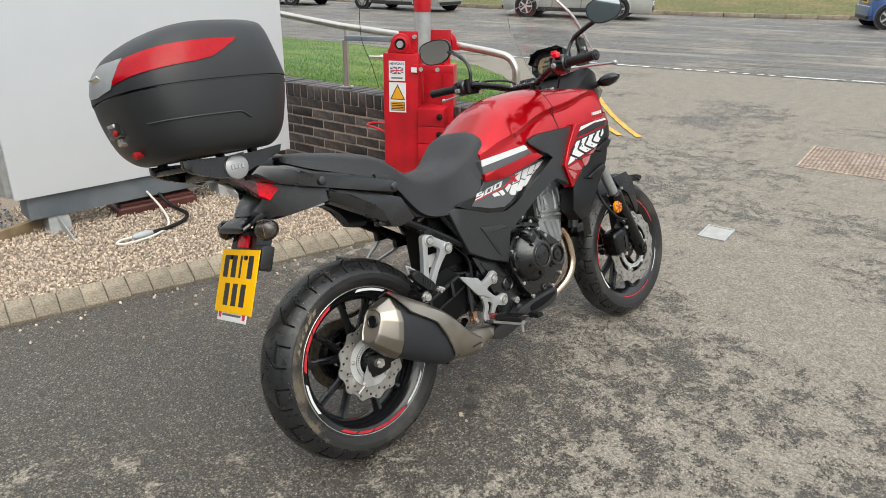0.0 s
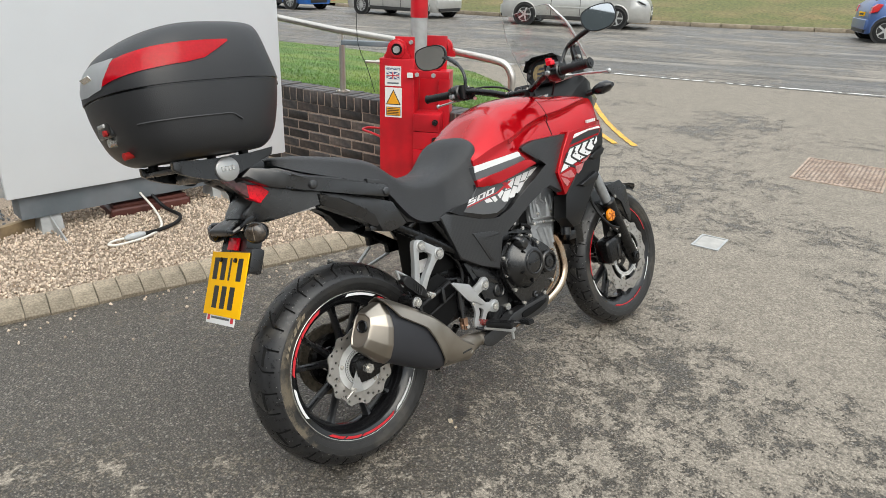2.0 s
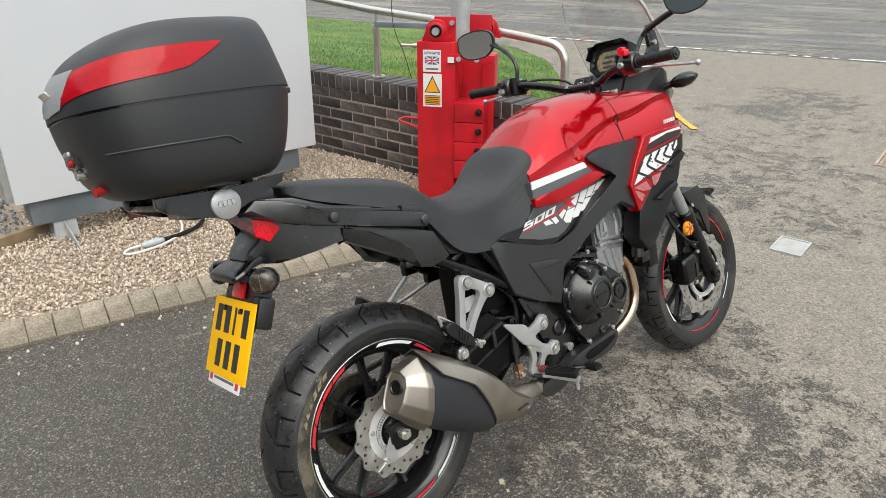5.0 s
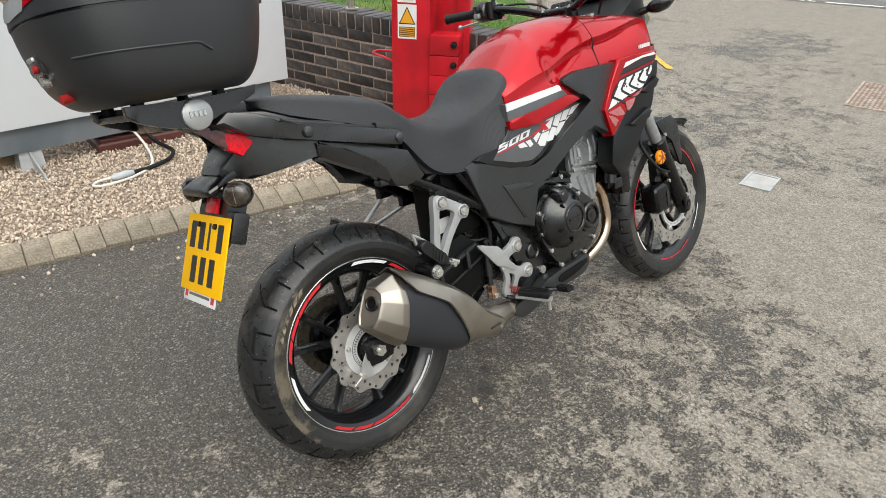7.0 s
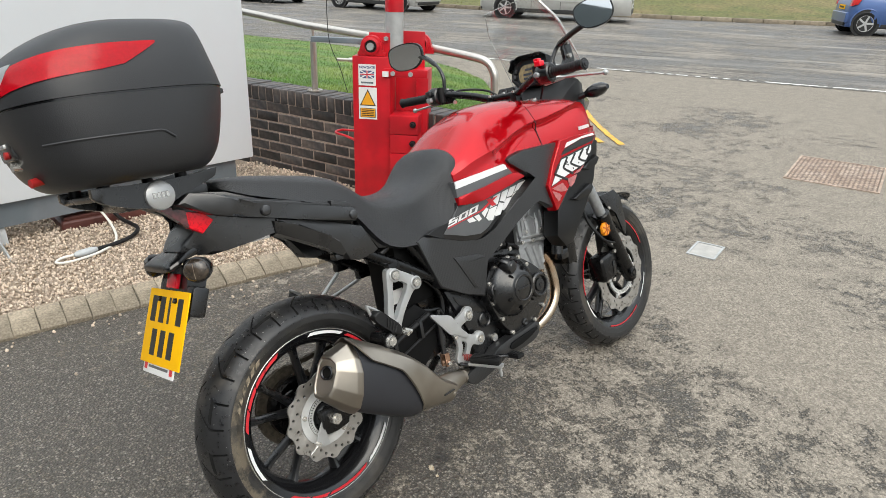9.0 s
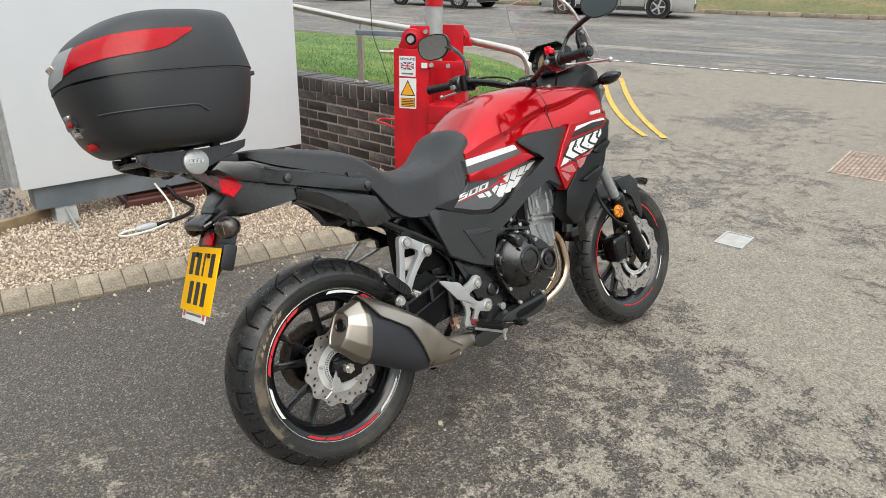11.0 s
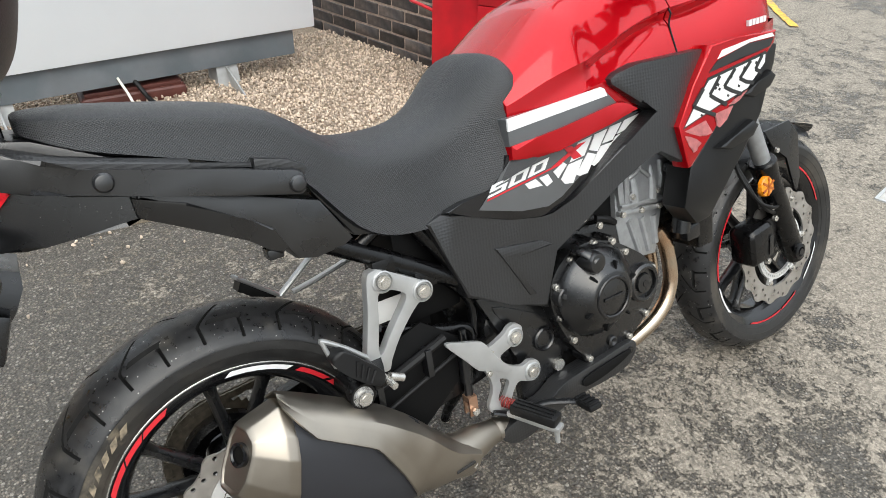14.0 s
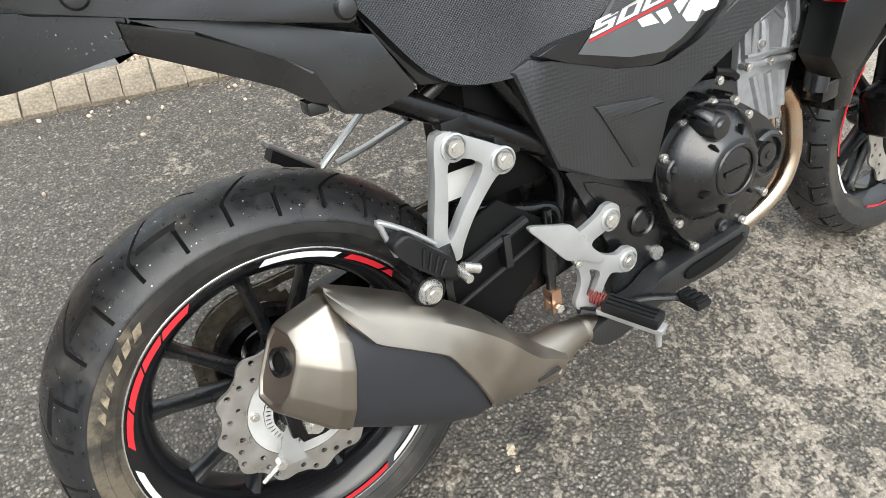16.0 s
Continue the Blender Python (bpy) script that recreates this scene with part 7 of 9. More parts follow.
part("horn_bracket", boxes((0.965, -0.165, 0.475), (1.01, -0.10, 0.51), bevel=0.006), B_GLOSS, bike)

# -- tail --
TAIL = [(-0.030, 0.850), (-0.045, 0.817), (-0.072, 0.818), (-0.120, 0.808), (-0.165, 0.801), (-0.190, 0.797), (-0.215, 0.803), (-0.245, 0.812), (-0.262, 0.822), (-0.250, 0.838), (-0.222, 0.863), (-0.206, 0.882), (-0.232, 0.905), (-0.268, 0.930), (-0.213, 0.950), (-0.145, 0.938), (-0.05, 0.895)]


def y_tail(u, v):
    f = max(0.0, min(1.0, (u + 0.30) / 0.25))
    g = max(0.0, min(1.0, (0.885 - v) / 0.075)) * max(0.0, min(1.0, (-0.10 - u) / 0.10))
    return -(0.050 + 0.088 * f) * (1 - 0.22 * g)


bm = bmesh.new()
prism(bm, TAIL, lambda u, v: -y_tail(u, v), y_tail, 0.010)
tail = part("tail_cowl", bm, B_RAIL, bike, "satin black tail cowl with rain drops")
rd = random.Random(3)
bm = bmesh.new()
for _ in range(45):
    u, v = rd.uniform(-0.20, -0.04), rd.uniform(0.818, 0.862)
    r_ = rd.uniform(0.0005, 0.0014)
    bmesh.ops.create_icosphere(bm, subdivisions=1, radius=1.0, matrix=Matrix.Translation((u, y_tail(u, v) + 0.0002, v)) @ Matrix.Diagonal((r_, r_ * 0.6, r_, 1)))
tagged(part("rain_drops", bm, mat("water", (0.8, 0.8, 0.8), 0.03, transmission=1.0), tail, "clear rain drops"), kind="stuff")
def y_flank(u, v):
    """The flank rolls under below its crease."""
    c = 0.822 - 0.62 * max(0.0, u) - 0.36 * min(0.0, u)
    return -(0.1455 - 0.42 * max(0.0, c - v) - 0.03 * max(0.0, -u))


UPPER = [(-0.052, 0.852), (0.056, 0.822), (0.187, 0.778), (0.232, 0.704), (0.214, 0.695), (0.168, 0.690), (0.138, 0.699), (0.1275, 0.721), (0.109, 0.756), (0.078, 0.7765), (0.002, 0.8225), (-0.052, 0.8435)]
pair("tail_side_panel", lambda: skin(UPPER, lambda u, v: -(0.1440 - 0.12 * max(0, 0.79 - v) - 0.03 * max(0.0, -u)), 0.05, 0.004), B_RAIL, "satin black under-seat side panel")
pair("lower_flank", lambda: skin([(-0.060, 0.8475), (0.004, 0.8250), (0.080, 0.7790), (0.1105, 0.7575), (0.1285, 0.722), (0.119, 0.711), (0.105, 0.726), (0.074, 0.747), (0.042, 0.765), (-0.010, 0.793), (-0.058, 0.818)], y_flank, 0.05, 0.004), B_RAIL, both=False)
part("panel_clip", boxes((0.098, -0.128, 0.706), (0.122, -0.100, 0.722), bevel=0.003), B_BLACK, bike)
top_rows = []
for x, z, w in ((-0.262, 0.938, 0.085), (-0.235, 0.946, 0.125), (-0.17, 0.932, 0.150), (-0.12, 0.914, 0.154), (-0.05, 0.897, 0.154), (0.02, 0.880, 0.152)):
    top_rows.append([Vector((x, -w, z - 0.020)), Vector((x, -w, z - 0.006)), Vector((x, -w + 0.010, z)), Vector((x, w - 0.010, z)), Vector((x, w, z - 0.006)), Vector((x, w, z - 0.020))])
part("tail_top_cover", loft(bmesh.new(), top_rows), B_GRAIN, bike, "charcoal plastic cover round the seat's tail")
GR = [(-0.241, 0.952), (-0.19, 0.940), (-0.165, 0.924), (-0.146, 0.911), (-0.110, 0.900), (-0.058, 0.887), (0.05, 0.861), (0.154, 0.836), (0.164, 0.830), (0.168, 0.818), (0.163, 0.800), (0.155, 0.797), (0.037, 0.828), (-0.045, 0.850), (-0.125, 0.872), (-0.165, 0.880), (-0.204, 0.895), (-0.27, 0.930)]
gr = pair("grab_rail", lambda: skin(GR, lambda u, v: -(0.164 - 0.30 * max(0, -0.14 - u)), 0.034, 0.009), B_RAIL, "satin black pillion grab rail")
for x, z in ((-0.0865, 0.878), (0.152, 0.815)):
    for s_ in (-1, 1):
        bm = bmesh.new()
        lathe(bm, [(0.0125, -0.158 * 1), (0.0125, -0.166), (0.010, -0.1695), (0.005, -0.171), (0.0, -0.171)], 20, "y", (x, 0, z))
        part("rail_cap", bm if s_ < 0 else flip(bm), B_RAIL, gr)
pair("rail_trim", lambda: skin([(-0.030, 0.8875), (0.098, 0.856), (0.099, 0.850), (-0.032, 0.880)], lambda u, v: -0.150, 0.02, 0.002), B_GRAIN)
pair("rail_trim", lambda: skin([(0.102, 0.862), (0.150, 0.850), (0.176, 0.834), (0.168, 0.822), (0.100, 0.845)], lambda u, v: -0.152, 0.02, 0.004), B_GRAIN)
pair("knee_panel", lambda: skin([(0.163, 0.822), (0.178, 0.818), (0.256, 0.712), (0.330, 0.694), (0.328, 0.686), (0.238, 0.704), (0.190, 0.778)], lambda u, v: -0.128, 0.03, 0.003), B_BLACK)
def tail_lens():
    return skin([(-0.244, 0.911), (-0.203, 0.900), (-0.184, 0.879), (-0.211, 0.853), (-0.236, 0.871)], lambda u, v: -(0.050 + 0.34 * (u + 0.30)) * (1 - 0.9 * max(0.0, 0.885 - v)) - 0.011, 0.03, 0.004)


def lens_tip():
    return loft(bmesh.new(), [[Vector((x, -y, zl)), Vector((x, -y, zh)), Vector((x, -y + 0.022, zh)), Vector((x, -y + 0.022, zl))] for x, y, zl, zh in ((-0.238, 0.084, 0.873, 0.912), (-0.252, 0.078, 0.888, 0.918), (-0.270, 0.071, 0.908, 0.928), (-0.290, 0.064, 0.928, 0.933))])


pair("tail_light", tail_lens, mat("bright red lens", (1.0, 0.012, 0.030), 0.12, spread=0.30, scale=160, specular=0.3, bump=0.0004, bump_scale=220), "red tail light", both=False)
pair("tail_light_tip", lens_tip, mat("smoked lens over red", (0.16, 0.028, 0.030), 0.10, spread=0.6, scale=70, coat=0.4), "smoked tip of the tail light", both=False)
# arm, plate holder, plate, reflector and indicators
bm = bmesh.new()
loft(bm, [[Vector((x, w * math.copysign(abs(math.cos(a)) ** 0.6, math.cos(a)), z + h * math.copysign(abs(math.sin(a)) ** 0.6, math.sin(a)))) for a in [2 * math.pi * k / 20 for k in range(20)]] for x, z, w, h in ((-0.17, 0.826, 0.070, 0.024), (-0.215, 0.822, 0.062, 0.017), (-0.250, 0.812, 0.066, 0.013), (-0.280, 0.800, 0.082, 0.012), (-0.300, 0.792, 0.078, 0.010), (-0.304, 0.790, 0.070, 0.006))])
part("plate_arm", bm, B_BLACK, bike, "black arm carrying the number plate")
pm = basis((-0.3105, 0.018, 0.650), (0, -1, 0), (0.068, 0, 0.160))
bm = bmesh.new()
loft(bm, [[pm @ Vector((x, y, z)) for x, z in ((-w, -0.006), (w, -0.006), (w * 0.9, -d), (-w * 0.9, -d))] for y, w, d in ((-0.08, 0.045, 0.012), (0.0, 0.060, 0.022), (0.06, 0.072, 0.040), (0.10, 0.078, 0.052), (0.13, 0.070, 0.056), (0.150, 0.060, 0.050))])
part("plate_holder", bm, B_BLACK, bike, "black plate holder")
part("holder_corner", boxes((0.060, 0.035, -0.045), (0.112, 0.105, -0.006), pm, bevel=0.008), B_BLACK, bike)
np_ = part("number_plate", boxes((-0.1145, -0.089, -0.002), (0.1145, 0.089, 0.002), pm, bevel=0.0015), B_YELLOW, bike, "yellow number plate with plain black bars")
for row, n, z0 in ((0, 4, 0.010), (1, 3, -0.069)):
    wd = 0.029
    x0 = -(n * wd + (n - 1) * 0.021) / 2
    for k in range(n):
        a = x0 + k * (wd + 0.021)
        part("plate_bar", boxes((a, z0, 0.0022), (a + (wd if k != 2 or row else 0.011), z0 + 0.062, 0.0028), pm), M_PRINT, np_, smooth=False)
ft = part("plate_footer", boxes((-0.095, -0.112, -0.0035), (0.085, -0.082, -0.001), pm, bevel=0.001), M_WHITE, np_, "white dealer strip under the plate")
part("print_bar", boxes((-0.062, -0.098, -0.0009), (0.052, -0.092, -0.0003), pm), B_DECAL_G, ft, smooth=False)
for x in (-0.078, 0.070):
    part("print_mark", boxes((x - 0.008, -0.104, -0.0009), (x + 0.008, -0.086, -0.0003), pm), B_DECAL_R, ft, smooth=False)
for x in (-0.045, 0.045):
    bm = bmesh.new()
    cyl(bm, pm @ Vector((x, 0.066, 0.002)), pm @ Vector((x, 0.066, 0.008)), 0.007, 0.006, seg=14)
    part("plate_screw", bm, B_GLOSS, np_)
part("rear_reflector", boxes((-0.016, 0.094, -0.004), (0.040, 0.129, 0.006), pm, bevel=0.003), B_LENS_R, bike, "small red rectangular reflector")


B_PALE_RIB = mat("moulded lens rib", (0.20, 0.16, 0.12), 0.15, spread=0.4, scale=90, coat=0.5)


def indicator(x, y, z, side, label=""):
    """A rear indicator: a black bowl with a clear domed lens facing back."""
    turn = radians(42 if side < 0 else -30)
    ct, st_ = math.cos(turn), math.sin(turn)

    def oval(q, r_):
        return [Vector((x + q * ct - r_ * 1.12 * math.cos(a) * st_, y + q * st_ + r_ * 1.12 * math.cos(a) * ct, z + r_ * math.sin(a))) for a in [2 * math.pi * k / 24 for k in range(24)]]
    e = part("indicator", loft(bmesh.new(), [oval(q, r_) for q, r_ in ((0.040, 0.008), (0.034, 0.017), (0.022, 0.0250), (0.004, 0.0285), (-0.004, 0.0285), (-0.005, 0.0265))]), B_BLACK, bike, label)
    lens = part("lens", loft(bmesh.new(), [oval(q, r_) for q, r_ in ((-0.003, 0.0262), (-0.009, 0.0250), (-0.015, 0.019), (-0.018, 0.010), (-0.0185, 0.003))]), B_LENS_C, e, "clear indicator lens")
    for k in range(5):
        q = -0.0172 + 0.0016 * abs(k - 2)
        h = 0.017 - 0.0035 * abs(k - 2)
        o = Vector((x + q * ct - (k - 2) * 0.0085 * st_, y + q * st_ + (k - 2) * 0.0085 * ct, z))
        part("lens_rib", tube(bmesh.new(), [o + Vector((0, 0, -h)), o + Vector((-0.0015 * ct, -0.0015 * st_, 0)), o + Vector((0, 0, h))], 0.0008, 5), B_PALE_RIB, lens)
    part("stem", tube(bmesh.new(), [(x + 0.015, y - side * 0.01, z), (x + 0.012, y - side * 0.07, z + 0.006)], 0.011, 10, radii=[0.012, 0.014]), B_BLACK, e)
    return e


indicator(-0.262, -0.128, 0.783, -1, "black rear indicator with clear lens")
indicator(-0.266, 0.118, 0.785, 1, "black rear indicator with clear lens")

# -- fork, front mudguard and brake --
FD = Vector((-0.4462, 0, 0.8949))
F0 = Vector((FX + 0.018, 0, FZ - 0.012))
for s_ in (-1, 1):
    o = F0 + Vector((0, s_ * 0.10, 0))
    bm = bmesh.new()
    tube(bm, [o - FD * 0.02, o + FD * 0.03, o + FD * 0.26, o + FD * 0.305, o + FD * 0.31], 0.03, 20, radii=[0.024, 0.029, 0.0295, 0.033, 0.030])
    lg = part("fork_leg", bm, B_METAL, bike, "black fork slider with grey stanchion")
    bm = bmesh.new()
    cyl(bm, o + FD * 0.30, o + FD * 0.80, 0.0205, seg=20)
    part("stanchion", bm, B_CAST, lg)
    bm = bmesh.new()
    lathe(bm, [(0.0215, s_ * 0.026), (0.020, s_ * 0.034), (0.013, s_ * 0.036), (0.011, s_ * 0.032), (0, s_ * 0.032)], 20, "y", (FX, s_ * 0.10, FZ))
    part("axle_clamp", bm, B_METAL, lg)
    bm = bmesh.new()
    cyl(bm, (FX, s_ * 0.13, FZ), (FX, s_ * 0.137, FZ), 0.009, seg=6)
    part("axle_end", bm, B_GLOSS, lg)
bm = bmesh.new()
cyl(bm, (FX, -0.10, FZ), (FX, 0.10, FZ), 0.014, seg=16)
part("front_axle", bm, B_BOLT, bike)
AX, AY, AZ = 1.307, -0.127, 0.503
bm = bmesh.new()
lathe(bm, [(0.0, AY), (0.012, AY + 0.0005), (0.0235, AY + 0.003), (0.0262, AY + 0.007), (0.0262, AY + 0.014)], 28, "y", (AX, 0, AZ))
B_AMBER_D = mat("dark amber facet", (0.42, 0.10, 0.004), 0.15, spread=0.3, scale=180, coat=0.6)
am = part("amber_reflector", bm, B_AMBER, bike, "round amber fork reflector")
for a in (30, 90, 150):
    part("reflector_rib", boxes((-0.0225, AY - 0.0004, -0.0028), (0.0225, AY + 0.0045, 0.0028), Matrix.Translation((AX, 0, AZ)) @ Matrix.Rotation(radians(a), 4, "Y")), B_AMBER_D, am)
part("reflector_bracket", boxes((AX - 0.03, AY + 0.012, AZ - 0.008), (AX + 0.01, AY + 0.03, AZ + 0.008), bevel=0.002), B_METAL, bike)


def guard_arc(r, a0, a1, half, n=18):
    rings = []
    for k in range(n):
        a = radians(a0 + (a1 - a0) * k / (n - 1))
        row = []
        for j in range(11):
            u = -1 + 2 * j / 10
            rr = r - 0.032 * abs(u) ** 2.6
            row.append(Vector((FX + rr * math.cos(a), half * u * (1 - 0.25 * abs(k / (n - 1) - 0.5)), FZ + rr * math.sin(a))))
        rings.append(row)
    bm = bmesh.new()
    loft(bm, rings, closed=False, caps=False)
    bmesh.ops.solidify(bm, geom=list(bm.faces), thickness=0.004)
    return bm


# Black plastic raised to grey: sky sheen is put into the base colour.
B_GUARD = mat("sheen-grey mudguard plastic", (0.026, 0.027, 0.029), 0.30, spread=0.15, scale=18, rough_spread=0.08, specular=0.6)
fg = part("front_mudguard", guard_arc(0.325, 60, 150, 0.072), B_GUARD, bike, "satin black front mudguard")
tip = bmesh.new()
loft(tip, [[Vector((FX + q * math.cos(radians(a)), y, FZ + q * math.sin(radians(a)) + dz)) for y in (-w, -w * 0.5, 0, w * 0.5, w)] for a, q, w, dz in ((66, 0.324, 0.062, 0.003), (60, 0.330, 0.056, 0.003), (55, 0.333, 0.040, 0.0), (51, 0.334, 0.014, -0.003))], closed=False, caps=False)
bmesh.ops.solidify(tip, geom=list(tip.faces), thickness=0.004)
part("mudguard_beak", tip, B_GUARD, fg)
for s_ in (-1, 1):
    def brace():
        bm = bmesh.new()
        prism(bm, [(1.36, 0.620), (1.46, 0.628), (1.50, 0.585), (1.515, 0.47), (1.505, 0.435), (1.492, 0.445), (1.455, 0.535), (1.40, 0.57)], -0.078, -0.072, 0.0015)
        return bm
    part("mudguard_stay", brace() if s_ < 0 else flip(brace()), B_BLACK, fg)
for x, z in ((1.405, 0.565), (1.475, 0.42), (1.385, 0.545)):
    bolt(fg, x, -0.080, z, 0.007, 0.006)
cal = part("front_caliper", boxes((1.255, -0.125, 0.305), (1.345, -0.050, 0.405), Matrix.Translation((1.30, 0, 0.35)) @ Matrix.Rotation(radians(-8), 4, "Y") @ Matrix.Translation((-1.30, 0, -0.35)), bevel=0.022, segments=3), B_METAL, bike, "black two-piston front brake caliper")
part("caliper_bridge", plate([(1.325, 0.405), (1.375, 0.41), (1.375, 0.335), (1.345, 0.30), (1.325, 0.31)], [], -0.09, -0.106, 0.003), B_METAL, cal)
part("caliper_bars", boxes((1.315, -0.1272, 0.325), (1.330, -0.1258, 0.375), bevel=0.0005), B_BLACK, cal, "worn bar of moulded lettering")
for x, z in ((1.345, 0.435), (1.362, 0.405), (1.335, 0.298)):
    bolt(cal, x, -0.106, z, 0.0085, 0.008)
part("brake_hose", tube(bmesh.new(), curve([(1.345, -0.115, 0.425), (1.29, -0.13, 0.455), (1.245, -0.12, 0.505), (1.225, -0.10, 0.56), (1.215, -0.09, 0.63)]), 0.0055, 8), M_RUBBER, bike)
part("brake_hose", tube(bmesh.new(), curve([(1.355, -0.12, 0.44), (1.31, -0.135, 0.452), (1.26, -0.13, 0.48), (1.235, -0.11, 0.54), (1.21, -0.085, 0.60)]), 0.004, 8), M_RUBBER, bike)
part("fork_yoke", boxes((1.06, -0.13, 0.955), (1.14, 0.13, 0.985), bevel=0.01), B_METAL, bike)

# -- cockpit --
B_COWL = mat("matt black cowl plastic", (0.0075, 0.0075, 0.0080), 0.5, spread=0.2, scale=25, specular=0.3)
part("cockpit_cowl", loft(bmesh.new(), [[Vector((x, y, z)) for y, z in ((-w, z0), (-w * 0.98, z1 - 0.02), (-w * 0.8, z1), (w * 0.8, z1), (w * 0.98, z1 - 0.02), (w, z0))] for x, w, z0, z1 in ((1.05, 0.10, 0.95, 0.985), (1.09, 0.14, 0.94, 1.005), (1.14, 0.165, 0.93, 1.055), (1.20, 0.165, 0.92, 1.085), (1.27, 0.13, 0.90, 1.07), (1.33, 0.07, 0.89, 1.02))]), B_COWL, bike, "satin black cockpit cowl")
part("headlight", loft(bmesh.new(), [[Vector((x, y * w, z + dz * h)) for y, dz in ((-1, 0.2), (-0.7, 0.9), (0, 1), (0.7, 0.9), (1, 0.2), (0.5, -0.9), (-0.5, -0.9))] for x, w, z, h in ((1.26, 0.13, 0.97, 0.09), (1.33, 0.11, 0.965, 0.075), (1.365, 0.07, 0.96, 0.05))]), B_LENS_C, bike, "clear headlight")
part("beak", skin([(1.17, 0.87), (1.21, 0.905), (1.255, 0.86), (1.245, 0.842), (1.19, 0.846)], lambda u, v: -0.17, 0.34, 0.006), B_BLACK, bike)
dm = basis((1.160, 0.0, 1.118), (0, -1, 0), (0.36, 0, 0.93))
DASH = [(-0.094, 0.008), (-0.080, 0.044), (-0.052, 0.060), (0.052, 0.060), (0.080, 0.044), (0.094, 0.008), (0.090, -0.022), (0.056, -0.052), (-0.056, -0.052), (-0.090, -0.022)]
GLASS = [(-0.060, 0.006), (-0.052, 0.026), (-0.040, 0.033), (0.040, 0.033), (0.054, 0.026), (0.062, 0.006), (0.058, -0.016), (0.044, -0.032), (-0.044, -0.032), (-0.056, -0.016)]


def rim_loft(levels):
    """The panel's outline at several sizes and heights, joined."""
    return loft(bmesh.new(), [[dm @ Vector((x * k, y * k, z)) for x, y in DASH] for k, z in levels])


dash = part("instrument_panel", rim_loft(((0.62, -0.045), (0.90, -0.030), (0.99, -0.006), (0.97, 0.006), (0.86, 0.010), (0.80, 0.002), (0.50, 0.002))), B_COWL, bike, "black digital instrument panel")
bm = bmesh.new()
loft(bm, [[dm @ Vector((x, y, z)) for x, y in GLASS] for z in (0.001, 0.0042)])
part("display", bm, mat("dim amber-brown display", (0.150, 0.098, 0.028), 0.12, spread=0.5, scale=55, coat=0.5), dash, "dim amber-brown liquid-crystal display")
for x0_, x1_, y_ in ((-0.030, 0.030, 0.014), (-0.036, 0.004, -0.004), (0.012, 0.034, -0.006), (-0.032, 0.028, -0.020)):
    part("display_segment", boxes((x0_, y_ - 0.004, 0.0040), (x1_, y_ + 0.004, 0.0048), dm), B_GLOSS, dash, "dark display segments", smooth=False)
for y_ in (-0.010, 0.012):
    part("side_button", boxes((-0.078, y_ - 0.007, 0.001), (-0.067, y_ + 0.007, 0.011), dm, bevel=0.002), B_GRAIN, dash)
HOOD = [(-0.093, 0.010), (-0.080, 0.045), (-0.052, 0.061), (0.052, 0.061), (0.080, 0.045), (0.093, 0.010)]
bm = loft(bmesh.new(), [[dm @ Vector((x * k, y * k, z)) for x, y in HOOD] for k, z in ((1.0, -0.02), (1.02, 0.012), (0.98, 0.030))], closed=False, caps=False)
bmesh.ops.solidify(bm, geom=list(bm.faces), thickness=0.0035)
part("hood", bm, B_BLACK, dash)
part("screen_knob", boxes((1.165, 0.080, 1.145), (1.195, 0.104, 1.180), bevel=0.008), B_BLACK, bike, "black windscreen fixing knob")
# socket panel beside the steering head, with its round cap
sp_m = basis((1.105, 0.100, 1.055), (-0.12, -1, 0.0), (0.55, 0, 0.83))
part("socket_panel", boxes((-0.040, -0.034, -0.012), (0.040, 0.032, 0.004), sp_m, bevel=0.010, segments=3), B_COWL, bike, "black inner panel with a round socket")
bm = bmesh.new()
lathe(bm, [(0.0, 0.008), (0.011, 0.008), (0.0135, 0.011), (0.0165, 0.010), (0.017, 0.002)], 24, "z")
bmesh.ops.transform(bm, matrix=sp_m @ Matrix.Translation((0.006, 0.004, 0)), verts=bm.verts)
part("power_socket", bm, B_BLACK, bike, "capped black power socket")
bm = bmesh.new()
lathe(bm, [(0.0, 0.0115), (0.0035, 0.0112), (0.0050, 0.0085)], 16, "z")
bmesh.ops.transform(bm, matrix=sp_m @ Matrix.Translation((0.004, 0.007, 0)), verts=bm.verts)
part("socket_stud", bm, B_BOLT, bike)
BAR = [(0.885, -0.41, 1.096), (0.90, -0.28, 1.094), (0.925, -0.20, 1.093), (0.965, -0.12, 1.072), (0.985, -0.06, 1.052), (0.987, 0, 1.050)]
bar = part("handlebar", tube(bmesh.new(), [Vector(p) for p in curve(BAR + [(x, -y, z) for x, y, z in BAR[-2::-1]], 5)], 0.0115, 12), B_METAL, bike, "black tubular handlebar")
part("bar_clamp", boxes((0.970, -0.068, 1.020), (1.006, -0.040, 1.058), bevel=0.008), B_METAL, bar)
part("bar_clamp", boxes((0.970, 0.040, 1.020), (1.006, 0.068, 1.058), bevel=0.008), B_METAL, bar)
for y in (-0.054, 0.054):
    for x in (0.976, 1.000):
        bm = bmesh.new()
        cyl(bm, (x, y, 1.055), (x, y, 1.064), 0.006, seg=12)
        part("clamp_bolt", bm, B_BOLT, bar)
part("top_yoke", boxes((0.975, -0.12, 1.000), (1.05, 0.12, 1.020), bevel=0.008), B_METAL, bike, "black top yoke")
for y in (-0.10, 0.10):
    bm = bmesh.new()
    cyl(bm, (1.02, y, 1.0), (1.016, y, 1.026), 0.014, seg=16)
    part("fork_cap", bm, B_BOLT, bike)
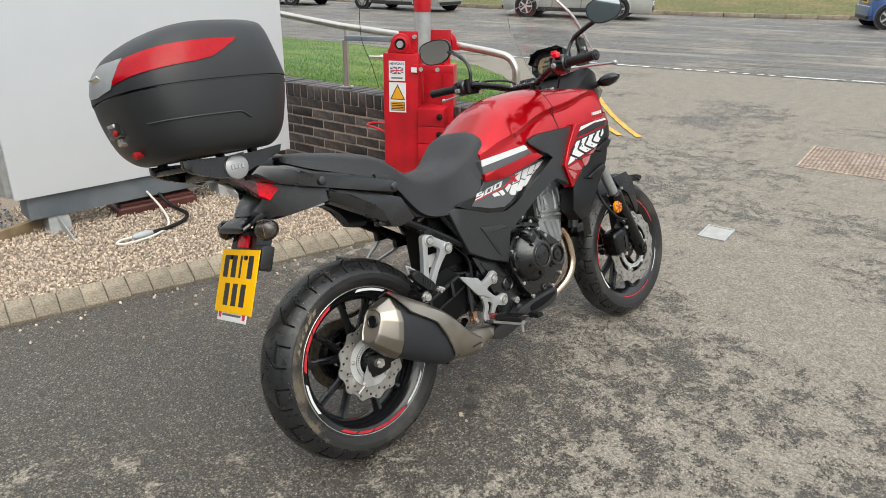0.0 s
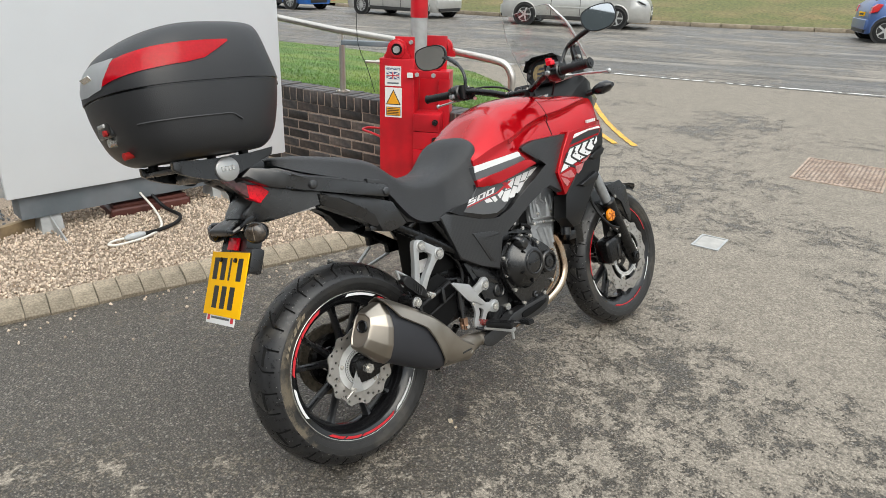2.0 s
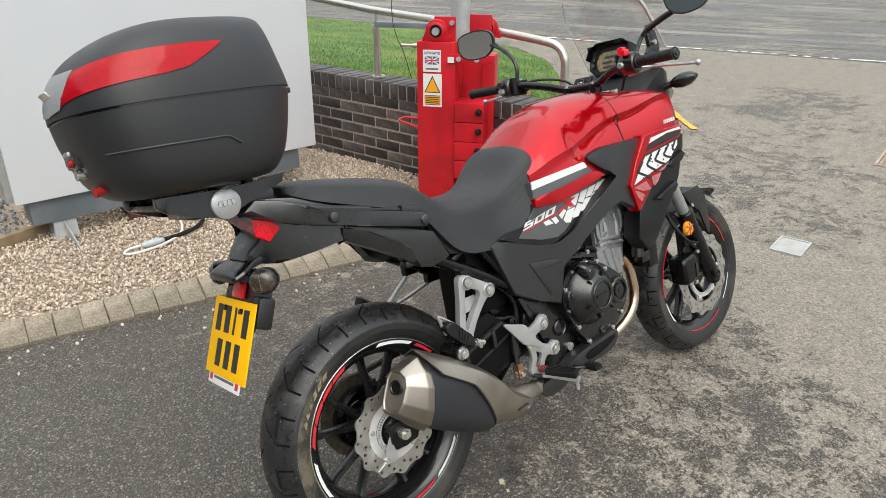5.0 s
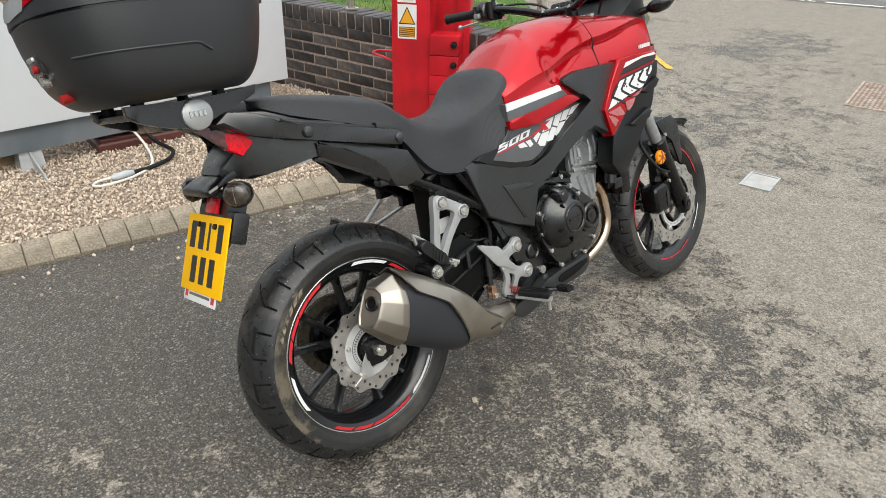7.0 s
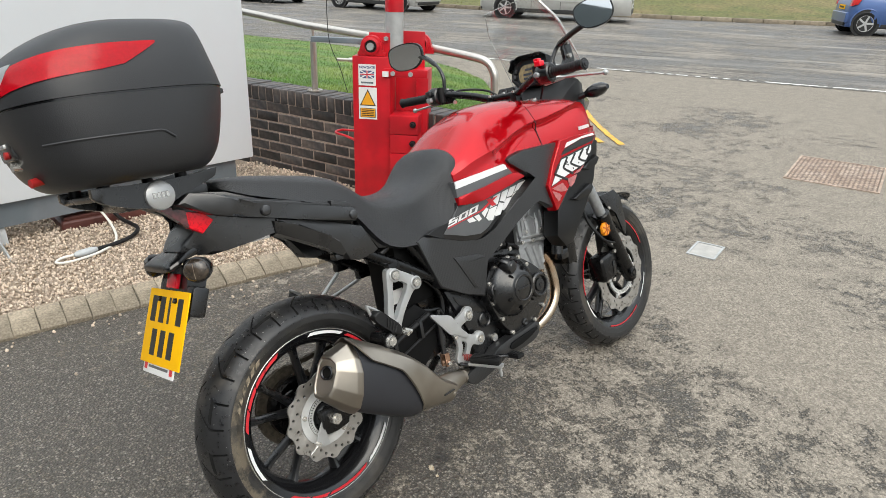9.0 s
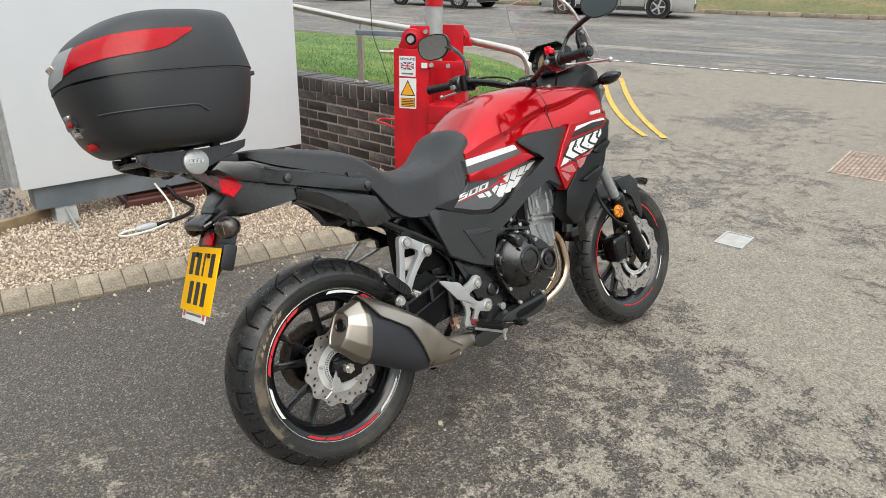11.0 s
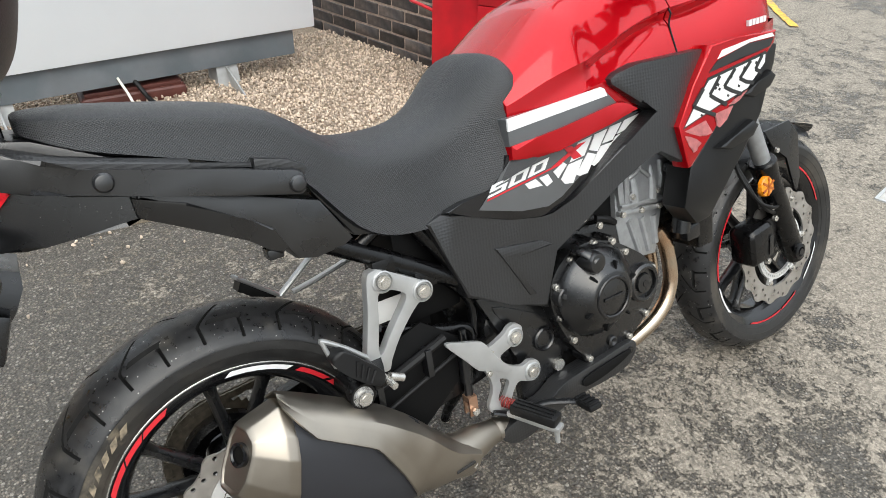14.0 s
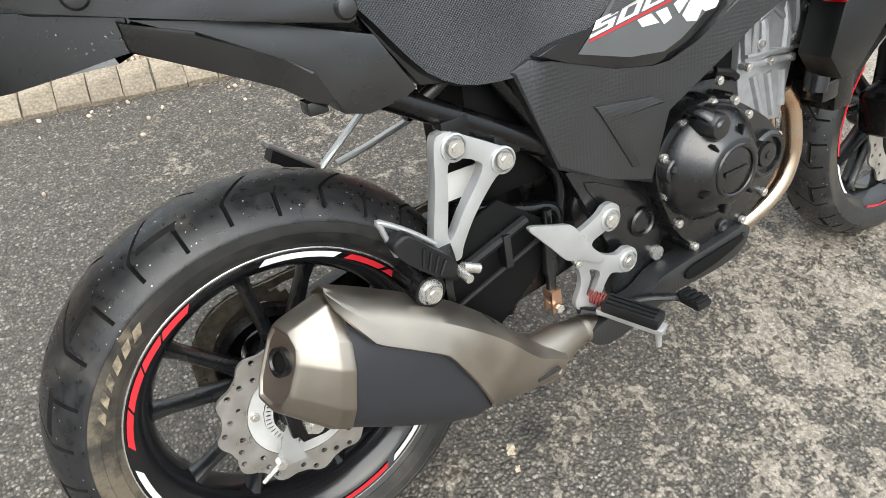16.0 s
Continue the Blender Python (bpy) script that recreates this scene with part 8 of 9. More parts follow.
for s_ in (-1, 1):
    g0, g1 = Vector((0.901, s_ * 0.282, 1.094)), Vector((0.885, s_ * 0.415, 1.096))
    bm = bmesh.new()
    tube(bm, [g0 + (g1 - g0) * f for f in (0, 0.04, 0.06, 0.94, 0.98, 1.0)], 0.016, 18, radii=[0.0185, 0.0185, 0.0148, 0.0148, 0.0180, 0.0115])
    gp_ = part("grip", bm, M_RUBBER, bar, "black rubber grip")
    for k in range(11):
        p = g0.lerp(g1, 0.12 + k * 0.075)
        axis = (g1 - g0).normalized()
        part("grip_rib", tube(bmesh.new(), [p - axis * 0.0018, p, p + axis * 0.0018], 0.0155, 16, radii=[0.0146, 0.0158, 0.0146]), M_RUBBER, gp_)
    bm = bmesh.new()
    lathe(bm, [(0.0, 0.006), (0.006, 0.006), (0.0075, 0.003), (0.0125, 0.003), (0.0135, -0.002)], 20, "z")
    bmesh.ops.transform(bm, matrix=Matrix.Translation(g1) @ (g1 - g0).to_track_quat("Z", "Y").to_matrix().to_4x4(), verts=bm.verts)
    part("bar_end", bm, B_BLACK, bar, "black bar-end weight")
    at_ = Matrix.Translation((0.0, s_ * 0.252, -0.006))
    bm = bmesh.new()
    loft(bm, [[at_ @ Vector((0.905 + r_ * math.cos(a), y_, 1.100 + r_ * 1.12 * math.sin(a))) for a in [2 * math.pi * k / 18 for k in range(18)]] for y_, r_ in ((-0.028, 0.022), (-0.024, 0.027), (0.0, 0.030), (0.020, 0.026), (0.027, 0.020))])
    sw = part("switch_housing", bm, B_BLACK, bar, "black switch cluster")
    if s_ < 0:
        knob = boxes((0.868, -0.014, 1.122), (0.892, 0.010, 1.140), at_, bevel=0.005, segments=3)
        box(knob, (0.872, -0.005, 1.134), (0.890, 0.014, 1.148), at_, bevel=0.004)
        part("kill_switch", knob, B_LENS_R, sw, "red engine stop switch")
        bm = bmesh.new()
        loft(bm, [[at_ @ Vector((x_, 0.010 + r_ * math.cos(a), 1.098 + r_ * 0.8 * math.sin(a))) for a in [2 * math.pi * k / 14 for k in range(14)]] for x_, r_ in ((0.882, 0.011), (0.872, 0.0115), (0.868, 0.008))])
        part("starter_button", bm, B_CAST, sw, "pale grey starter button")
    else:
        part("switch", boxes((0.868, -0.010, 1.105), (0.882, 0.012, 1.122), at_, bevel=0.004), B_GRAIN, sw)
        part("switch", boxes((0.866, -0.012, 1.082), (0.882, 0.010, 1.098), at_, bevel=0.004), B_CAST, sw)
    bm = bmesh.new()
    cyl(bm, at_ @ Vector((0.905, s_ * -0.034, 1.074)), at_ @ Vector((0.905, s_ * -0.034, 1.128)), 0.010, 0.012, seg=14)
    part("cable_entry", bm, B_COWL, sw)
    pv = Vector((0.955, s_ * 0.23, 1.080))
    part("lever_clamp", boxes((0.91, -0.016, 1.062), (0.965, 0.016, 1.112), Matrix.Translation((0, s_ * 0.225, 0)), bevel=0.006), B_METAL, bar)
    for y_, z_ in ((-0.004, 1.112), (0.006, 1.066)):
        bm = bmesh.new()
        cyl(bm, (0.950, s_ * 0.232 + y_, z_ - 0.004), (0.950, s_ * 0.232 + y_, z_ + 0.006), 0.006, seg=12)
        part("pivot_bolt", bm, B_BOLT, bar)
    bm = bmesh.new()
    cyl(bm, (0.955, s_ * 0.205, 1.064), (0.985, s_ * 0.262, 1.074), 0.0075, 0.006, seg=12)
    part("lever_pivot", bm, B_SILVER, bar)
    lever = [pv, Vector((0.985, s_ * 0.27, 1.074)), Vector((0.975, s_ * 0.33, 1.070)), Vector((0.962, s_ * 0.40, 1.064)), Vector((0.958, s_ * 0.432, 1.062))]
    lv = part("lever", tube(bmesh.new(), curve(lever), 0.006, 8, flat=0.7), B_SILVER, bar, "bare aluminium hand lever")
    bm = bmesh.new()
    bmesh.ops.create_icosphere(bm, subdivisions=2, radius=0.009, matrix=Matrix.Translation(lever[-1]))
    part("lever_ball", bm, B_SILVER, lv)
    # mirror on a bent stem
    c = Vector((0.955, 0.425, 1.265)) if s_ > 0 else Vector((0.945, -0.425, 1.236))
    stem = [(0.93, 0.225, 1.11), (0.935, 0.225, 1.16), (0.945, 0.26, 1.205), (c.x + 0.012, 0.335, c.z - 0.02), (c.x + 0.015, 0.37, c.z - 0.01)] if s_ > 0 else [(0.950, -0.240, 1.105), (0.965, -0.246, 1.140), (0.978, -0.262, 1.172), (0.968, -0.320, 1.195), (0.962, -0.375, 1.212)]
    part("mirror_stem", tube(bmesh.new(), curve(stem), 0.0065, 10, radii=[0.0065] * 13 + [0.009] * 12), B_BLACK, bar)
    if s_ > 0:
        mm = basis(c, (0.18, -1.0, 0.0), (-0.10, 0, 1)) @ Matrix.Diagonal((1.16, 0.98, 1, 1))
    else:
        # turned to face back and slightly up
        d_in = (bike.matrix_world @ c - Vector((-1.08, -1.46, 1.44))).normalized()
        nrm = bike.matrix_world.to_3x3().inverted() @ (Vector((-0.93, -0.22, 0.280)).normalized() - d_in).normalized()
        uu = Vector((0.12, -1.0, 0.10))
        uu = uu - nrm * uu.dot(nrm)
        mm = basis(c, uu, nrm.cross(uu)) @ Matrix.Diagonal((0.82, 0.82, 1, 1))
    shape = smooth_loop([(-0.072, 0.010), (-0.058, 0.042), (0.0, 0.052), (0.055, 0.040), (0.070, 0.012), (0.058, -0.028), (0.020, -0.050), (-0.040, -0.046), (-0.068, -0.022)] if s_ > 0 else [(0.072, 0.010), (0.058, 0.042), (0.0, 0.052), (-0.055, 0.040), (-0.070, 0.012), (-0.058, -0.028), (-0.020, -0.050), (0.040, -0.046), (0.068, -0.022)], 4)
    bm = bmesh.new()
    loft(bm, [[mm @ Vector((x * k, y * k, z)) for x, y in shape] for k, z in ((1.0, 0.004), (1.0, -0.004), (0.92, -0.016), (0.65, -0.026), (0.3, -0.030))])
    mr = part("mirror", bm, B_BLACK, bar, "black rear-view mirror")
    bm = bmesh.new()
    loft(bm, [[mm @ Vector((x * 0.93, y * 0.92, z)) for x, y in shape] for z in (0.0042, 0.0056)])
    part("mirror_glass", bm, B_MIRROR, mr, "mirror glass")
bm = bmesh.new()
lathe(bm, [(0.0, 1.034), (0.011, 1.034), (0.020, 1.031), (0.024, 1.024), (0.024, 1.004)], 24, "z", (1.045, 0.0, 0.0))
lock = part("ignition_lock", bm, B_BLACK, bike, "black ignition lock ringed in steel")
bm = bmesh.new()
lathe(bm, [(0.0105, 1.0345), (0.015, 1.0355), (0.017, 1.033)], 24, "z", (1.045, 0.0, 0.0))
part("lock_ring", bm, B_BOLT, lock)
for y in (-0.045, 0.045):
    part("yoke_bridge", boxes((0.985, y - 0.030, 1.018), (1.062, y + 0.030, 1.026), bevel=0.004), B_SILVER, bike, "bare cast bridge of the top yoke")
# cables in front of the bars
for pts in ([(0.945, 0.22, 1.10), (0.99, 0.17, 1.10), (1.04, 0.11, 1.08), (1.06, 0.06, 1.03)], [(0.945, -0.22, 1.10), (1.0, -0.17, 1.09), (1.05, -0.12, 1.05), (1.06, -0.09, 1.0)], [(0.93, 0.24, 1.09), (0.97, 0.16, 1.07), (1.02, 0.09, 1.04)]):
    part("control_cable", tube(bmesh.new(), curve(pts), 0.004, 8), M_RUBBER, bar)


def screen_pt(u, v):
    """u across -1..1, v from base to top."""
    w = 0.92 * (0.185 - 0.02 * v) * (1 - 0.22 * max(0, v - 0.72) / 0.28)
    x = 1.305 - 0.150 * v - 0.055 * u * u - 0.01 * v * v
    z = 1.085 + 0.285 * v - 0.020 * u * u * v
    return Vector((x, w * u, z))


bm = bmesh.new()
loft(bm, [[screen_pt(-1 + 2 * j / 16, i / 12) for j in range(17)] for i in range(13)], closed=False, caps=False)
bmesh.ops.solidify(bm, geom=list(bm.faces), thickness=0.003)
sc = part("windscreen", bm, B_SCREEN, bike, "clear acrylic windscreen")
sc.visible_shadow = False
rim_pts = [screen_pt(-1, i / 12) for i in range(13)] + [screen_pt(-1 + 2 * j / 16, 1) for j in range(1, 17)] + [screen_pt(1, 1 - i / 12) for i in range(1, 13)]
# The edge's highlight is put into a pale tube, thicker where it shows.
part("edge_highlight", tube(bmesh.new(), rim_pts, 0.0020, 8, radii=[0.0012, 0.0012, 0.0012, 0.0015, 0.0030, 0.0045, 0.0052, 0.0055, 0.0055, 0.0055, 0.0052, 0.0048, 0.0035] + [0.0013] * (len(rim_pts) - 13)), mat("pale acrylic edge highlight", (0.50, 0.515, 0.505), 0.12, metal=0.35, spread=0.25, scale=60, coat=0.5), sc)
for y in (-0.14,):
    bm = bmesh.new()
    prism(bm, [(1.145, 1.085), (1.215, 1.090), (1.222, 1.140), (1.205, 1.195), (1.190, 1.212), (1.168, 1.205), (1.160, 1.170), (1.172, 1.140), (1.150, 1.120)], y + 0.006, y - 0.006, 0.003)
    sb = part("screen_bracket", bm, B_BLACK, bike, "black windscreen bracket with steel bolts")
    for x, z in ((1.186, 1.195), (1.190, 1.150), (1.200, 1.108)):
        bolt(sb, x, y - 0.006, z, 0.0085, 0.008)


def pod(s_):
    bm = bmesh.new()
    rings = []
    for f, r_ in ((0.0, 0.010), (0.18, 0.019), (0.45, 0.024), (0.75, 0.021), (1.0, 0.008)):
        p = Vector((1.205, s_ * 0.186, 1.011)) + Vector((0.02, s_ * 0.075, 0.012)) * f
        rings.append([p + Vector((r_ * 1.3 * math.cos(a), 0, r_ * math.sin(a))) for a in [2 * math.pi * k / 16 for k in range(16)]])
    loft(bm, rings)
    e = part("front_indicator", bm, B_GLOSS, bike, "black front indicator")
    part("stem", tube(bmesh.new(), [(1.18, s_ * 0.12, 0.992), (1.198, s_ * 0.165, 1.004), (1.206, s_ * 0.196, 1.012)], 0.011, 10), B_BLACK, e)


pod(-1), pod(1)

# -- luggage rack and top box, each its own thing on the bike --
rack = empty("luggage_rack", pose(0, 0, 0, -LEAN, 0, 0), "black luggage rack plate behind the seat", "luggage rack")
RK = [(q.x, q.y) for q in curve([Vector((-0.432, 0.978, 0)), Vector((-0.412, 0.962, 0)), Vector((-0.358, 0.942, 0)), Vector((-0.300, 0.933, 0)), Vector((-0.238, 0.953, 0)), Vector((-0.166, 0.976, 0))], 3)] + [(q.x, q.y) for q in curve([Vector((-0.158, 0.996, 0)), Vector((-0.206, 0.991, 0)), Vector((-0.26, 0.988, 0)), Vector((-0.329, 0.989, 0)), Vector((-0.385, 0.993, 0)), Vector((-0.432, 0.996, 0))], 3)]
for s_ in (-1, 1):
    def arm():
        return skin(RK, lambda u, v: -0.122, 0.022, 0.005)
    part("side_arm", arm() if s_ < 0 else flip(arm()), B_BLACK, rack)
    bm = bmesh.new()
    lathe(bm, [(0.0, -0.132), (0.027, -0.1315), (0.031, -0.129), (0.032, -0.122)], 36, "y", (-0.300, 0, 0.958))
    bd = part("badge", bm if s_ < 0 else flip(bm), B_SILVER, rack, "round silver badge")
    if s_ < 0:
        bm = bmesh.new()
        for k in range(4):
            box(bm, (-0.318 + k * 0.0095, -0.1335, 0.953), (-0.311 + k * 0.0095, -0.1315, 0.965), bevel=0.0006, segments=1)
        part("emblem_bars", bm, B_BOLT, bd)
part("cross_plate", boxes((-0.425, -0.12, 0.968), (-0.19, 0.12, 0.982), bevel=0.005), B_BLACK, rack)
part("support_bracket", boxes((-0.36, -0.08, 0.935), (-0.17, 0.08, 0.965), bevel=0.008), B_BLACK, rack)
for x in (-0.40, -0.235):
    for y in (-0.10, 0.10):
        bm = bmesh.new()
        cyl(bm, (x, y, 0.975), (x, y, 1.002), 0.013, seg=14)
        part("rubber_mount", bm, M_RUBBER, rack)

case = empty("top_box", pose(0, 0, 0, -LEAN, 0, 0), "large matt black top box with red reflector, latched shut", "top box")
B_CASE = mat("matt black moulded plastic", (0.0215, 0.022, 0.0240), 0.44, spread=0.08, scale=6, rough_spread=0.06, bump=0.0003, bump_scale=420)


HALF = [(-0.545, 0.0), (-0.542, 0.06), (-0.530, 0.12), (-0.505, 0.168), (-0.465, 0.202), (-0.40, 0.221), (-0.31, 0.223), (-0.225, 0.213), (-0.165, 0.189), (-0.122, 0.152), (-0.097, 0.100), (-0.087, 0.05), (-0.085, 0.0)]
LOOP = smooth_loop([(x, -y) for x, y in HALF] + HALF[-2:0:-1], 4)


def plan(z, rear, front, side):
    """A ring of the box: its outline at the seam drawn in to the rear, the front and the sides."""
    return [Vector((-0.28 + (x + 0.28) * (front if x > -0.28 else rear), y * side, z)) for x, y in LOOP]


TUB = [(0.998, 0.64, 0.54, 0.74), (1.002, 0.70, 0.61, 0.80), (1.016, 0.78, 0.70, 0.88), (1.045, 0.87, 0.80, 0.94), (1.09, 0.935, 0.885, 0.975), (1.13, 0.972, 0.945, 0.99), (1.165, 0.99, 0.985, 0.995)]
tub = part("tub", loft(bmesh.new(), [plan(*t) for t in glide(TUB)]), B_CASE, case, "matt black lower shell", angle=40)
SEAM = [(1.165, 0.98, 0.98, 0.98), (1.170, 0.98, 0.98, 0.98)]
part("seam", loft(bmesh.new(), [plan(*t) for t in SEAM]), B_GLOSS, case)
LID = [(1.170, 1.0, 1.0, 1.0), (1.20, 0.99, 0.965, 0.995), (1.235, 0.945, 0.92, 0.975), (1.27, 0.85, 0.885, 0.93), (1.295, 0.70, 0.855, 0.87), (1.311, 0.52, 0.825, 0.77), (1.319, 0.30, 0.75, 0.60), (1.3225, 0.06, 0.5, 0.3)]
lid_ = part("lid", loft(bmesh.new(), [plan(*t) for t in glide(LID)]), B_CASE, case, "domed matt black lid", angle=40)


def on_lid(f, z, out=0.002):
    """A point of the lid's surface by place along its outline (0 at the back, 0.5 at the front, on the right side first) and height."""
    for t0, t1 in zip(LID, LID[1:]):
        if t0[0] <= z <= t1[0]:
            q = (z - t0[0]) / (t1[0] - t0[0])
            r_, f_, s_ = (t0[i] + (t1[i] - t0[i]) * q for i in (1, 2, 3))
    k = (f % 1.0) * len(LOOP)
    i, q = int(k) % len(LOOP), k - int(k)
    a, b = Vector(LOOP[i]), Vector(LOOP[(i + 1) % len(LOOP)])
    p, d = a.lerp(b, q), b - a
    n = Vector((d.y, -d.x, 0)).normalized()
    n = -n if n.x * (p.x + 0.28) + n.y * p.y < 0 else n
    return Vector((-0.28 + (p.x + 0.28) * (f_ if p.x > -0.28 else r_), p.y * s_, z)) + (n + Vector((0, 0, 0.7))).normalized() * out


def lid_patch(name, cols, material, label, out=0.003):
    """A patch on the lid: columns of (angle in degrees, low z, high z)."""
    bm = bmesh.new()
    rows = []
    for a, z0, z1 in cols:
        rows.append([on_lid(a, z0 + (z1 - z0) * k / 6, out) for k in range(7)])
    loft(bm, rows, closed=False, caps=False)
    bmesh.ops.solidify(bm, geom=list(bm.faces), thickness=0.004)
    return part(name, bm, material, lid_, label)


def steps(pts, n=6):
    out = []
    for (a, b, c), (d, e, f) in zip(pts, pts[1:]):
        out += [(a + (d - a) * k / n, b + (e - b) * k / n, c + (f - c) * k / n) for k in range(n)]
    return out + [pts[-1]]


for s_ in (1, -1):
    lid_patch("reflector", steps([(s_ * 0.060, 1.188, 1.194), (s_ * 0.088, 1.194, 1.242), (s_ * 0.12, 1.199, 1.248), (s_ * 0.17, 1.205, 1.255), (s_ * 0.215, 1.211, 1.259), (s_ * 0.235, 1.218, 1.260), (s_ * 0.270, 1.256, 1.2605)]), B_LENS_R, "long red reflector")
    part("hinge_tab", boxes((-0.10, s_ * 0.05 - 0.012, 1.160), (-0.070, s_ * 0.05 + 0.012, 1.172), bevel=0.003), B_CASE, case)
lid_patch("maker_panel", steps([(-0.087, 1.243, 1.2455), (-0.058, 1.182, 1.246), (0.0, 1.176, 1.252), (0.058, 1.182, 1.246), (0.087, 1.243, 1.2455)]), mat("silver grey plastic", (0.56, 0.57, 0.58), 0.4, spread=0.06, scale=20), "silver-grey panel on the lid's back", 0.0036)
bm = bmesh.new()
for k in range(4):
    p = on_lid(0.018 - k * 0.012, 1.214, 0.006)
    box(bm, (-0.002, -0.0075, -0.009), (0.002, 0.0075, 0.009), Matrix.Translation(p) @ Matrix.Rotation(radians(-35), 4, "Y"), bevel=0.0015)
part("emblem_bars", bm, B_BOLT, lid_, "four bright bars of the maker's emblem")
# handle recess, latch and key
B_BUTTON = mat("red button plastic", (0.36, 0.012, 0.012), 0.45, spread=0.1, scale=40)
lat = part("latch_plate", boxes((-0.533, -0.052, 1.075), (-0.49, 0.052, 1.145), bevel=0.012), B_GLOSS, case, "black latch plate")
part("latch_lever", boxes((-0.538, -0.022, 1.102), (-0.52, 0.022, 1.112), bevel=0.004), B_SILVER, lat)
bm = bmesh.new()
cyl(bm, (-0.50, -0.020, 1.086), (-0.540, -0.022, 1.089), 0.0075, seg=18)
part("release_button", bm, B_BUTTON, lat, "red release button")
bm = bmesh.new()
cyl(bm, (-0.50, -0.020, 1.064), (-0.533, -0.022, 1.065), 0.010, seg=16)
part("key_barrel", bm, B_BOLT, lat)
bm = bmesh.new()
cyl(bm, (-0.485, -0.046, 1.031), (-0.516, -0.052, 1.027), 0.009, seg=18)
part("release_button", bm, B_BUTTON, lat, "red release button")
for s_ in (-1, 1):
    rows = []
    for k in range(25):
        x = -0.50 + 0.226 * k / 24
        z = 1.091 - 0.004 * k / 24 - max(0.0, k / 24 - 0.90) * 0.16
        xl = -0.28 + (x + 0.28) / 0.935
        near = sorted((abs(p[0] - xl), p[0], abs(p[1])) for p in LOOP if p[1] > 0)[:2]
        (d0, _, h0), (d1, _, h1) = near
        h = (h0 * d1 + h1 * d0) / max(1e-6, d0 + d1)
        rows.append(Vector((x, s_ * (h * 0.9755 - 0.0004), z)))
    bm = bmesh.new()
    tube(bm, rows, 0.0026, 6)
    part("moulded_line", bm, B_CASE, case)

# ---- parked cars, a cone and the showroom behind ----
C_GLASS = mat("dark car glass", (0.03, 0.035, 0.04), 0.08, spread=0.1, scale=4)
C_TRIM = mat("black car plastic", (0.02, 0.02, 0.02), 0.55, spread=0.15, scale=20)
C_RIM = mat("silver alloy rim", (0.50, 0.50, 0.50), 0.35, metal=0.5, spread=0.1, scale=14)
C_LAMP = mat("clear headlamp", (0.60, 0.62, 0.64), 0.1, spread=0.2, scale=40, coat=0.8)
C_TAIL = mat("red tail lamp", (0.55, 0.012, 0.015), 0.15, spread=0.15, scale=40, coat=0.6)


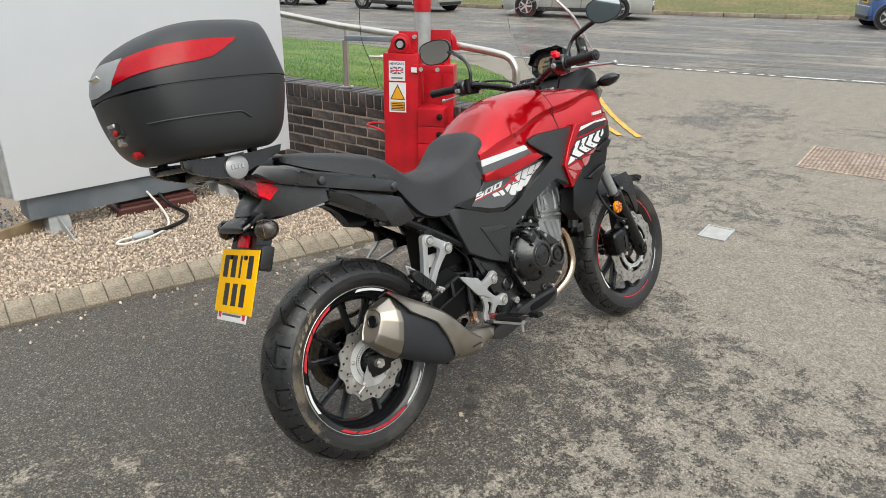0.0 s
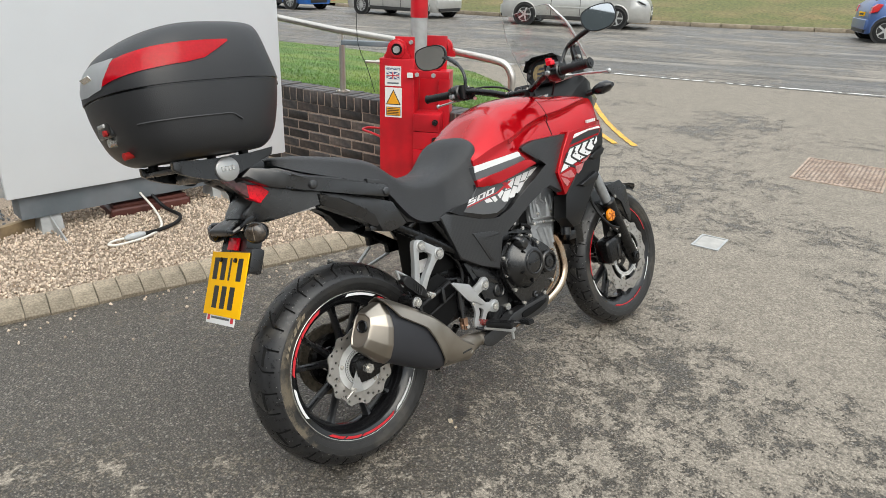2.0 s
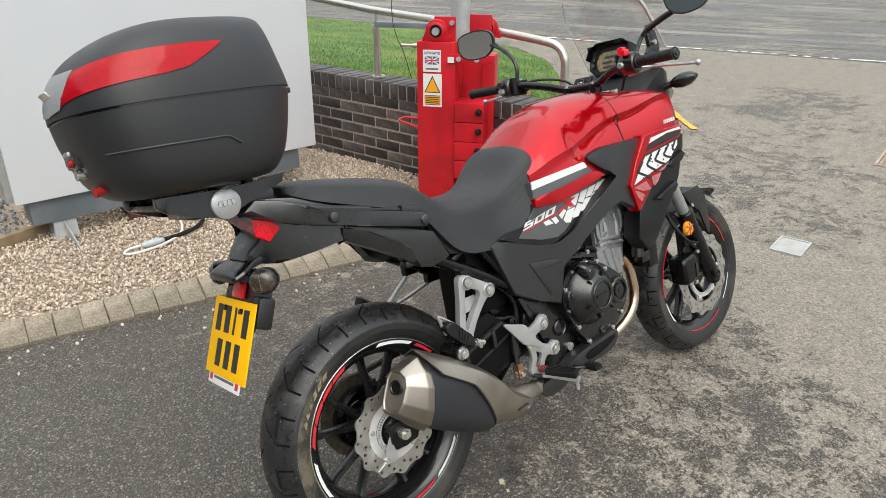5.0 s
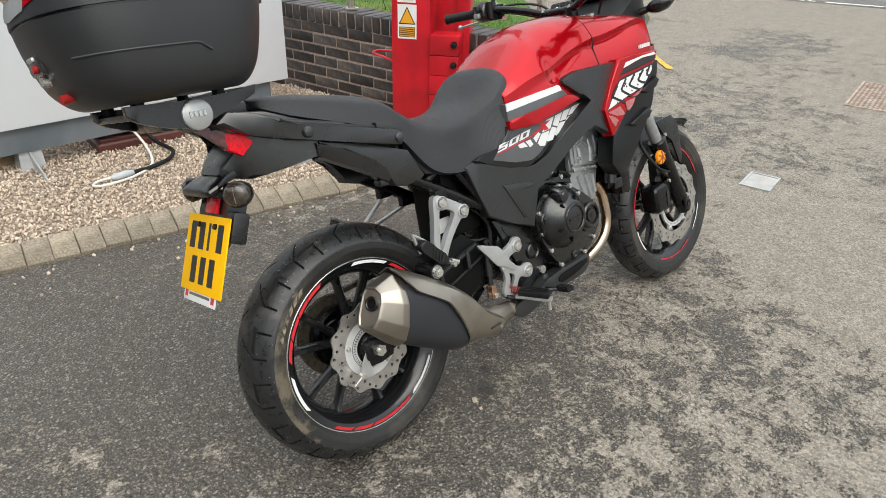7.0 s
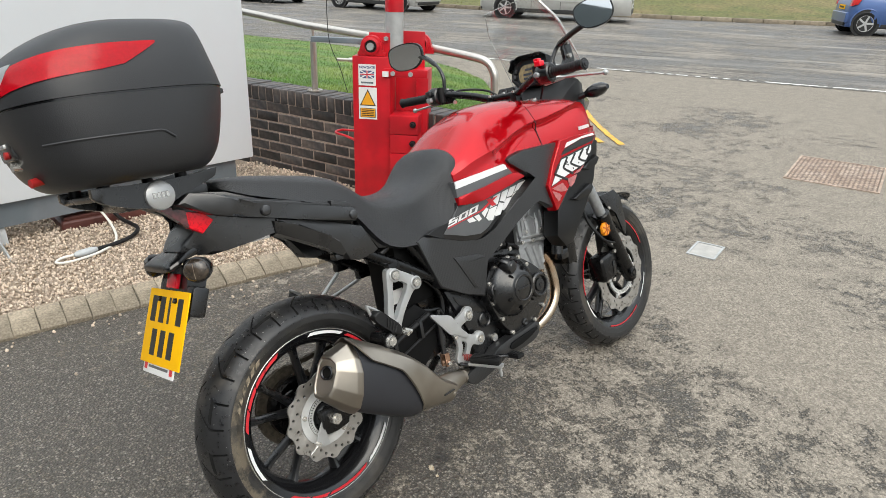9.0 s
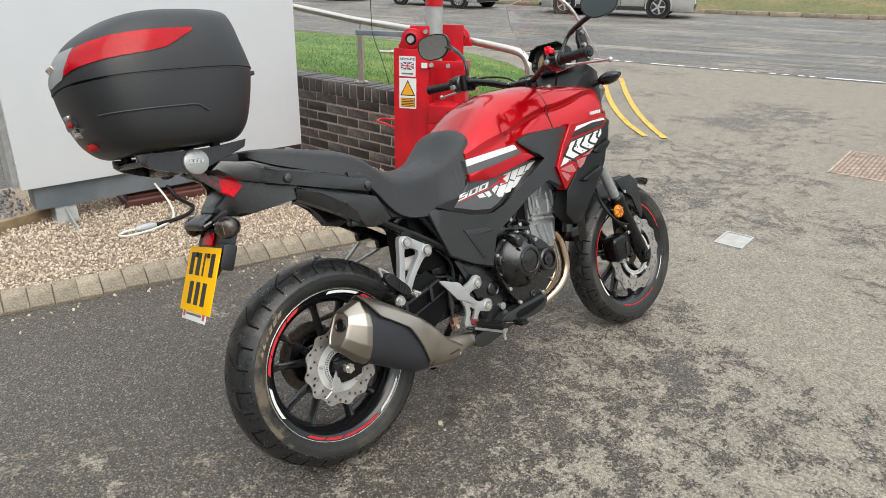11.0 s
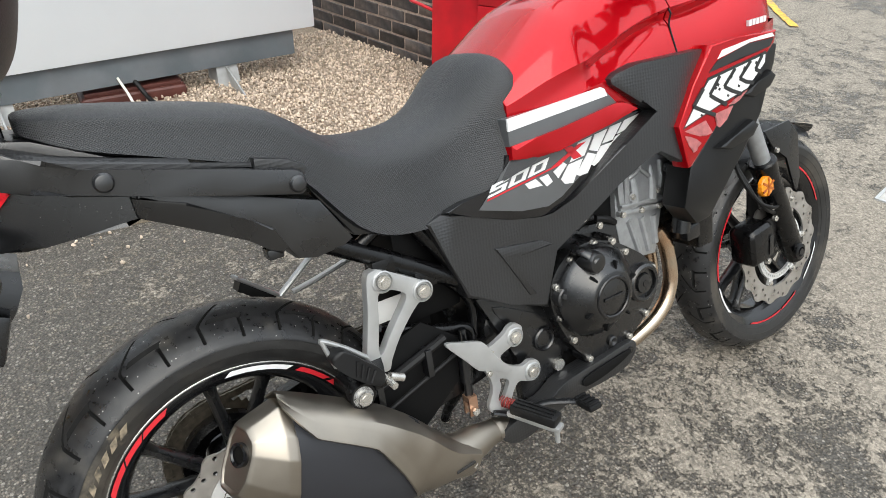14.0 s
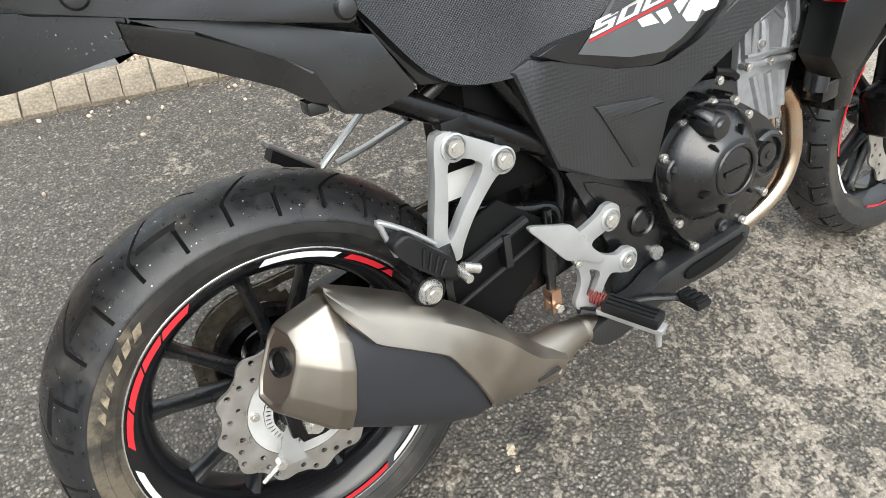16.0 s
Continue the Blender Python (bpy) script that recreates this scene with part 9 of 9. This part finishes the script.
def car(name, spot, heading, length, width, height, base, paint, label, rear_over, tail_plate, nose_drop=0.30, spokes=7):
    """A hatchback, its nose along x. spot: ground point midway between its axles."""
    c = empty(name, pose(spot[0], spot[1], 0.004, 0, 0, heading), label, "car", "cars parked along the kerb")
    x0 = -base / 2 - rear_over
    x1 = x0 + length
    w = width / 2
    # stations: x, belt height, roof height, half width at the belt, at the roof
    st = [(x0, 0.62, 0.70, 0.78, 0.74), (x0 + 0.05, 0.84, 0.94, 0.88, 0.80), (x0 + 0.28, 0.92, height - 0.32, 0.95, 0.74), (x0 + 0.62, 0.95, height - 0.06, 0.99, 0.70), (x0 + 0.33 * length, 0.95, height, 1.0, 0.70), (x0 + 0.52 * length, 0.94, height - 0.02, 1.0, 0.70),
          (x0 + 0.66 * length, 0.93, height - 0.22, 1.0, 0.72), (x0 + 0.76 * length, 0.92, 1.00, 0.99, 0.80), (x0 + 0.86 * length, 0.89, 0.955, 0.98, 0.82), (x1 - 0.20, 0.80, 0.87, 0.94, 0.80), (x1 - 0.07, 0.68, 0.75, 0.84, 0.72), (x1 - 0.01, 0.52, 0.62, 0.78, 0.68), (x1, 0.42, 0.50, 0.74, 0.62)]
    rings = []
    for x, b, r_, wb, wr in st:
        k = w * wb
        q = w * wr
        rings.append([Vector((x, y, z)) for y, z in ((-k * 0.90, 0.20), (-k * 0.985, 0.32), (-k, 0.55), (-k * 0.985, b), (-q * 0.99, (b + r_) / 2 + 0.03), (-q * 0.86, r_ - 0.01), (0, r_), (q * 0.86, r_ - 0.01), (q * 0.99, (b + r_) / 2 + 0.03), (k * 0.985, b), (k, 0.55), (k * 0.985, 0.32), (k * 0.90, 0.20))])
    body = part("body", loft(bmesh.new(), rings), paint, c, angle=50)
    for s_ in (-1, 1):
        # side windows, sill and door lines
        for a, b_ in ((0.14, 0.33), (0.35, 0.54), (0.56, 0.68)):
            xa, xb = x0 + a * length, x0 + b_ * length
            top = height - 0.10 if b_ < 0.6 else height - 0.30
            bm = bmesh.new()
            vs = [(xa, s_ * w * 0.985, 0.97), (xb, s_ * w * 0.985, 0.96), (xb - (0.10 if b_ > 0.6 else 0.0), s_ * w * 0.76, top), (xa + (0.12 if a < 0.2 else 0), s_ * w * 0.76, top)]
            lo = [bm.verts.new(Vector(v) + Vector((0, s_ * 0.03, 0))) for v in vs]
            hi = [bm.verts.new(Vector(v) - Vector((0, s_ * 0.03, 0))) for v in vs]
            bm.faces.new(lo)
            bm.faces.new(hi[::-1])
            for k in range(4):
                bm.faces.new((lo[k], hi[k], hi[(k + 1) % 4], lo[(k + 1) % 4]))
            part("side_window", bm, C_GLASS, c, smooth=False)
        part("sill", boxes((-base / 2 + 0.33, -0.02, 0.19), (base / 2 - 0.33, 0.02, 0.30), Matrix.Translation((0, s_ * w * 0.96, 0)), bevel=0.01), C_TRIM, c)
        for a in (0.35, 0.545, 0.70):
            x = x0 + a * length
            part("door_gap", boxes((x - 0.006, -0.012, 0.30), (x + 0.006, 0.008, 0.94), Matrix.Translation((0, s_ * w * 0.995, 0))), C_TRIM, c, smooth=False)
        for a in (0.40, 0.58):
            x = x0 + a * length
            part("door_handle", boxes((x - 0.08, -0.012, 0.80), (x + 0.08, 0.02, 0.83), Matrix.Translation((0, s_ * w * 0.99, 0)), bevel=0.01), paint, c)
        part("rub_strip", boxes((x0 + 0.34 * length, -0.01, 0.52), (x0 + 0.70 * length, 0.012, 0.56), Matrix.Translation((0, s_ * w * 1.0, 0)), bevel=0.004), paint, c)
        for x in (-base / 2, base / 2):
            i = max(k for k in range(len(st) - 1) if st[k][0] <= x)
            f = (x - st[i][0]) / (st[i + 1][0] - st[i][0])
            side = w * (st[i][3] + (st[i + 1][3] - st[i][3]) * f)
            face = s_ * (side + 0.004)
            # A black disc stands for the shaded opening; the body is not cut.
            part("arch_shade_disc", plate(circle(x, 0.31, 0.345, 36), [], min(face, face - s_ * 0.05), max(face, face - s_ * 0.05)), C_TRIM, c)
            lip = bmesh.new()
            tube(lip, [(x + 0.352 * math.cos(radians(a)), face, 0.31 + 0.352 * math.sin(radians(a))) for a in range(-12, 193, 12)], 0.016, 8)
            part("arch_lip", lip, paint, c)
            tw = empty("wheel")
            tw.parent = c
            tw.matrix_local = Matrix.Translation((x, s_ * (side - 0.085), 0.305))
            bm = bmesh.new()
            lathe(bm, [(0.20, -0.095), (0.27, -0.10), (0.298, -0.08), (0.305, 0), (0.298, 0.08), (0.27, 0.10), (0.20, 0.095)], 36, "y")
            part("tyre", bm, M_RUBBER, tw)
            bm = bmesh.new()
            yo = s_ * 0.085
            lathe(bm, [(0.205, yo), (0.205, yo * 1.12), (0.19, yo * 1.1), (0.18, yo * 0.4)], 36, "y")
            part("rim", bm, C_RIM, tw)
            bm = bmesh.new()
            lathe(bm, [(0.0, yo * 0.35), (0.19, yo * 0.35)], 24, "y")
            part("brake_drum", bm, C_TRIM, tw)
            bm = bmesh.new()
            lathe(bm, [(0.0, yo * 1.1), (0.035, yo * 1.1), (0.045, yo * 0.8)], 16, "y")
            for k in range(spokes):
                a = 2 * math.pi * k / spokes
                m = Matrix.Rotation(a, 4, "Y")
                box(bm, (0.03, min(yo * 0.85, yo * 1.08), -0.024 if spokes < 9 else -0.011), (0.20, max(yo * 0.85, yo * 1.08), 0.024 if spokes < 9 else 0.011), m)
            part("wheel_spokes", bm, C_RIM, tw)
        bm = bmesh.new()
        prism(bm, [(x1 - 0.52, 0.815), (x1 - 0.34, 0.70), (x1 - 0.14, 0.645), (x1 - 0.09, 0.69), (x1 - 0.16, 0.755), (x1 - 0.36, 0.835)], min(s_ * w * 0.54, s_ * w * 0.952), max(s_ * w * 0.54, s_ * w * 0.952), 0.02)
        hl = part("headlamp", bm, C_LAMP, c, "clear headlamp with a dark inner bezel")
        bm = bmesh.new()
        prism(bm, [(x1 - 0.40, 0.775), (x1 - 0.26, 0.70), (x1 - 0.15, 0.675), (x1 - 0.13, 0.70), (x1 - 0.20, 0.742), (x1 - 0.34, 0.795)], min(s_ * w * 0.60, s_ * (w * 0.952 + 0.004)), max(s_ * w * 0.60, s_ * (w * 0.952 + 0.004)), 0.01)
        part("lamp_bezel", bm, C_TRIM, hl)
        bm = bmesh.new()
        prism(bm, [(x0 + 0.0, 0.72), (x0 + 0.16, 0.76), (x0 + 0.26, 0.95), (x0 + 0.13, 0.96), (x0 + 0.03, 0.88)], min(s_ * w * 0.72, s_ * w * 0.965), max(s_ * w * 0.72, s_ * w * 0.965), 0.02)
        part("tail_lamp", bm, C_TAIL, c)
        part("wing_mirror", boxes((x0 + 0.655 * length, -0.09, 0.95), (x0 + 0.69 * length, 0.09, 1.06), Matrix.Translation((0, s_ * (w + 0.09), 0)), bevel=0.03), paint, c)
        part("fog_lamp", boxes((x1 - 0.13, -0.06, 0.34), (x1 - 0.07, 0.06, 0.41), Matrix.Translation((0, s_ * w * 0.62, 0)), bevel=0.01), C_TRIM, c)
    part("lower_intake", boxes((x1 - 0.10, -w * 0.52, 0.24), (x1 + 0.014, w * 0.52, 0.37), bevel=0.03), C_TRIM, c)
    gr = part("front_grille", boxes((x1 - 0.12, -w * 0.40, 0.535), (x1 - 0.002, w * 0.40, 0.645), bevel=0.03), C_TRIM, c)
    part("grille_bar", boxes((x1 - 0.05, -w * 0.38, 0.585), (x1 + 0.012, w * 0.38, 0.612), bevel=0.008), C_RIM, gr, "bright grille bar")
    part("bumper_crease", boxes((x1 - 0.16, -w * 0.74, 0.375), (x1 - 0.002, w * 0.74, 0.395), bevel=0.008), paint, c)
    part("front_plate", boxes((x1 - 0.01, -0.26, 0.40), (x1 + 0.02, 0.26, 0.51)), M_WHITE, c, "white plate with a plain dark bar", smooth=False)
    part("plate_bar", boxes((x1 + 0.02, -0.20, 0.43), (x1 + 0.024, 0.20, 0.48)), M_PRINT, c, smooth=False)
    part("rear_bumper", boxes((x0 - 0.05, -w * 0.82, 0.30), (x0 + 0.10, w * 0.82, 0.56), bevel=0.04, segments=3), paint, c)
    part("bumper_strip", boxes((x0 - 0.055, -w * 0.70, 0.22), (x0 + 0.06, w * 0.70, 0.31), bevel=0.02), C_TRIM, c)
    part("rear_plate", boxes((x0 - 0.015, -0.26, 0.62 if tail_plate else 0.40), (x0 + 0.06, 0.26, 0.73 if tail_plate else 0.51)), B_YELLOW, c, "yellow plate with a plain dark bar", smooth=False)
    part("plate_bar", boxes((x0 - 0.019, -0.20, 0.65 if tail_plate else 0.43), (x0 - 0.015, 0.20, 0.70 if tail_plate else 0.48)), M_PRINT, c, smooth=False)
    part("rear_window", boxes((-0.015, -w * 0.62, 0.0), (0.015, w * 0.62, 0.36), Matrix.Translation((x0 + 0.13, 0, 0.98)) @ Matrix.Rotation(radians(42), 4, "Y"), bevel=0.01), C_GLASS, c)
    part("windscreen", boxes((-0.02, -w * 0.66, 0), (0.02, w * 0.66, 0.62), Matrix.Translation((x0 + 0.755 * length, 0, 0.98)) @ Matrix.Rotation(radians(-58), 4, "Y"), bevel=0.01), C_GLASS, c)
    return c


P_SILVER = mat("silver car paint", (0.46, 0.46, 0.45), 0.3, metal=0.3, spread=0.05, scale=8, coat=0.8)
P_PALE = mat("pale silver car paint", (0.50, 0.50, 0.485), 0.28, metal=0.35, spread=0.05, scale=8, coat=0.8)
P_BLUE = mat("bright blue car paint", (0.02, 0.12, 0.42), 0.3, metal=0.1, spread=0.05, scale=8, coat=0.8)
P_NAVY = mat("mid blue car paint", (0.055, 0.115, 0.30), 0.3, metal=0.2, spread=0.05, scale=8, coat=0.8)


def beside(a, b, width, base):
    """Midpoint between axles and heading, from the ground points of the near rear and front wheels; the car lies on the far side."""
    dx, dy = b[0] - a[0], b[1] - a[1]
    d = math.hypot(dx, dy)
    nx, ny = -dy / d, dx / d
    if nx * 1.0 + ny * 0.5 < 0:
        nx, ny = -nx, -ny
    return ((a[0] + b[0]) / 2 + nx * width * 0.46, (a[1] + b[1]) / 2 + ny * width * 0.46), math.degrees(math.atan2(dy, dx))


sp, hd = beside((15.74, 12.80), (17.00, 10.43), 1.81, 2.685)
car("pale_hatchback", sp, hd, 4.36, 1.81, 1.51, 2.685, P_PALE, "pale silver five-door hatchback parked along the kerb", 0.74, True, spokes=5)
sp, hd = beside((14.47, 16.05), (13.97, 18.48), 1.65, 2.49)
car("silver_hatchback", sp, hd, 3.82, 1.65, 1.44, 2.49, P_SILVER, "silver small hatchback parked with its tail to the lane", 0.55, True, spokes=14)
sp, hd = beside((12.4, 23.6), (12.95, 21.32), 1.63, 2.34)
car("blue_hatchback", sp, hd, 3.43, 1.63, 1.46, 2.34, P_BLUE, "bright blue small hatchback parked nose to the lane", 0.45, True, spokes=9)
sp, hd = beside((20.17, 4.36), (21.43, 2.22), 1.68, 2.48)
car("blue_saloon", sp, hd, 3.80, 1.68, 1.47, 2.48, P_NAVY, "mid-blue hatchback with silver wheels parked along the kerb", 0.42, True, spokes=5)
cone = empty("traffic_cone", pose(17.0, 24.6, 0.004), "red and white plastic traffic cone beside the kerb", "traffic cone")
M_CONE = mat("red cone plastic", (0.70, 0.06, 0.03), 0.5, spread=0.1, scale=10)
part("foot", boxes((-0.2, -0.2, 0), (0.2, 0.2, 0.05), bevel=0.02), M_CONE, cone)
bm = bmesh.new()
cyl(bm, (0, 0, 0.05), (0, 0, 0.75), 0.15, 0.035, seg=24)
part("body", bm, M_CONE, cone)
bm = bmesh.new()
cyl(bm, (0, 0, 0.30), (0, 0, 0.52), 0.112, 0.076, seg=24, caps=False)
part("sleeve", bm, M_WHITE, cone, "white reflective sleeve")

M_CLAD = mat("dark grey cladding", (0.06, 0.075, 0.078), 0.4, spread=0.08, scale=2)
M_SHOPGLASS = mat("dark shop glass", (0.02, 0.022, 0.025), 0.05, spread=0.1, scale=1, coat=0.5)
shop = empty("showroom", pose(-10.0, 1.0, 0.0), "dark grey showroom building with glazed front", "building")
part("wall", boxes((-9, -9, 0), (-0.05, 15, 4.6), bevel=0.02), M_CLAD, shop)
part("fascia", boxes((-0.05, -9.1, 3.2), (0.25, 15.1, 4.7), bevel=0.02), M_CLAD, shop)
for k in range(8):
    g = part("shop_window", boxes((-0.05, -8.7 + k * 2.95, 0.25), (0.02, -8.7 + k * 2.95 + 2.8, 3.1), bevel=0.01), M_SHOPGLASS, shop)
bm = bmesh.new()
for k in range(5):
    box(bm, (0.25, -1.2 + k * 0.62, 3.6), (0.30, -1.2 + k * 0.62 + (0.38 if k % 2 else 0.12), 4.3))
part("sign_bars", bm, M_WHITE, shop, "plain white bars of a fascia sign", smooth=False)
